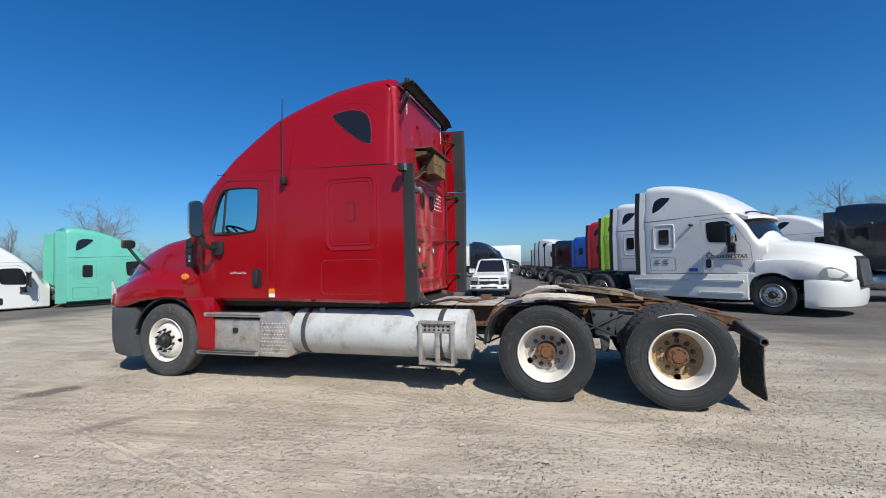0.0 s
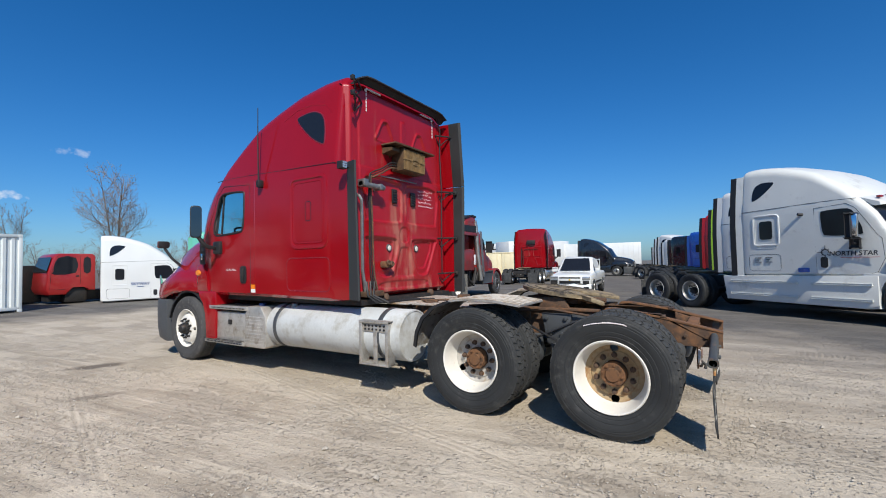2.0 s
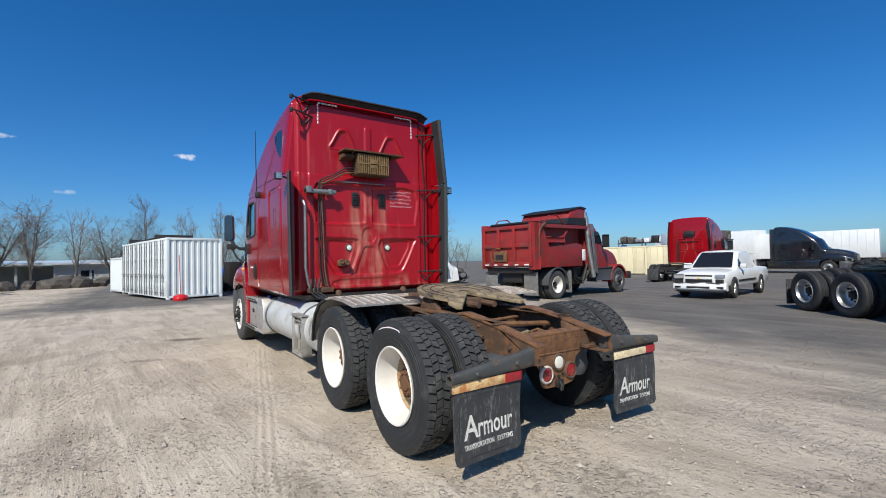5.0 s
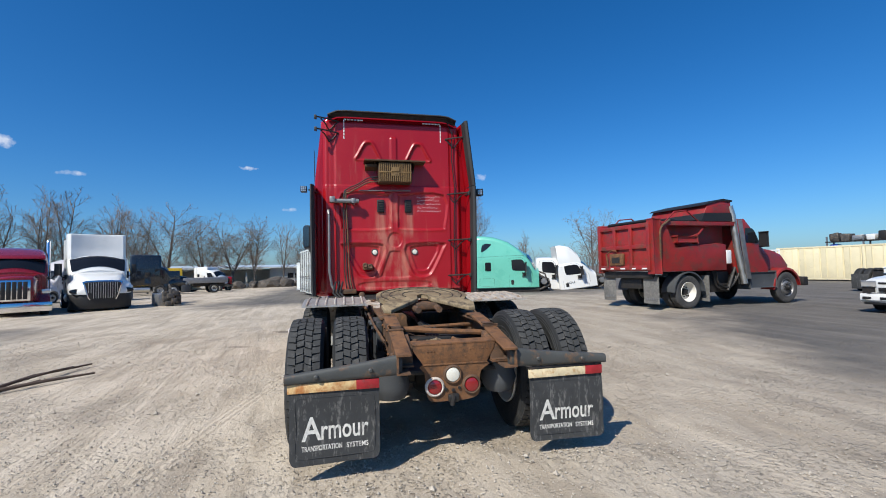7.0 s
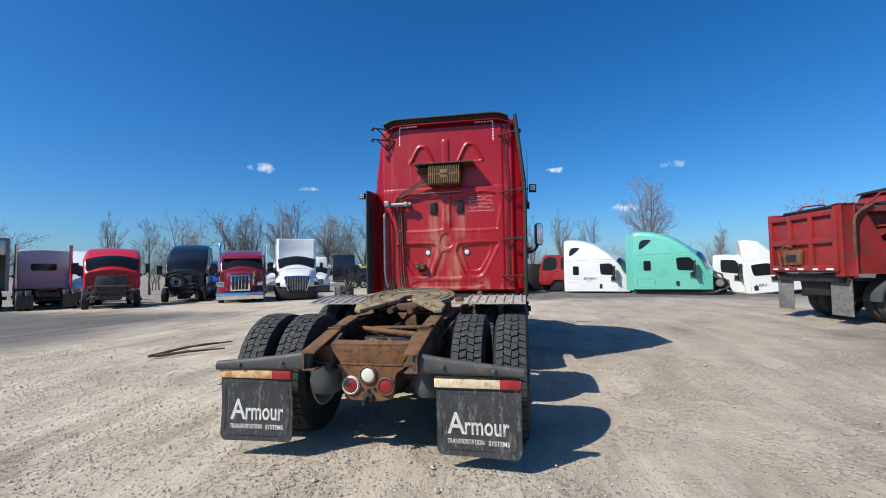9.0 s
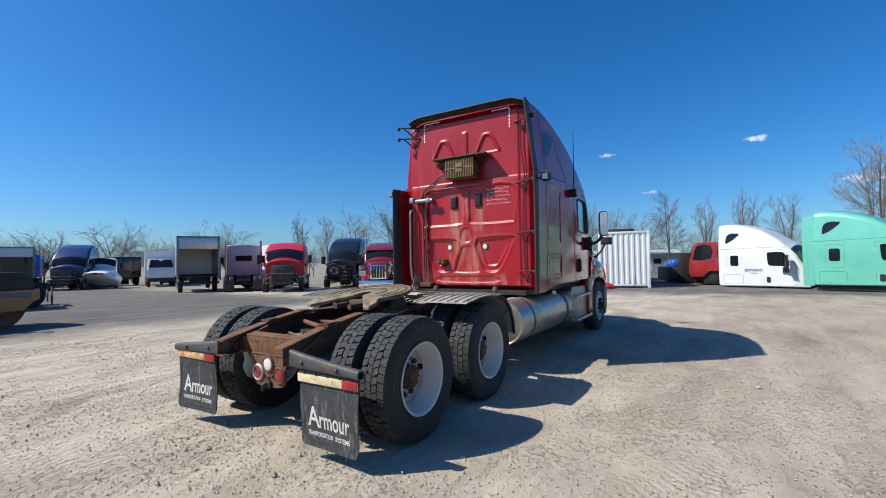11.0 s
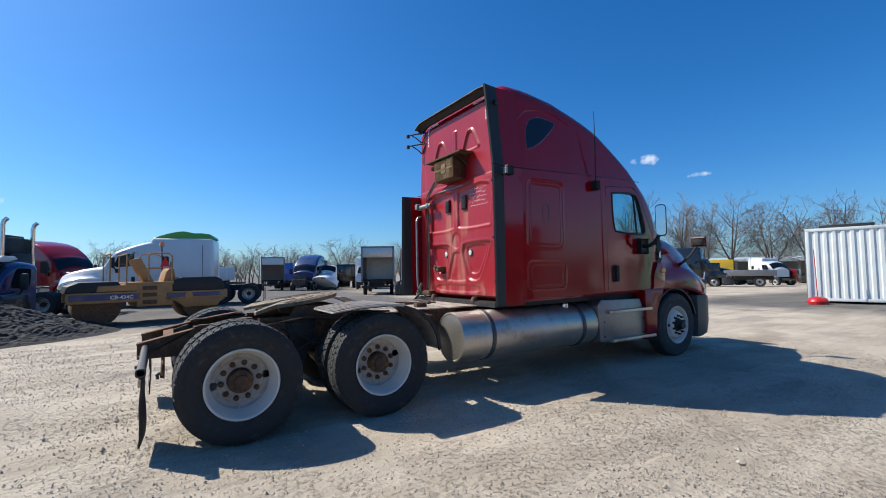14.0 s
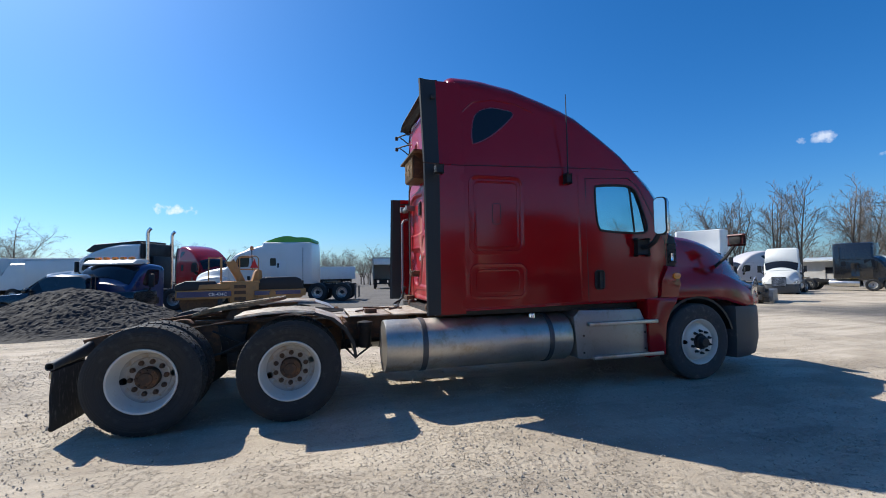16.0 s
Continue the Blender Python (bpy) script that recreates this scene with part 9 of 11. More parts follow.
def box_truck(m, body, label, open_box=True, cab=True, group="", height=3.7, length=5.6, box_mat=None):
    """A van-body truck; its rear edge at x = 0, x ahead."""
    t = thing("box_truck", m, label, "truck", group)
    mat = box_mat or body
    for s in (1, -1):
        bm = bmesh.new()
        box(bm, 0.0, length, s * 1.2, s * 1.25, 1.05, height, 0.01)
        part("side_panel", bm, mat, t)
    bm = bmesh.new()
    box(bm, 0.0, length, -1.25, 1.25, height - 0.06, height, 0.01)
    part("roof_panel", bm, mat, t)
    bm = bmesh.new()
    box(bm, length - 0.06, length, -1.2, 1.2, 1.05, height - 0.06)
    part("front_panel", bm, mat, t)
    bm = bmesh.new()
    box(bm, 0.0, length, -1.22, 1.22, 1.0, 1.1, 0.01)
    box(bm, 0.2, length + 1.8, -0.45, 0.45, 0.65, 1.0)
    box(bm, -0.02, 0.08, -1.2, 1.2, 0.55, 0.72, 0.01)
    part("chassis", bm, GREASE, t)
    bm = bmesh.new()
    top = height - 0.85 if open_box else 1.12
    box(bm, 0.02, 0.06, -1.17, 1.17, top, height - 0.08, 0.01)
    part("roll_door", bm, mat, t, "half-open roll-up door" if open_box else "")
    bm = bmesh.new()
    for s in (1, -1):
        box(bm, -0.02, 0.06, s * 1.13, s * 1.25, 1.0, height, 0.01)
    box(bm, -0.02, 0.06, -1.25, 1.25, height - 0.12, height)
    part("rear_frame", bm, DULL_STEEL, t)
    if cab:
        rows = []
        for x, zt in ((length + 0.1, 2.6), (length + 0.3, 2.72), (length + 1.2, 2.7), (length + 1.75, 1.9), (length + 1.85, 1.3)):
            half = [(0, 0.9), (1.05, 0.9), (1.08, 1.6), (1.0, zt - 0.1), (0.85, zt), (0, zt + 0.03)]
            rows.append([(x, y, z) for y, z in half] + [(x, -y, z) for y, z in half[-2:0:-1]])
        bm = bmesh.new()
        loft(bm, rows)
        part("cab", bm, body, t)
        bm = bmesh.new()
        vs = [bm.verts.new(p) for p in ((length + 1.27, -0.82, 2.62), (length + 1.27, 0.82, 2.62), (length + 1.79, 0.95, 1.9), (length + 1.79, -0.95, 1.9))]
        bm.faces.new(vs)
        part("windshield", bm, TINT, t)
        bm = bmesh.new()
        box(bm, length + 1.75, length + 1.95, -1.08, 1.08, 0.6, 0.95, 0.03)
        part("bumper", bm, GREASE, t)
    for s in (1, -1):
        wheel_at(t, 1.2, s * 1.02, 0.5, s, "far", ALU, RUBBER, GREASE)
        wheel_at(t, length + 0.9, s * 0.98, 0.5, s, "far_steer", ALU, RUBBER)
    return t


def trailer_box(m, mat, label, length=12.0, height=3.9, base=1.1, kind="box trailer"):
    t = thing("box_trailer", m, label, "trailer")
    bm = bmesh.new()
    box(bm, 0, length, -1.27, 1.27, base, height, 0.03)
    part("body", bm, mat, t)
    for s in (1, -1):
        bm = bmesh.new()
        box(bm, 0, 0.04, s * 1.27, s * 1.285, base + 0.05, height - 0.05)
        post = part("side_post", bm, mat, t)
        post.matrix_basis = pose(0.3, 0, 0)
        for i in range(1, int(length / 0.6)):
            placed("side_post", post.data, mat, t, pose(0.3 + i * 0.6, 0, 0))
    bm = bmesh.new()
    box(bm, 0.3, length - 0.3, -0.5, 0.5, 0.7, base)
    box(bm, length - 2.0, length - 1.9, -0.8, 0.8, 0.0, base)
    part("underframe", bm, GREASE, t)
    for s in (1, -1):
        for x in (1.0, 2.25):
            wheel_at(t, x, s * 1.05, 0.51, s, "far", ALU, RUBBER, GREASE)
    return t


def gravel_pile(m, label, rx, ry, h):
    bm = bmesh.new()
    bmesh.ops.create_grid(bm, x_segments=200, y_segments=200, size=1.6)
    for v in bm.verts:
        x, y = v.co.x, v.co.y
        r = math.hypot(x, y)
        z = max(0.0, 1 - r * (1 + 0.10 * noise.noise(Vector((x * 1.5, y * 1.5, 1))))) ** 1.15
        z = z / (1 + 0.5 * max(0, z - 0.7))
        z += 0.09 * noise.noise(Vector((x * 3, y * 3, 5))) * min(1, z * 4)
        z += (0.03 * noise.noise(Vector((x * 9, y * 9, 7))) + 0.026 * noise.noise(Vector((x * 24, y * 24, 7))) + 0.03 * noise.noise(Vector((x * 52, y * 52, 2)))) * min(1, z * 8)
        v.co = Vector((x * rx, y * ry, z * h * 1.12 - 0.03 - (0.5 if z <= 0 else 0)))
    ob = part("gravel_pile", bm, PILE, None, smooth=0)
    ob.matrix_basis = m
    return tagged(ob, label, "gravel pile", kind="stuff")


PILE = material("dark_crushed_stone", (0.020, 0.0205, 0.022), 0.95, vary=0.5, scale=2.5, grain=30, bump=0.8, dirt=(0.045, 0.045, 0.046), dirt_at=0.6)


def limb(bm, pts, r0, r1, seg=3):
    """A tapered limb, as rings of a few corners along a line."""
    last = None
    n = len(pts) - 1
    for i, p in enumerate(pts):
        d = (pts[min(n, i + 1)] - pts[max(0, i - 1)]).normalized()
        a = d.orthogonal().normalized()
        b = d.cross(a)
        r = r0 + (r1 - r0) * i / n
        ring = [bm.verts.new(p + (a * math.cos(6.2832 * k / seg) + b * math.sin(6.2832 * k / seg)) * r) for k in range(seg)]
        if last:
            for k in range(seg):
                bm.faces.new((last[k], last[(k + 1) % seg], ring[(k + 1) % seg], ring[k]))
        last = ring


def tree_mesh(seed, height, spread=0.5, up=0.5, dense=1.0, forks=2):
    """A bare winter tree: stems that rise to the top, boughs along them, and fine twigs."""
    rng = random.Random(seed)
    trunk, crown = bmesh.new(), bmesh.new()

    def line(p, d, length, n, lift, wander):
        pts = [p.copy()]
        q, dd = p.copy(), d.normalized()
        for _ in range(n):
            dd = (dd + Vector((rng.uniform(-1, 1), rng.uniform(-1, 1), rng.uniform(-0.7, 0.7))) * wander + Vector((0, 0, lift))).normalized()
            q = q + dd * (length / n)
            pts.append(q.copy())
        return pts

    def along(pts, f):
        k = min(len(pts) - 2, int(f * (len(pts) - 1)))
        g = f * (len(pts) - 1) - k
        return pts[k].lerp(pts[k + 1], g), (pts[k + 1] - pts[k]).normalized()

    def shoots(pts, length, count, level, f0):
        for i in range(count):
            f = f0 + (0.99 - f0) * (i + rng.random()) / count
            p, d = along(pts, f)
            a = rng.uniform(0, 6.2832)
            o = d.orthogonal().normalized()
            side = o * math.cos(a) + d.cross(o) * math.sin(a)
            ang = rng.uniform(0.55, 1.05) * (0.65 + spread * 0.6)
            nd = d * math.cos(ang) + side * math.sin(ang)
            ln = length * rng.uniform(0.55, 1.1) * (1.0 - 0.55 * f)
            if level == 0:
                b = line(p, nd, ln, 5, up * 0.12, 0.08)
                limb(crown, b, 0.0085 * ln + 0.014, 0.010, 4)
                shoots(b, ln * 0.62, max(4, int(ln * 3.4 * dense)), 1, 0.18)
            elif level == 1:
                b = line(p, nd, ln, 3, up * 0.12, 0.10)
                limb(crown, b, 0.016, 0.009, 3)
                shoots(b, ln * 0.62, max(3, int(ln * 6.5 * dense)), 2, 0.15)
            else:
                b = line(p, nd, ln + 0.15, 2, up * 0.12, 0.12)
                limb(crown, b, 0.010, 0.006, 3)

    base = line(Vector((0, 0, -0.2)), Vector((rng.uniform(-0.08, 0.08), 0, 1)), height * rng.uniform(0.16, 0.26), 4, 0.1, 0.05)
    r = height * 0.017
    limb(trunk, base, r, r * 0.8, 8)
    for k in range(forks):
        a = 6.2832 * (k + rng.uniform(-0.2, 0.2)) / forks
        tilt = (0.10 + 0.34 * spread) * rng.uniform(0.6, 1.25) if forks > 1 else 0.04
        d = Vector((math.cos(a) * tilt, math.sin(a) * tilt, 1))
        h = height * rng.uniform(0.66, 0.80)
        stem = line(base[-1], d, h, 9, up * 0.04, 0.04)
        limb(trunk, stem, r * (0.8 if forks == 1 else 0.58), 0.016, 6)
        shoots(stem, height * (0.30 + 0.22 * spread), int(17 * dense / math.sqrt(forks)) + 5, 0, 0.06)
    return trunk, crown


TREES = []
for seed, sp, up_, dn, fk in ((3, 0.7, 0.6, 0.85, 3), (11, 0.30, 0.9, 0.9, 3), (23, 0.85, 0.45, 0.8, 3), (41, 0.42, 0.8, 0.9, 2), (57, 0.95, 0.35, 0.8, 4), (64, 0.7, 0.5, 0.45, 2), (71, 0.9, 0.4, 0.45, 3)):
    tr, cr = tree_mesh(seed, 10.0, sp, up_, dn, fk)
    top = max(v.co.z for v in cr.verts)
    pair = []
    for b_, mat_ in ((tr, BARK), (cr, TWIG)):
        me_ = bpy.data.meshes.new("bare_tree")
        for v in b_.verts:
            v.co *= 10.0 / top
        b_.to_mesh(me_)
        b_.free()
        me_.materials.append(mat_)
        pair.append(me_)
    TREES.append(pair)


def tree(kind, x, y, height, turn, wide=1.0, label="bare winter tree with grey bark", group="bare trees round the yard"):
    k = height / 10.0
    t = thing("tree", stand(x, y, turn) @ Matrix.Diagonal((k * wide, k * wide, k, 1)), label, "tree", group)
    for nm, me_ in zip(("trunk", "crown"), TREES[kind]):
        o = new(nm, me_)
        o.parent = t
    return t

# ---- the row of parked tractors ----
ROW = "row of parked tractors"
HEAD = 141.7
# place and size of each; they do not stand quite in line
ROW_AT = [(0.37, -12.26, 0.994), (0.84, -16.20, 0.982), (1.08, -19.95, 0.973), (1.56, -23.88, 0.966), (2.48, -28.13, 0.960), (3.87, -32.74, 0.955), (4.74, -36.89, 0.949), (5.54, -41.06, 0.945), (6.26, -45.12, 0.941), (6.95, -49.01, 0.937)]
silver = tractor(stand(ROW_AT[0][0], ROW_AT[0][1], HEAD, 0, ROW_AT[0][2]), SILVER, "silver sleeper tractor with side skirts, parked in a row", ROW, skirts=True, bumper=SILVER, mirrors=True)
for k, (mat, lab, roof) in enumerate(((WHITE, "white sleeper tractor parked in the row", "high"), (LIME, "lime green sleeper tractor parked in the row", "high"), (BRIGHT_RED, "red sleeper tractor parked in the row", "high"),
                                      (BLUE, "blue mid-roof tractor parked in the row", "mid"), (BLACK_PAINT, "black mid-roof tractor parked further back in the row", "mid"), (WHITE, "white tractor far down the row", "mid"),
                                      (WHITE, "white sleeper tractor far down the row", "high"), (WHITE, "white sleeper tractor at the row's end", "high"), (WHITE, "white mid-roof tractor at the row's end", "mid"))):
    rx, ry, size = ROW_AT[k + 1]
    tractor(stand(rx, ry, HEAD, 0, size), mat, lab, ROW, roof)
tractor(stand(-5.92, -14.67, HEAD + 0.0, 0, 0.991), BLACK_PAINT, "black tractor with a chrome grille beside the silver one", ROW, "mid", nose="square")
tractor(stand(-7.62, -24.09, HEAD + 0.4, 0, 0.961), WHITE, "white sleeper tractor behind the silver one", ROW)

# writing on the silver truck's door
face = Matrix(((1, 0, 0, 0), (0, 0, -1, -1.222), (0, 1, 0, 0), (0, 0, 0, 1)))
lettering("NORTH STAR", 0.145, DARK_PRINT, silver, face @ pose(5.52, 1.50, 0.0), thick=0.003, shear=0.12, label="dark company lettering")
bm = bmesh.new()
for i in range(8):
    a = 2 * math.pi * i / 8
    long = 0.17 if i % 2 == 0 else 0.11
    tube(bm, [(5.00 + 0.055 * math.cos(a), -1.222, 1.58 + 0.055 * math.sin(a)), (5.00 + long * math.cos(a), -1.222, 1.58 + long * math.sin(a))], 0.012, 4, r_end=0.003)
for i in range(9):
    a, b = 2 * math.pi * i / 12, 2 * math.pi * (i + 1) / 12
    tube(bm, [(5.00 + 0.075 * math.cos(a), -1.222, 1.58 + 0.075 * math.sin(a)), (5.00 + 0.075 * math.cos(b), -1.222, 1.58 + 0.075 * math.sin(b))], 0.009, 4)
part("door_emblem", bm, DARK_PRINT, silver, "dark star emblem")
bm = bmesh.new()
box(bm, 5.3, 6.0, -1.226, -1.216, 1.452, 1.460)
part("door_stripe", bm, BRIGHT_RED, silver, "thin red underline")
for i in range(3):
    for j in range(2):
        bm = bmesh.new()
        box(bm, 3.38 + j * 0.27, 3.48 + j * 0.27 + 0.06 * (i != 1), -1.225, -1.212, 1.36 + i * 0.055, 1.378 + i * 0.055)
        part("panel_notice", bm, GREY_PLASTIC, silver, "illegible grey print")
bm = bmesh.new()
box(bm, 4.42, 4.66, -1.226, -1.212, 1.12, 1.22, 0.002)
part("sticker", bm, BLUE, silver, "blue sticker")
for s in (1, -1):
    bm = bmesh.new()
    side_bead(bm, rounded(3.36, 4.00, 1.80, 2.56, 0.08), s, 0.028, sink=0.3)
    part("window_frame", bm, WHITE, silver, "raised white window frame")
    bm = bmesh.new()
    prism(bm, rounded(-0.085, 0.085, -0.25, 0.25, 0.05), -0.03, 0.07, "yz", 0.025)
    shell = part("mirror_shell", bm, CHROME, silver, "chrome mirror shell")
    shell.matrix_basis = pose(5.72, s * 1.53, 2.14, 0, 0, s * -20)
    bm = bmesh.new()
    tube(bm, [(4.55, s * 1.21, 2.50), (4.50, s * 1.30, 2.51)], 0.035, 8)
    part("side_camera", bm, BLACK_PLASTIC, silver)
    bm = bmesh.new()
    side_plate(bm, rounded(6.22, 6.36, 1.38, 1.46, 0.03), s, 0.02)
    part("turn_lamp", bm, AMBER, silver, "amber side marker lamp")
rows = []
for y in np.linspace(-1.1, 1.1, 15):
    bow = 0.17 * (abs(y) / 1.1) ** 2
    rows.append([(x - bow, y, z - 0.05 * (abs(y) / 1.1) ** 3) for x, z in ((5.40, 2.93), (5.85, 2.80), (6.14, 2.68), (6.15, 2.61), (6.08, 2.60), (5.80, 2.68), (5.45, 2.78))])
bm = bmesh.new()
loft(bm, rows)
part("sun_visor", bm, SILVER, silver, "wide silver visor over the windshield")
for y in (-0.9, -0.2, 0.0, 0.2, 0.9):
    bm = bmesh.new()
    box(bm, 5.96 - 0.17 * (y / 1.1) ** 2, 6.04 - 0.17 * (y / 1.1) ** 2, y - 0.06, y + 0.06, 2.735, 2.785, 0.015)
    part("visor_lamp", bm, RED_LENS, silver, "small red-orange marker lamp")

BIG = Matrix.Diagonal((1.04, 1.04, 1.04, 1))
red_far = tractor(stand(10.58, -22.66, -81.4, 0, 0.963) @ BIG, RED, "red sleeper tractor seen from behind", "", "high")
back_gear(red_far)
tractor(stand(13.87, -39.69, 182.3, 0, 0.940), BLACK_PAINT, "black sleeper tractor at the back of the yard", "", "high", skirts=True)
pickup(stand(4.52, -12.98, 96.3, 0, 0.998) @ Matrix.Diagonal((0.95, 0.95, 0.95, 1)), WHITE, "white crew-cab pickup with a dented front bumper")
dump_truck(stand(8.92, -8.19, -84.0, 0, 0.988) @ BIG, "worn red dump truck with a rolled tarpaulin")

# ---- cabs on the ground and containers ----
def lean(pitch, long, tall):
    """Tip and stretch a cab about the foot of its door."""
    return Matrix.Translation((5.3, 0, 1.0)) @ pose(0, 0, 0, 0, pitch, 0) @ Matrix.Diagonal((long, 1, tall, 1)) @ Matrix.Translation((-5.3, 0, -1.0))


def broken_front(t, z0=0.95):
    """What is left of the engine bay where a hood is missing."""
    bm = bmesh.new()
    box(bm, 6.05, 6.45, -0.95, 0.95, z0, z0 + 0.85, 0.06)
    box(bm, 6.4, 6.85, -0.5, 0.45, z0 - 0.05, z0 + 0.6, 0.06)
    part("engine_wall", bm, GREASE, t, "bare dark engine wall")
    for k, (r, pts) in enumerate(((0.06, [(6.3, -1.0, z0 + 0.8), (6.75, -0.95, z0 + 0.55), (6.95, -0.5, z0 + 0.15), (6.9, 0.2, z0 + 0.5)]), (0.05, [(6.4, -1.05, z0), (6.95, -0.85, z0 + 0.25), (7.0, 0.4, z0 + 0.05)]), (0.045, [(6.35, -0.7, z0 + 0.95), (6.7, -0.75, z0 + 0.8), (6.85, -0.7, z0 + 0.1)]))):
        bm = bmesh.new()
        tube(bm, pts, r, 7)
        part("engine_pipe", bm, SCRAP, t)
    bm = bmesh.new()
    lathe(bm, [(0.0, -1.08), (0.15, -1.08), (0.17, -1.0), (0.17, -0.88), (0.0, -0.86)], "y", (6.62, 0, z0 + 0.42), 16)
    part("filter_can", bm, DULL_STEEL, t)


CABS = "cabs standing on the ground"
white_cab = tractor(stand(25.14, -0.88, -110.6, -1.03, 0.956) @ Matrix.Diagonal((1.11, 1.11, 1.11, 1)), WHITE, "white sleeper cab without chassis, set on the ground", CABS, "high", False, nose="none", extender=None)
lettering("SKYWAY", 0.17, SIGN_BLUE, white_cab, face @ pose(4.42, 1.70, 0.004), thick=0.003, label="dark blue company lettering")
bm = bmesh.new()
box(bm, 4.3, 4.55, -1.225, -1.215, 1.62, 1.645)
part("side_print", bm, SIGN_BLUE, white_cab, "illegible blue print")
broken_front(white_cab)
mint = tractor(stand(23.2, -4.3, -113.3, -0.85, 1.01) @ Matrix.Diagonal((1.06, 1.06, 1.07, 1)), MINT, "mint green sleeper cab with its hood off, low on the ground", CABS, "high", False, nose="none", extender=MINT)
bm = bmesh.new()
box(bm, 3.1, 6.4, -1.05, 1.05, 0.85, 1.03, 0.02)
part("floor_pan", bm, GREASE, mint)
broken_front(mint)
wreck = tractor(stand(24.25, -7.15, -112.1, -1.0, 0.973) @ lean(4, 1.15, 1.15), WHITE, "white wrecked cab leaning on its neighbour", CABS, "day", False, nose="none", extender=None)
broken_front(wreck)
lou = tractor(stand(23.1, -8.35, -108.3, -1.0, 0.975) @ lean(-7, 1.32, 1.0), WHITE, "white day cab with a tall roof fairing and black lettering", CABS, "day", False, nose="none", extender=None, tall_fairing=WHITE)
broken_front(lou)
lettering("LOU", 0.17, DARK_PRINT, lou, face @ pose(5.15, 1.42, 0.004), thick=0.003)
CBOX = "white containers"
container(stand(21.5, -0.5, 12.5, 0, 0.927), 9.6, 2.64, 3.13, CONTAINER_WHITE, "white corrugated container with side doors, on dark gravel", group=CBOX)
cont = bpy.data.objects["shipping_container"]
for i in range(9):
    bm = bmesh.new()
    x0 = 0.14 + i * 1.04
    box(bm, x0, x0 + 1.0, 2.60, 2.66, 0.2, 2.98, 0.01)
    for z in (0.5, 1.2, 1.9, 2.5):
        box(bm, x0 + 0.12, x0 + 0.88, 2.655, 2.675, z, z + 0.32, 0.01)
    door = part("side_door", bm, CONTAINER_WHITE, cont, "flat container door leaf")
    bm = bmesh.new()
    for k in (0.3, 0.7):
        tube(bm, [(x0 + k, 2.70, 0.15), (x0 + k, 2.70, 3.02)], 0.022, 7)
        box(bm, x0 + k, x0 + k + 0.28, 2.69, 2.72, 1.22, 1.26)
        for z in (0.3, 1.1, 2.0, 2.75):
            box(bm, x0 + k - 0.05, x0 + k + 0.05, 2.66, 2.72, z, z + 0.06)
    part("lock_rod", bm, DULL_STEEL, door)
container(stand(31.57, 1.37, 12.4, 0, 0.909), 6.1, 2.44, 2.6, CONTAINER_WHITE, "white corrugated container farther off", group=CBOX)
# flat rack on the container, and the red tarpaulin heap beside it
rack_t = thing("flat_rack", stand(23.9, 0.25, 12.5, 2.9, 0.927) @ Matrix.Diagonal((1, 1, 1.7, 1)), "dark steel flat rack lying on the container", "steel frame")
bm = bmesh.new()
box(bm, 0.2, 6.2, 0.25, 0.45, 0.0, 0.24, 0.02)
box(bm, 0.2, 6.2, 2.0, 2.2, 0.0, 0.24, 0.02)
part("beam", bm, GREASE, rack_t)
for x in (0.2, 1.6, 3.0, 4.4, 5.9):
    bm = bmesh.new()
    box(bm, x, x + 0.18, 0.3, 2.2, 0.02, 0.34 if x in (0.2, 5.9) else 0.2, 0.02)
    part("cross_beam", bm, GREASE, rack_t)
bm = bmesh.new()
lathe(bm, [(0.0, 0.28), (0.25, 0.3), (0.5, 0.24), (0.62, 0.12), (0.6, 0.0), (0.0, 0.0)], "z", (0, 0, 0), 24)
for v in bm.verts:
    v.co += Vector((noise.noise(v.co * 3), noise.noise(v.co * 3 + Vector((5, 0, 0))), 0)) * 0.08
heap = part("sign_base", bm, BRIGHT_RED, None)
heap.matrix_basis = stand(20.3, 1.38, 0.3, 0, 0.987) @ Matrix.Diagonal((0.52, 0.52, 0.95, 1))
tagged(heap, "red round sign base with a thin pole", "sign base")
bm = bmesh.new()
tube(bm, [(0, 0, 0.2), (0.05, 0.1, 2.2)], 0.03, 7)
part("pole", bm, BRIGHT_RED, heap)
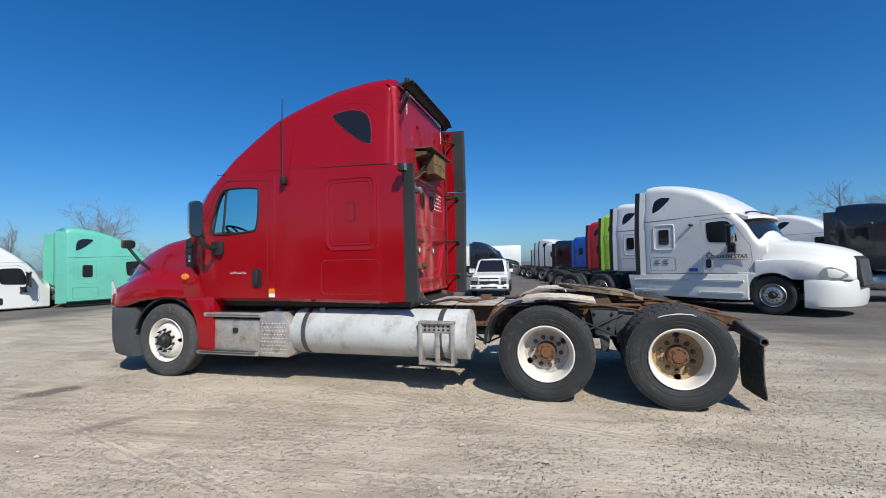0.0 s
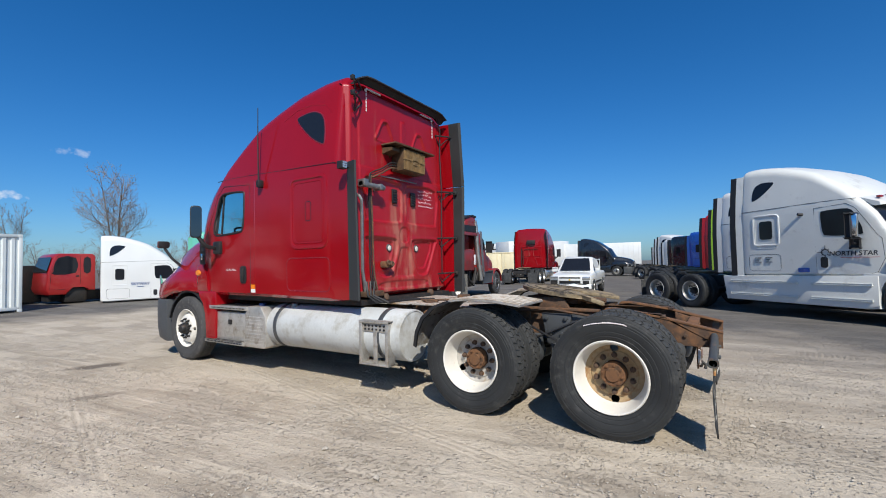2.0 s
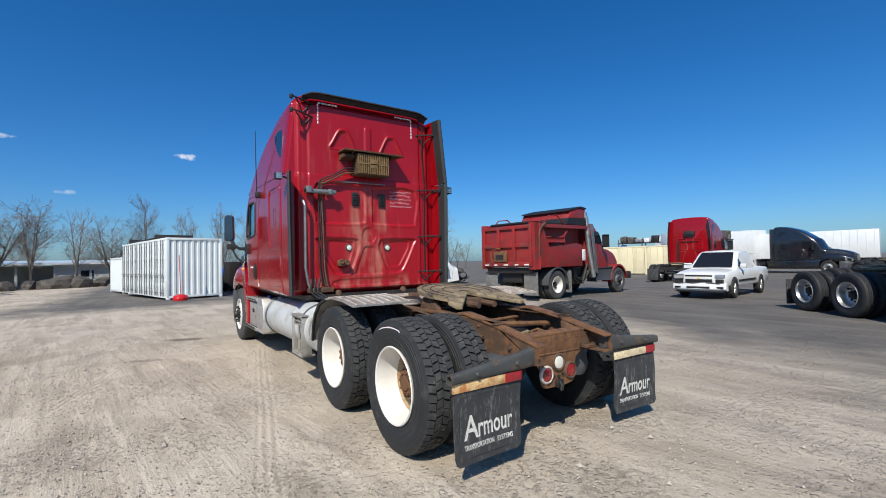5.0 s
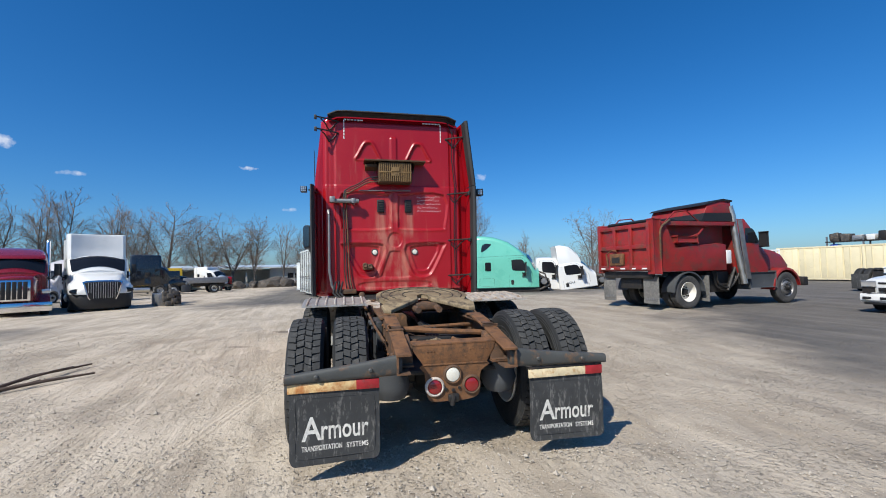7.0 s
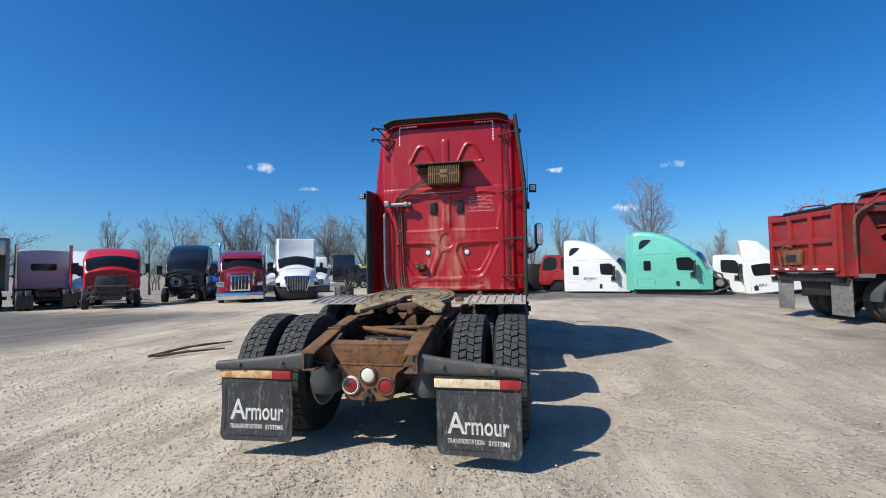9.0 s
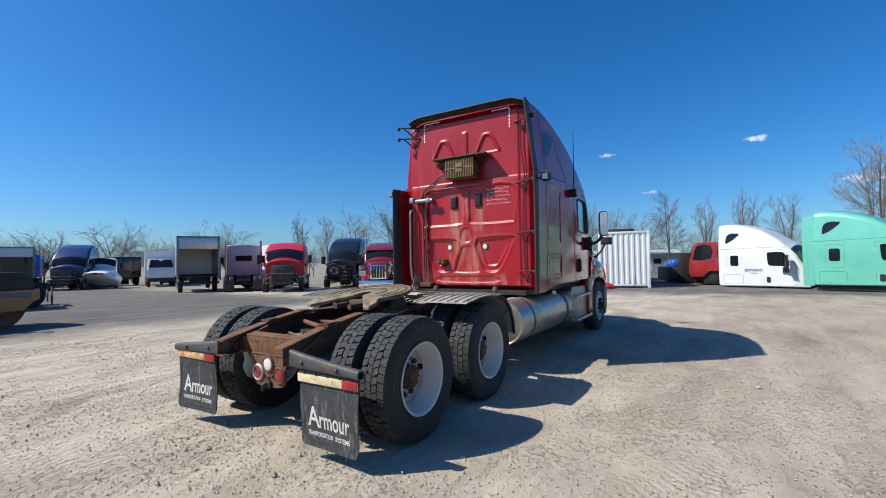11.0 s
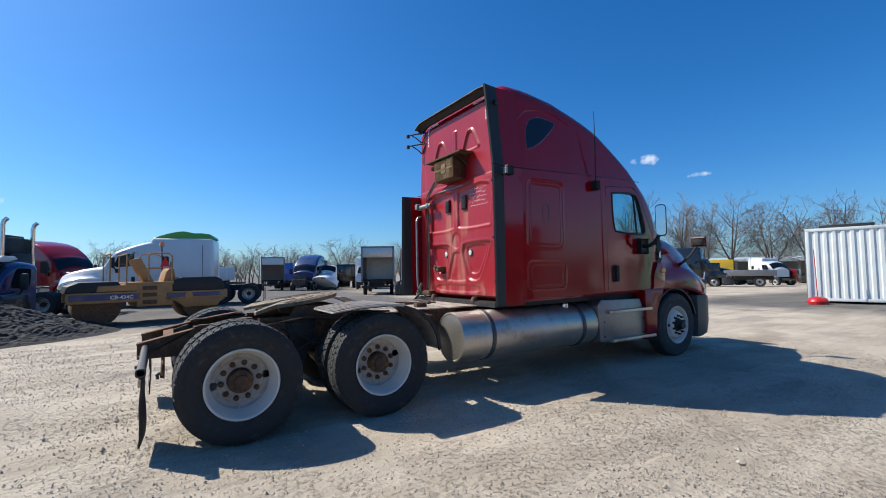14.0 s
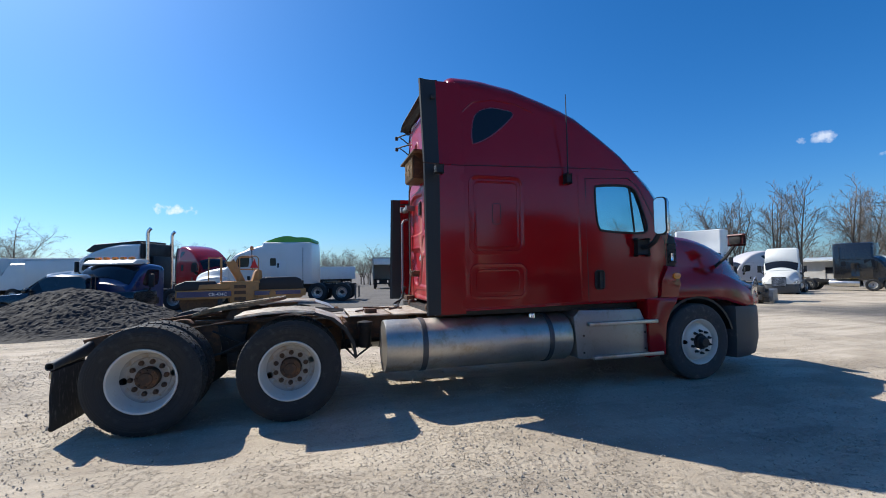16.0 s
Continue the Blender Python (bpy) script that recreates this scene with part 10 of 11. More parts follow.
# red cab beside the white one
def cab_over(m, label):
    """A flat-nosed tilt cab standing on a bare frame; its back at x = 0, x ahead."""
    t = thing("truck_cab", m, label, "truck cab", CABS)
    bm = bmesh.new()
    prism(bm, [(0.0, 0.62), (0.0, 2.30), (0.12, 2.42), (1.45, 2.42), (1.62, 2.30), (1.86, 1.45), (1.92, 0.70), (1.80, 0.45), (1.15, 0.45), (0.95, 0.85), (0.45, 0.85), (0.30, 0.62)], -1.12, 1.12, "xz", 0.06)
    part("body", bm, CAB_RED, t)
    bm = bmesh.new()
    vs = [bm.verts.new(p) for p in ((1.855, -1.0, 1.52), (1.855, 1.0, 1.52), (1.655, 0.95, 2.25), (1.655, -0.95, 2.25))]
    bm.faces.new(vs)
    bmesh.ops.translate(bm, verts=bm.verts, vec=(0.03, 0, 0.01))
    part("windshield", bm, TINT, t)
    for s in (1, -1):
        for poly in ([(0.80, 1.50), (1.62, 1.42), (1.66, 1.60), (1.48, 2.22), (0.80, 2.22)], [(0.22, 1.52), (0.48, 1.52), (0.48, 2.2), (0.22, 2.2)]):
            bm = bmesh.new()
            prism(bm, smooth_poly(poly, 2), s * 1.10, s * 1.128)
            part("side_window", bm, TINT, t)
        bm = bmesh.new()
        tube(bm, [(0.62, s * 1.12, 0.95), (0.62, s * 1.12, 2.3), (1.5, s * 1.12, 2.3), (1.74, s * 1.12, 1.45), (1.78, s * 1.12, 0.7), (1.2, s * 1.12, 0.7)], 0.008, 4)
        part("door_gap", bm, BLACK_PLASTIC, t)
        bm = bmesh.new()
        box(bm, 0.68, 0.80, s * 1.115, s * 1.14, 1.30, 1.36, 0.01)
        part("door_handle", bm, BLACK_PLASTIC, t)
    bm = bmesh.new()
    box(bm, -1.2, 1.7, -0.45, 0.45, 0.1, 0.62, 0.05)
    box(bm, 0.3, 1.2, -1.0, 1.0, 0.05, 0.8, 0.1)
    part("frame", bm, GREASE, t, "dark greasy frame and wheel wells")
    return t


cab_over(stand(25.64, -3.89, 88.8, 0, 0.952), "orange-red flat-nosed cab on a bare frame")
blue_machine = thing("tarped_machine", stand(29.28, -1.29, 18.8, 0, 0.977), "machine under a blue tarpaulin", "machine")
bm = bmesh.new()
box(bm, -0.9, 0.7, -0.7, 0.7, 0.9, 1.5, 0.25, 4)
for v in bm.verts:
    v.co.z += 0.1 * noise.noise(v.co * 1.7)
part("tarpaulin", bm, BLUE, blue_machine)
bm = bmesh.new()
box(bm, -2.0, 1.4, -1.0, 1.0, 0.1, 1.0, 0.08)
box(bm, -2.6, -1.9, -0.6, 0.6, 0.1, 1.9, 0.08)
part("frame", bm, GREASE, blue_machine)

# cream containers and white roofs behind the dump truck
for i, (x, y) in enumerate(((13.3, -35.8), (18.3, -34.8))):
    container(stand(x, y, 13.0, 0, 0.93), 5.9, 2.44, 2.6, CONTAINER_CREAM, "cream corrugated container with doors", [], "cream containers")
for o in [o for o in bpy.data.objects if o.name.startswith("shipping_container") and o.get("group") == "cream containers"]:
    for i in range(4):
        bm = bmesh.new()
        x0 = 0.2 + i * 1.4
        box(bm, x0, x0 + 1.3, 2.40, 2.46, 0.2, 2.45, 0.01)
        d = part("side_door", bm, CONTAINER_CREAM, o)
        bm = bmesh.new()
        for k in (0.35, 0.95):
            tube(bm, [(x0 + k, 2.49, 0.15), (x0 + k, 2.49, 2.5)], 0.022, 6)
        part("lock_rod", bm, CONTAINER_CREAM, d)
open_box = container(stand(23.4, -33.6, 13.0, 0, 0.93), 2.2, 2.44, 2.5, CONTAINER_WHITE, "white container with one door standing open", [], "cream containers")
# dark slab stands in for the shaded inside of the open door
bm = bmesh.new()
box(bm, 0.35, 0.95, 2.40, 2.455, 0.2, 2.35, 0.01)
part("dark_opening", bm, GREASE, open_box)
trailer_box(stand(7.57, -52.82, 8.3, 0, 0.925), WHITE, "long white box trailer behind the trucks", 14)
trailer_box(stand(16.17, -50.33, -10.1, 0, 0.919), WHITE, "long white box trailer with a pale roof", 13, 4.4)
trailer_box(stand(14.94, -43.47, 60.1, 0, 0.925), WHITE, "white box trailer end", 8)


def parts_rack(x, y, turn, seed):
    rng = random.Random(seed)
    t = thing("parts_rack", stand(x, y, turn, 0, 0.925), "steel rack stacked with salvaged truck parts", "rack", "parts racks")
    for px in (0, 2.5, 5.0):
        bm = bmesh.new()
        for py in (0, 1.2):
            box(bm, px - 0.05, px + 0.05, py - 0.05, py + 0.05, 0, 3.6)
        part("post", bm, DULL_STEEL, t)
    for z in (0.8, 2.0, 3.1):
        bm = bmesh.new()
        box(bm, -0.1, 5.1, -0.1, 1.3, z, z + 0.08)
        part("shelf", bm, GREASE, t)
        for i in range(6):
            bm = bmesh.new()
            c = Vector((0.45 + i * 0.82, 0.6, z + 0.1))
            w, h = rng.uniform(0.25, 0.38), rng.uniform(0.3, 0.85)
            box(bm, c.x - w, c.x + w, c.y - 0.5, c.y + 0.5, c.z - 0.02, c.z + h, 0.08, 2)
            for v in bm.verts:
                v.co += Vector((noise.noise(v.co * 2.3), noise.noise(v.co * 2.3 + Vector((9, 0, 0))), noise.noise(v.co * 2.3 + Vector((0, 9, 0))))) * 0.12
            part("stored_part", bm, rng.choice((SCRAP, WHITE, DULL_STEEL, GREASE, BLUE)), t)
    return t


parts_rack(15.0, -41.3, 8, 1)
parts_rack(20.0, -40.0, 13, 5)

# ---- the far row facing the yard ----
FAR = "row of wrecks along the far edge"
tractor(stand(25.35, 15.1, 210.3, 0, 0.95), WHITE, "white tractor with a tall boxy roof fairing, facing the yard", FAR, "day", nose="shield", tall_fairing=WHITE, bumper=BLACK_PLASTIC, boxy=True)
maroon = tractor(stand(22.9, 17.35, 213.0, 0, 0.93), MAROON, "maroon tractor with a chrome grille", FAR, "mid", nose="square", bumper=CHROME, visor=True)
for s in (1, -1):
    bm = bmesh.new()
    tube(bm, [(4.35, s * 1.30, 0.8), (4.35, s * 1.30, 3.45), (4.25, s * 1.30, 3.6)], 0.085, 10)
    part("exhaust_pipe", bm, CHROME, maroon)
tractor(stand(24.74, 19.22, 215.0, 0, 0.889), MAROON, "maroon tractor parked behind the first", FAR, "mid", nose="none")
black_w = tractor(stand(24.8, 22.4, 212.0, 0, 0.95), BLACK_PAINT, "black sleeper tractor, hood off, spare wheel on its frame", FAR, "high", nose="bare", extender=BLACK_PAINT)
tractor(stand(18.50, 22.94, 226.1, 0, 0.916) @ BIG, BRIGHT_RED, "red tractor with its hood off and a bent bull bar", FAR, "mid", nose="bare")
lil = tractor(stand(13.67, 21.57, 55.9, 0, 0.890) @ BIG, LILAC, "pale lilac sleeper tractor seen from behind", FAR, "mid")
bm = bmesh.new()
prism(bm, rounded(-0.55, 0.55, 2.05, 2.45, 0.08), 2.99, 3.03, "yz")
part("back_window", bm, TINT, lil)
for s in (1, -1):
    bm = bmesh.new()
    tube(bm, [(2.75, s * 1.15, 0.9), (2.75, s * 1.15, 3.3), (2.68, s * 1.15, 3.5)], 0.08, 9)
    part("exhaust_pipe", bm, CHROME, lil)
wheel_at(black_w, 7.75, -0.25, 1.38, 1, "far", ALU, RUBBER, GREASE, 0, -90, "spare wheel propped on the frame")
tractor(stand(29.35, 24.70, 216.2, 0, 0.878), BLUE, "blue tractor in the second row", "second row of wrecks", "mid")
tractor(stand(23.39, 30.49, 216.7, 0, 0.901), WHITE, "white tractor in the second row", "second row of wrecks", "high")
box_truck(stand(11.99, 23.55, 64.0, 0, 0.897) @ BIG, ALU, "grey box truck with its roll door half open", True, True, FAR)
box_truck(stand(20.94, 47.29, 246.5, 0, 1.012), WHITE, "white cab-over truck with a reefer box, facing the yard", False, True, FAR, 3.5)
tractor(stand(15.14, 47.68, 236.7, 0, 1.022), NAVY, "navy sleeper tractor in the far corner", FAR, "high", nose="bare")
tractor(stand(16.4, 49.6, 251.5, 0, 1.018), WHITE, "white tractor with a crumpled hood", FAR, "day", nose="swept")
box_truck(stand(9.04, 45.05, 81.4, 0, 0.984), WHITE, "white box truck with an open back", True, False, FAR)
trailer_box(stand(1.41, 62.76, 21.7, 0, 0.998), SILVER, "grey box trailer in the distance", 6, 3.0)
trailer_box(stand(-5.36, 63.30, 21.5, 0, 0.976), WHITE, "white box trailer in the distance", 6, 3.6)
box_truck(stand(16.0, 52.5, 71.4, 0, 0.988), NAVY, "dark blue van body in the far row", False, False, FAR)
trailer_box(stand(19.2, 50.2, 75.0), BLACK_PAINT, "dark dump trailer in the far row", 6.5, 3.1, 0.9)
trailer_box(stand(23.6, 49.6, 67.0), WHITE, "white refrigerated box behind the flat-nosed truck", 7.0, 3.7)
trailer_box(stand(12.4, 56.0, 70.0), BLUE, "blue box body in the far row", 5.0, 3.4)
# loose hood on the ground
bm = bmesh.new()
loft(bm, [hood_ring(x) for x in (6.3, 6.8, 7.2, 7.5, 7.75, 7.9, 8.0)], cap=False)
lone = part("loose_hood", bm, WHITE, None)
lone.matrix_basis = stand(13.3, 41.0, 215, 0.75) @ pose(0, 0, 0, 0, -38, 0) @ Matrix.Translation((-7.2, 0, -0.9))
tagged(lone, "white truck hood lying on the ground", "truck hood")

# ---- roller, stone heap and the trucks behind them ----
roller(stand(-1.11, 11.87, 12.2, 0, 0.942), "faded yellow tandem drum roller on dark gravel")
gravel_pile(stand(-5.32, 9.55, 11.7, 0, 0.924), "heap of dark crushed stone", 4.0, 3.2, 1.34)
green_top = tractor(stand(3.15, 20.1, 168.0, 0, 1.0), WHITE, "white tall-sleeper tractor with a faded green roof", "", "mid", skirts=False, extender=None, tall_sleeper=(1.62, 4.35, 3.3))
bm = bmesh.new()
prism(bm, smooth_poly([(1.85, 3.24), (1.85, 3.55), (2.75, 3.57), (2.85, 3.66), (3.3, 3.62), (3.8, 3.48), (4.25, 3.24)], 3), -0.95, 0.95, "xz", 0.05)
part("roof_cap", bm, GREEN_FADED, green_top, "faded green roof cap")
stackt = tractor(stand(-2.97, 16.54, 163.7, 0, 0.918), WHITE, "white conventional tractor with tall chrome stacks", "", "mid", nose="square", extender=None)
for s in (1, -1):
    bm = bmesh.new()
    tube(bm, [(2.75, s * 0.95, 0.9), (2.75, s * 0.95, 3.7), (2.7, s * 0.95, 3.85), (2.6, s * 0.95, 3.95)], 0.085, 10)
    part("exhaust_pipe", bm, CHROME, stackt, "tall chrome exhaust stack")
bm = bmesh.new()
box(bm, 2.85, 3.02, -1.1, 1.1, 2.5, 3.25, 0.05)
box(bm, 2.6, 2.8, -0.7, 0.7, 1.0, 2.6, 0.03)
part("headache_rack", bm, BLACK_PLASTIC, stackt)
bm = bmesh.new()
prism(bm, [(3.1, 3.2), (3.1, 3.36), (5.3, 3.2), (5.7, 2.9), (5.5, 2.82)], -1.05, 1.05, "xz", 0.05)
part("roof_wrap", bm, BLACK_PLASTIC, stackt, "torn black roof cover")
tractor(stand(-9.3, 33.2, -46.8, 0, 0.955), RED, "bright red sleeper tractor behind the roller", "", "high", extender=BLACK_PLASTIC)
navy = tractor(stand(-3.55, 18.10, 248.5, -0.75, 0.975), NAVY, "navy day cab with amber roof lamps", "", "day", nose="none", extender=None, chassis=False)
bm = bmesh.new()
box(bm, 4.7, 6.6, -1.0, 1.0, 0.76, 1.05, 0.03)
part("underbody", bm, GREASE, navy)
bm = bmesh.new()
prism(bm, [(5.15, 2.84), (5.3, 2.93), (5.76, 2.93), (5.98, 2.80), (5.96, 2.74), (5.6, 2.74)], -1.02, 1.02, "xz", 0.03)
part("visor", bm, SILVER, navy, "pale roof visor")
for i in range(5):
    bm = bmesh.new()
    box(bm, 5.58, 5.74, -0.76 + i * 0.34, -0.58 + i * 0.34, 2.93, 3.04, 0.03)
    part("roof_lamp", bm, AMBER, navy, "amber roof marker lamp")
pickup(stand(-9.10, 13.01, 171.5, 0, 0.917), BLACK_PAINT, "black pickup beyond the stone heap")
box_truck(stand(-11.10, 25.99, 166.5, 0, 0.881), WHITE, "white van with a rounded roof", False, True, "", 2.9, 4.2)
trailer_box(stand(-23.19, 38.63, 10.9, 0, 0.865), WHITE, "long white trailer with roof units", 14, 3.6)
trailer_box(stand(-34.0, 34.0, 20), WHITE, "white box trailer at the edge of the yard", 11, 3.9)

# ---- beyond the far right of the yard ----
tractor(stand(38.71, 20.43, 163.1, 0, 0.810) @ BIG, LILAC, "pale grey tall sleeper tractor", "", "high", extender=LILAC)
tractor(stand(37.2, 19.7, 210.8, 0, 0.843), SILVER, "silver tractor with a crumpled hood", "", "day", tall_fairing=SILVER)
tractor(stand(42.8, 23.4, 290.0, 0, 1.0), BLACK_PAINT, "black high-roof tractor among the wrecks", "", "mid", extender=None, tall_sleeper=(3.0, 5.5, 3.9))
trailer_box(stand(52.4, 19.0, 115.0, 0, 0.9), YELLOW, "yellow van body beyond the wrecks", 5.5, 3.1, 0.8)
tractor(stand(54.8, 19.9, 250.0, 0, 0.87), WHITE, "white sleeper tractor in the distance", "", "mid", extender=None, nose="none", tall_sleeper=(3.0, 5.0, 3.35))
tractor(stand(56.0, 10.3, 101.7, -0.9, 0.860), RED, "red cab on the ground near the shed", CABS, "day", False, nose="none", extender=None)
flat = thing("flatbed_truck", stand(45.7, 15.6, 115.0, 0, 0.92), "dark flatbed dump truck with a grey bed", "truck")
bm = bmesh.new()
box(bm, -3.2, 1.2, -1.2, 1.2, 1.1, 1.7, 0.03)
part("bed", bm, DULL_STEEL, flat)
bm = bmesh.new()
prism(bm, [(1.5, 0.9), (1.5, 2.5), (2.6, 2.5), (3.2, 1.8), (4.1, 1.5), (4.2, 0.9)], -1.05, 1.05, "xz", 0.06)
part("cab", bm, BLACK_PAINT, flat)
bm = bmesh.new()
box(bm, -3.0, 4.2, -0.5, 0.5, 0.7, 1.1)
part("chassis", bm, GREASE, flat)
for s in (1, -1):
    for x in (-1.8, 3.3):
        wheel_at(flat, x, s * 1.0, 0.51, s, "far", ALU, RUBBER, GREASE)
scrap = thing("scrap_heap", stand(21.26, 9.52, 30.6, 0, 0.913), "loose engine parts and a grey crate on the ground", "scrap heap")
bm = bmesh.new()
box(bm, -0.2, 1.5, -0.5, 0.5, 0.0, 0.65, 0.03)
part("crate", bm, DULL_STEEL, scrap)
bm = bmesh.new()
for i in range(14):
    bm = bmesh.new()
    a = i * 2.4
    c = Vector((-0.9 + 0.25 * math.cos(a), 0.3 * math.sin(a), 0.12 + 0.05 * i))
    box(bm, c.x - 0.16, c.x + 0.16, c.y - 0.14, c.y + 0.14, c.z - 0.13, c.z + 0.13, 0.03)
    part("engine_part", bm, SCRAP, scrap)
bm = bmesh.new()
tube(bm, [(-1.2, 0, 0.1), (-1.1, 0.1, 1.0), (-0.8, 0.1, 1.15), (-0.7, 0, 0.7)], 0.05, 7)
part("bent_pipe", bm, SCRAP, scrap)

# long low shed with open bays
shed = thing("shed", stand(69.2, 22.7, 188.8, 0, 0.89) @ pose(0, 0, 0, 0, 0, 90), "long low shed with a pale roof edge and dark open bays", "shed")
bm = bmesh.new()
box(bm, -24, 24, 6.0, 6.3, 0, 3.3)
part("back_wall", bm, SHED_WALL, shed)
bm = bmesh.new()
prism(bm, [(-0.8, 3.4), (6.6, 3.9), (6.6, 4.1), (-0.8, 3.65)], -24.5, 24.5, "yz")
part("roof", bm, WHITE, shed)
for i in range(13):
    bm = bmesh.new()
    box(bm, -24 + i * 4, -23.7 + i * 4, -0.1, 0.2, 0, 3.45)
    part("post", bm, SHED_WALL, shed)
for x0, x1 in ((-24, -8), (12, 24)):
    bm = bmesh.new()
    box(bm, x0, x1, 0.0, 0.15, 0.0, 3.4)
    part("front_wall", bm, SHED_WALL, shed)
    for i in range(2):
        bm = bmesh.new()
        box(bm, x0 + 3 + i * 5, x0 + 4.5 + i * 5, -0.05, 0.05, 1.6, 2.5)
        part("window", bm, TINT, shed)
rng = random.Random(8)
for i in range(12):
    bm = bmesh.new()
    r = rng.uniform(0.7, 1.4)
    bmesh.ops.create_icosphere(bm, subdivisions=2, radius=r)
    for v in bm.verts:
        v.co += v.co.normalized() * 0.5 * noise.noise(v.co * 1.6 + Vector((i * 3, 0, 0)))
        v.co.z = max(-0.1, v.co.z * 0.75 + 0.45)
    ob = part("scrap_pile", bm, SCRAP, None, smooth=0)
    ob.matrix_basis = stand(64.0 + rng.uniform(-1.5, 1.5), 7.0 + i * 1.6, rng.uniform(0, 360), 0, 1.0)
    tagged(ob, "low heap of dark scrap metal by the shed", "scrap pile", "scrap piles by the shed")

# ---- trees ----
trng = random.Random(12)
for x, y, h, kd, wd in ((58.5, -17.8, 14.8, 0, 0.9), (70.0, -11.6, 10.5, 3, 1.0), (60.5, -26.8, 7.6, 1, 0.8), (80.0, -50.6, 15.0, 4, 0.9), (68.6, 2.3, 11.84, 3, 1.0), (68.7, -7.1, 11.69, 1, 1.0), (54.0, 39.7, 12.89, 2, 1.0), (57.4, 35.8, 13.46, 1, 1.2),
                        (59.3, 34.2, 13.7, 3, 1.1), (62.1, 28.6, 11.15, 4, 1.0), (63.6, 24.1, 12.64, 2, 1.2), (65.9, 16.4, 10.95, 4, 1.2), (64.9, 9.3, 9.45, 3, 1.0), (32.6, 38.6, 8.55, 1, 0.9),
                        (34.7, 36.3, 7.76, 3, 1.0), (49.5, 45.7, 11.56, 2, 1.0), (54.5, 38.5, 12.46, 1, 1.1), (62.2, 26.8, 11.72, 3, 1.0), (68.3, -2.4, 10.95, 1, 0.9), (28.1, 46.3, 7.61, 4, 1.2),
                        (24.0, 65.1, 8.98, 4, 1.2), (53.3, 41.2, 10.8, 3, 1.0), (62.2, 30.3, 13.3, 1, 1.2), (64.8, 20.0, 11.08, 4, 1.2), (-25.7, 45.0, 7.24, 4, 1.3), (-29.8, 45.1, 6.63, 4, 1.2),
                        (-27.7, -47.5, 9.91, 4, 1.3), (-20.2, -49.9, 7.14, 3, 1.2), (65.2, 13.4, 10.8, 0, 1.0), (69.0, 6.2, 9.91, 4, 1.1), (-32.8, -45.1, 9.11, 2, 1.2)):
    tree(kd, x, y, h, trng.uniform(0, 360), wd)
# a far belt of small trees
for i in range(130):
    a = radians(trng.uniform(-40, 125))
    r = trng.uniform(80, 108)
    tree(trng.choice((5, 6)), r * math.cos(a), r * math.sin(a), trng.uniform(5.0, 7.6), trng.uniform(0, 360), 1.2, "distant bare tree in a hedgerow", "distant hedgerow trees")

# a thicker hedgerow behind the far row of wrecks
for i in range(90):
    a = radians(trng.uniform(58, 112))
    r = trng.uniform(72, 98)
    tree(trng.choice((5, 6)), r * math.cos(a), r * math.sin(a), trng.uniform(5.5, 8.0), trng.uniform(0, 360), 1.2, "distant bare tree in a hedgerow", "distant hedgerow trees")

# ---- small things on the ground ----
for pts, r in ((((2.65, 5.0, 0.03), (3.0, 4.62, 0.05), (3.45, 4.26, 0.03)), 0.028), (((2.6, 5.06, 0.03), (3.3, 4.92, 0.07), (4.2, 4.66, 0.03)), 0.026), (((3.1, 4.97, 0.05), (3.5, 4.80, 0.08), (3.95, 4.78, 0.05)), 0.018), (((2.85, 4.8, 0.04), (3.1, 4.72, 0.05)), 0.015)):
    bm = bmesh.new()
    tube(bm, pts, r, 7, r_end=r * 0.5)
    st = part("dead_branch", bm, WOOD, None)
    tagged(st, "dead grey branch lying on the gravel", "branch", "dead branches on the gravel")


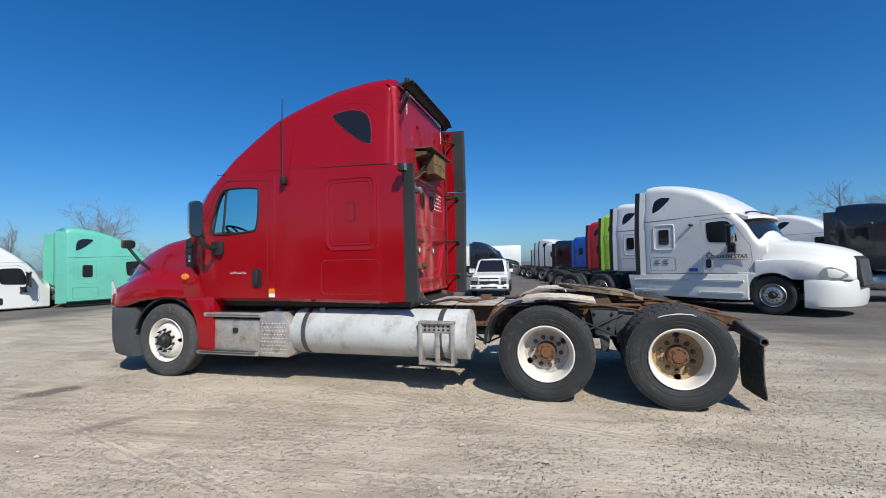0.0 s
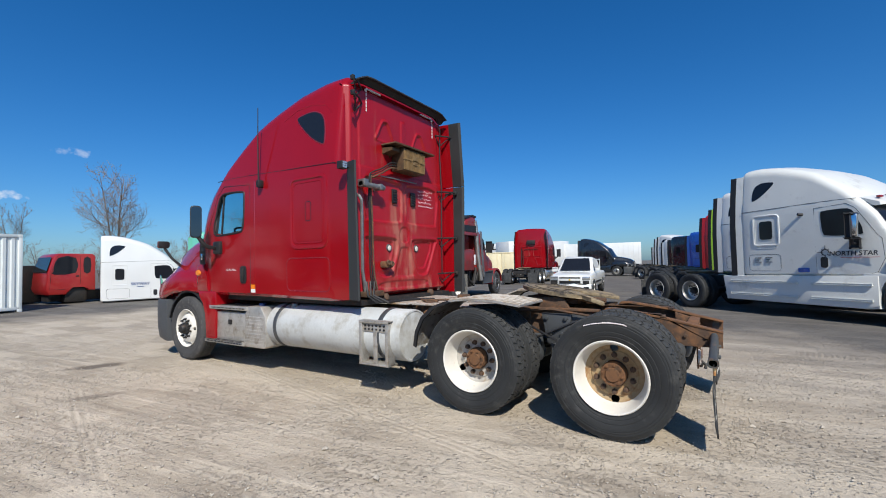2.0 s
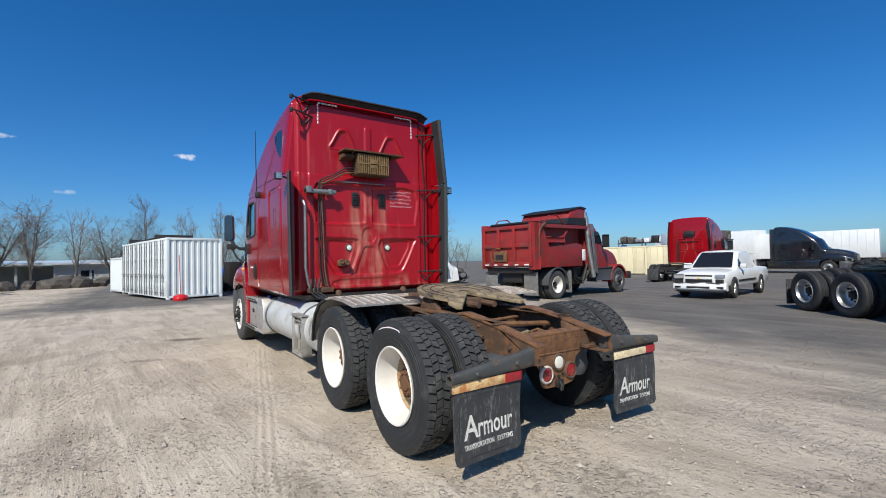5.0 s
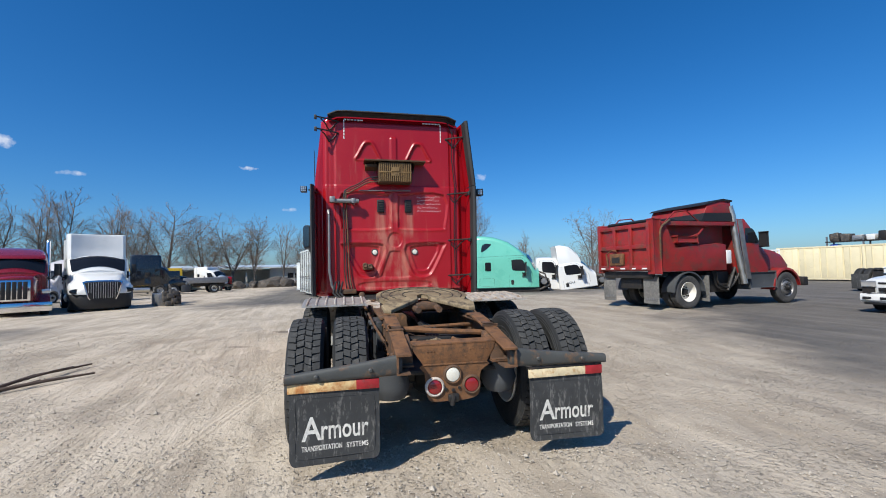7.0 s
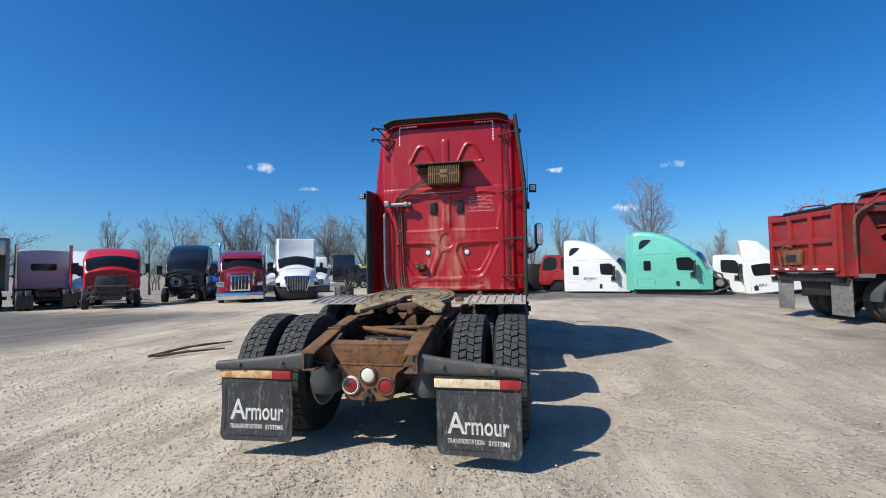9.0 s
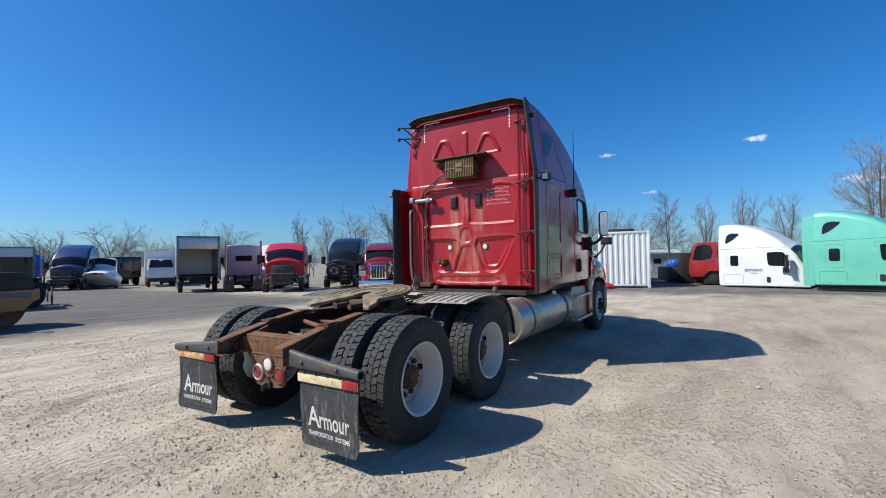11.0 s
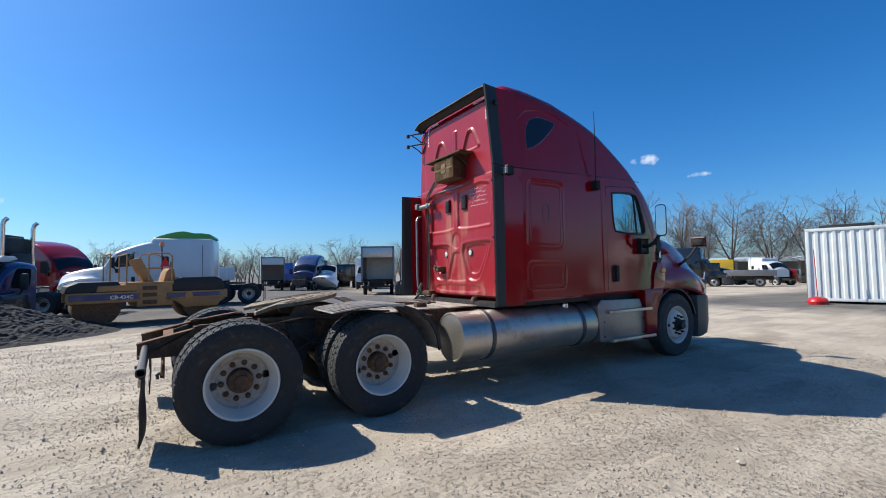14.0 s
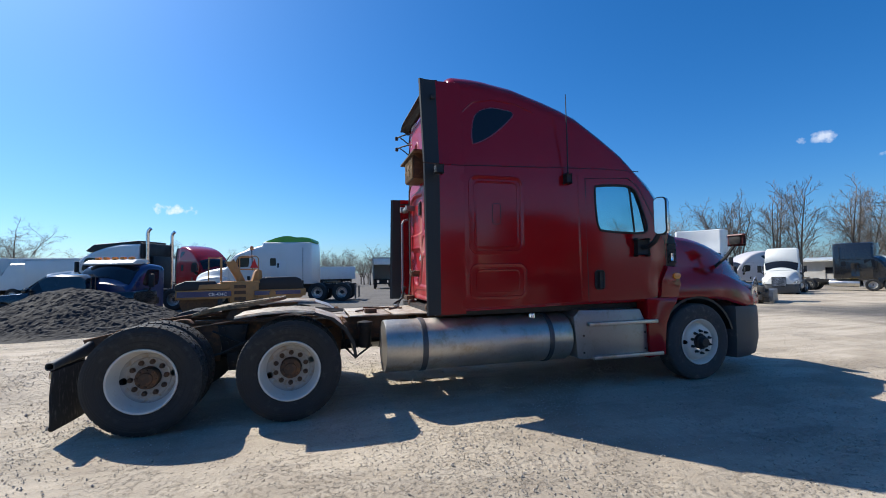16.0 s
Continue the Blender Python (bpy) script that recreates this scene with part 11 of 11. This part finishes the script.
def pebbles(count, x0, x1, y0, y1, lo, hi, seed, mat, name, label):
    rng = random.Random(seed)
    verts, faces = [], []
    base = [Vector(p).normalized() for p in ((1, 0, 0.1), (0.2, 0.9, 0), (-0.9, 0.3, 0), (-0.3, -0.9, 0.1), (0, 0, 1), (0.4, 0.3, -0.8))]
    tri = [(0, 1, 4), (1, 2, 4), (2, 3, 4), (3, 0, 4), (1, 0, 5), (2, 1, 5), (3, 2, 5), (0, 3, 5)]
    for _ in range(count):
        x, y = rng.uniform(x0, x1), rng.uniform(y0, y1)
        if -0.45 * x - 0.89 * y > 3.0 + rng.uniform(-0.6, 0.9):
            continue
        if noise.noise(Vector((x * 0.6, y * 0.6, 9))) + 0.35 * noise.noise(Vector((x * 2.2, y * 2.2, 4))) < rng.uniform(-0.5, 0.3):
            continue
        s = lo + (hi - lo) * rng.random() ** 3
        t = rng.uniform(0, 6.28)
        z = ground_height(x, y) + 0.018 * noise.noise(Vector((x * 0.5, y * 0.5, 0))) + 0.010 * noise.noise(Vector((x * 1.7, y * 1.7, 3)))
        if abs(y) < 1.4 and -0.8 < x < 7.2:
            z *= 0.3
        k = len(verts)
        for p in base:
            q = Vector((p.x * rng.uniform(0.7, 1.2), p.y * rng.uniform(0.6, 1.1), p.z * rng.uniform(0.6, 0.95))) * s
            verts.append((x + q.x * math.cos(t) - q.y * math.sin(t), y + q.x * math.sin(t) + q.y * math.cos(t), z + q.z + s * 0.3))
        faces += [(a + k, b + k, c + k) for a, b, c in tri]
    me = bpy.data.meshes.new(name)
    me.from_pydata(verts, [], faces)
    me.materials.append(mat)
    return tagged(new(name, me), label, "stones", kind="stuff")


STONE = material("pale_stones", (0.42, 0.375, 0.31), 0.9, vary=0.35, scale=30, grain=120)
pebbles(90000, -6.5, 8.0, -9.0, 7.5, 0.004, 0.011, 5, STONE, "loose_gravel", "loose pale gravel scattered over the yard")
pebbles(34000, -6.5, 9.0, -9.5, 8.0, 0.007, 0.015, 7, STONE, "loose_chippings", "loose stone chippings strewn in patches")
pebbles(600, -6.5, 8.0, -9.0, 7.5, 0.014, 0.034, 6, STONE, "loose_stones", "larger loose stones on the gravel")
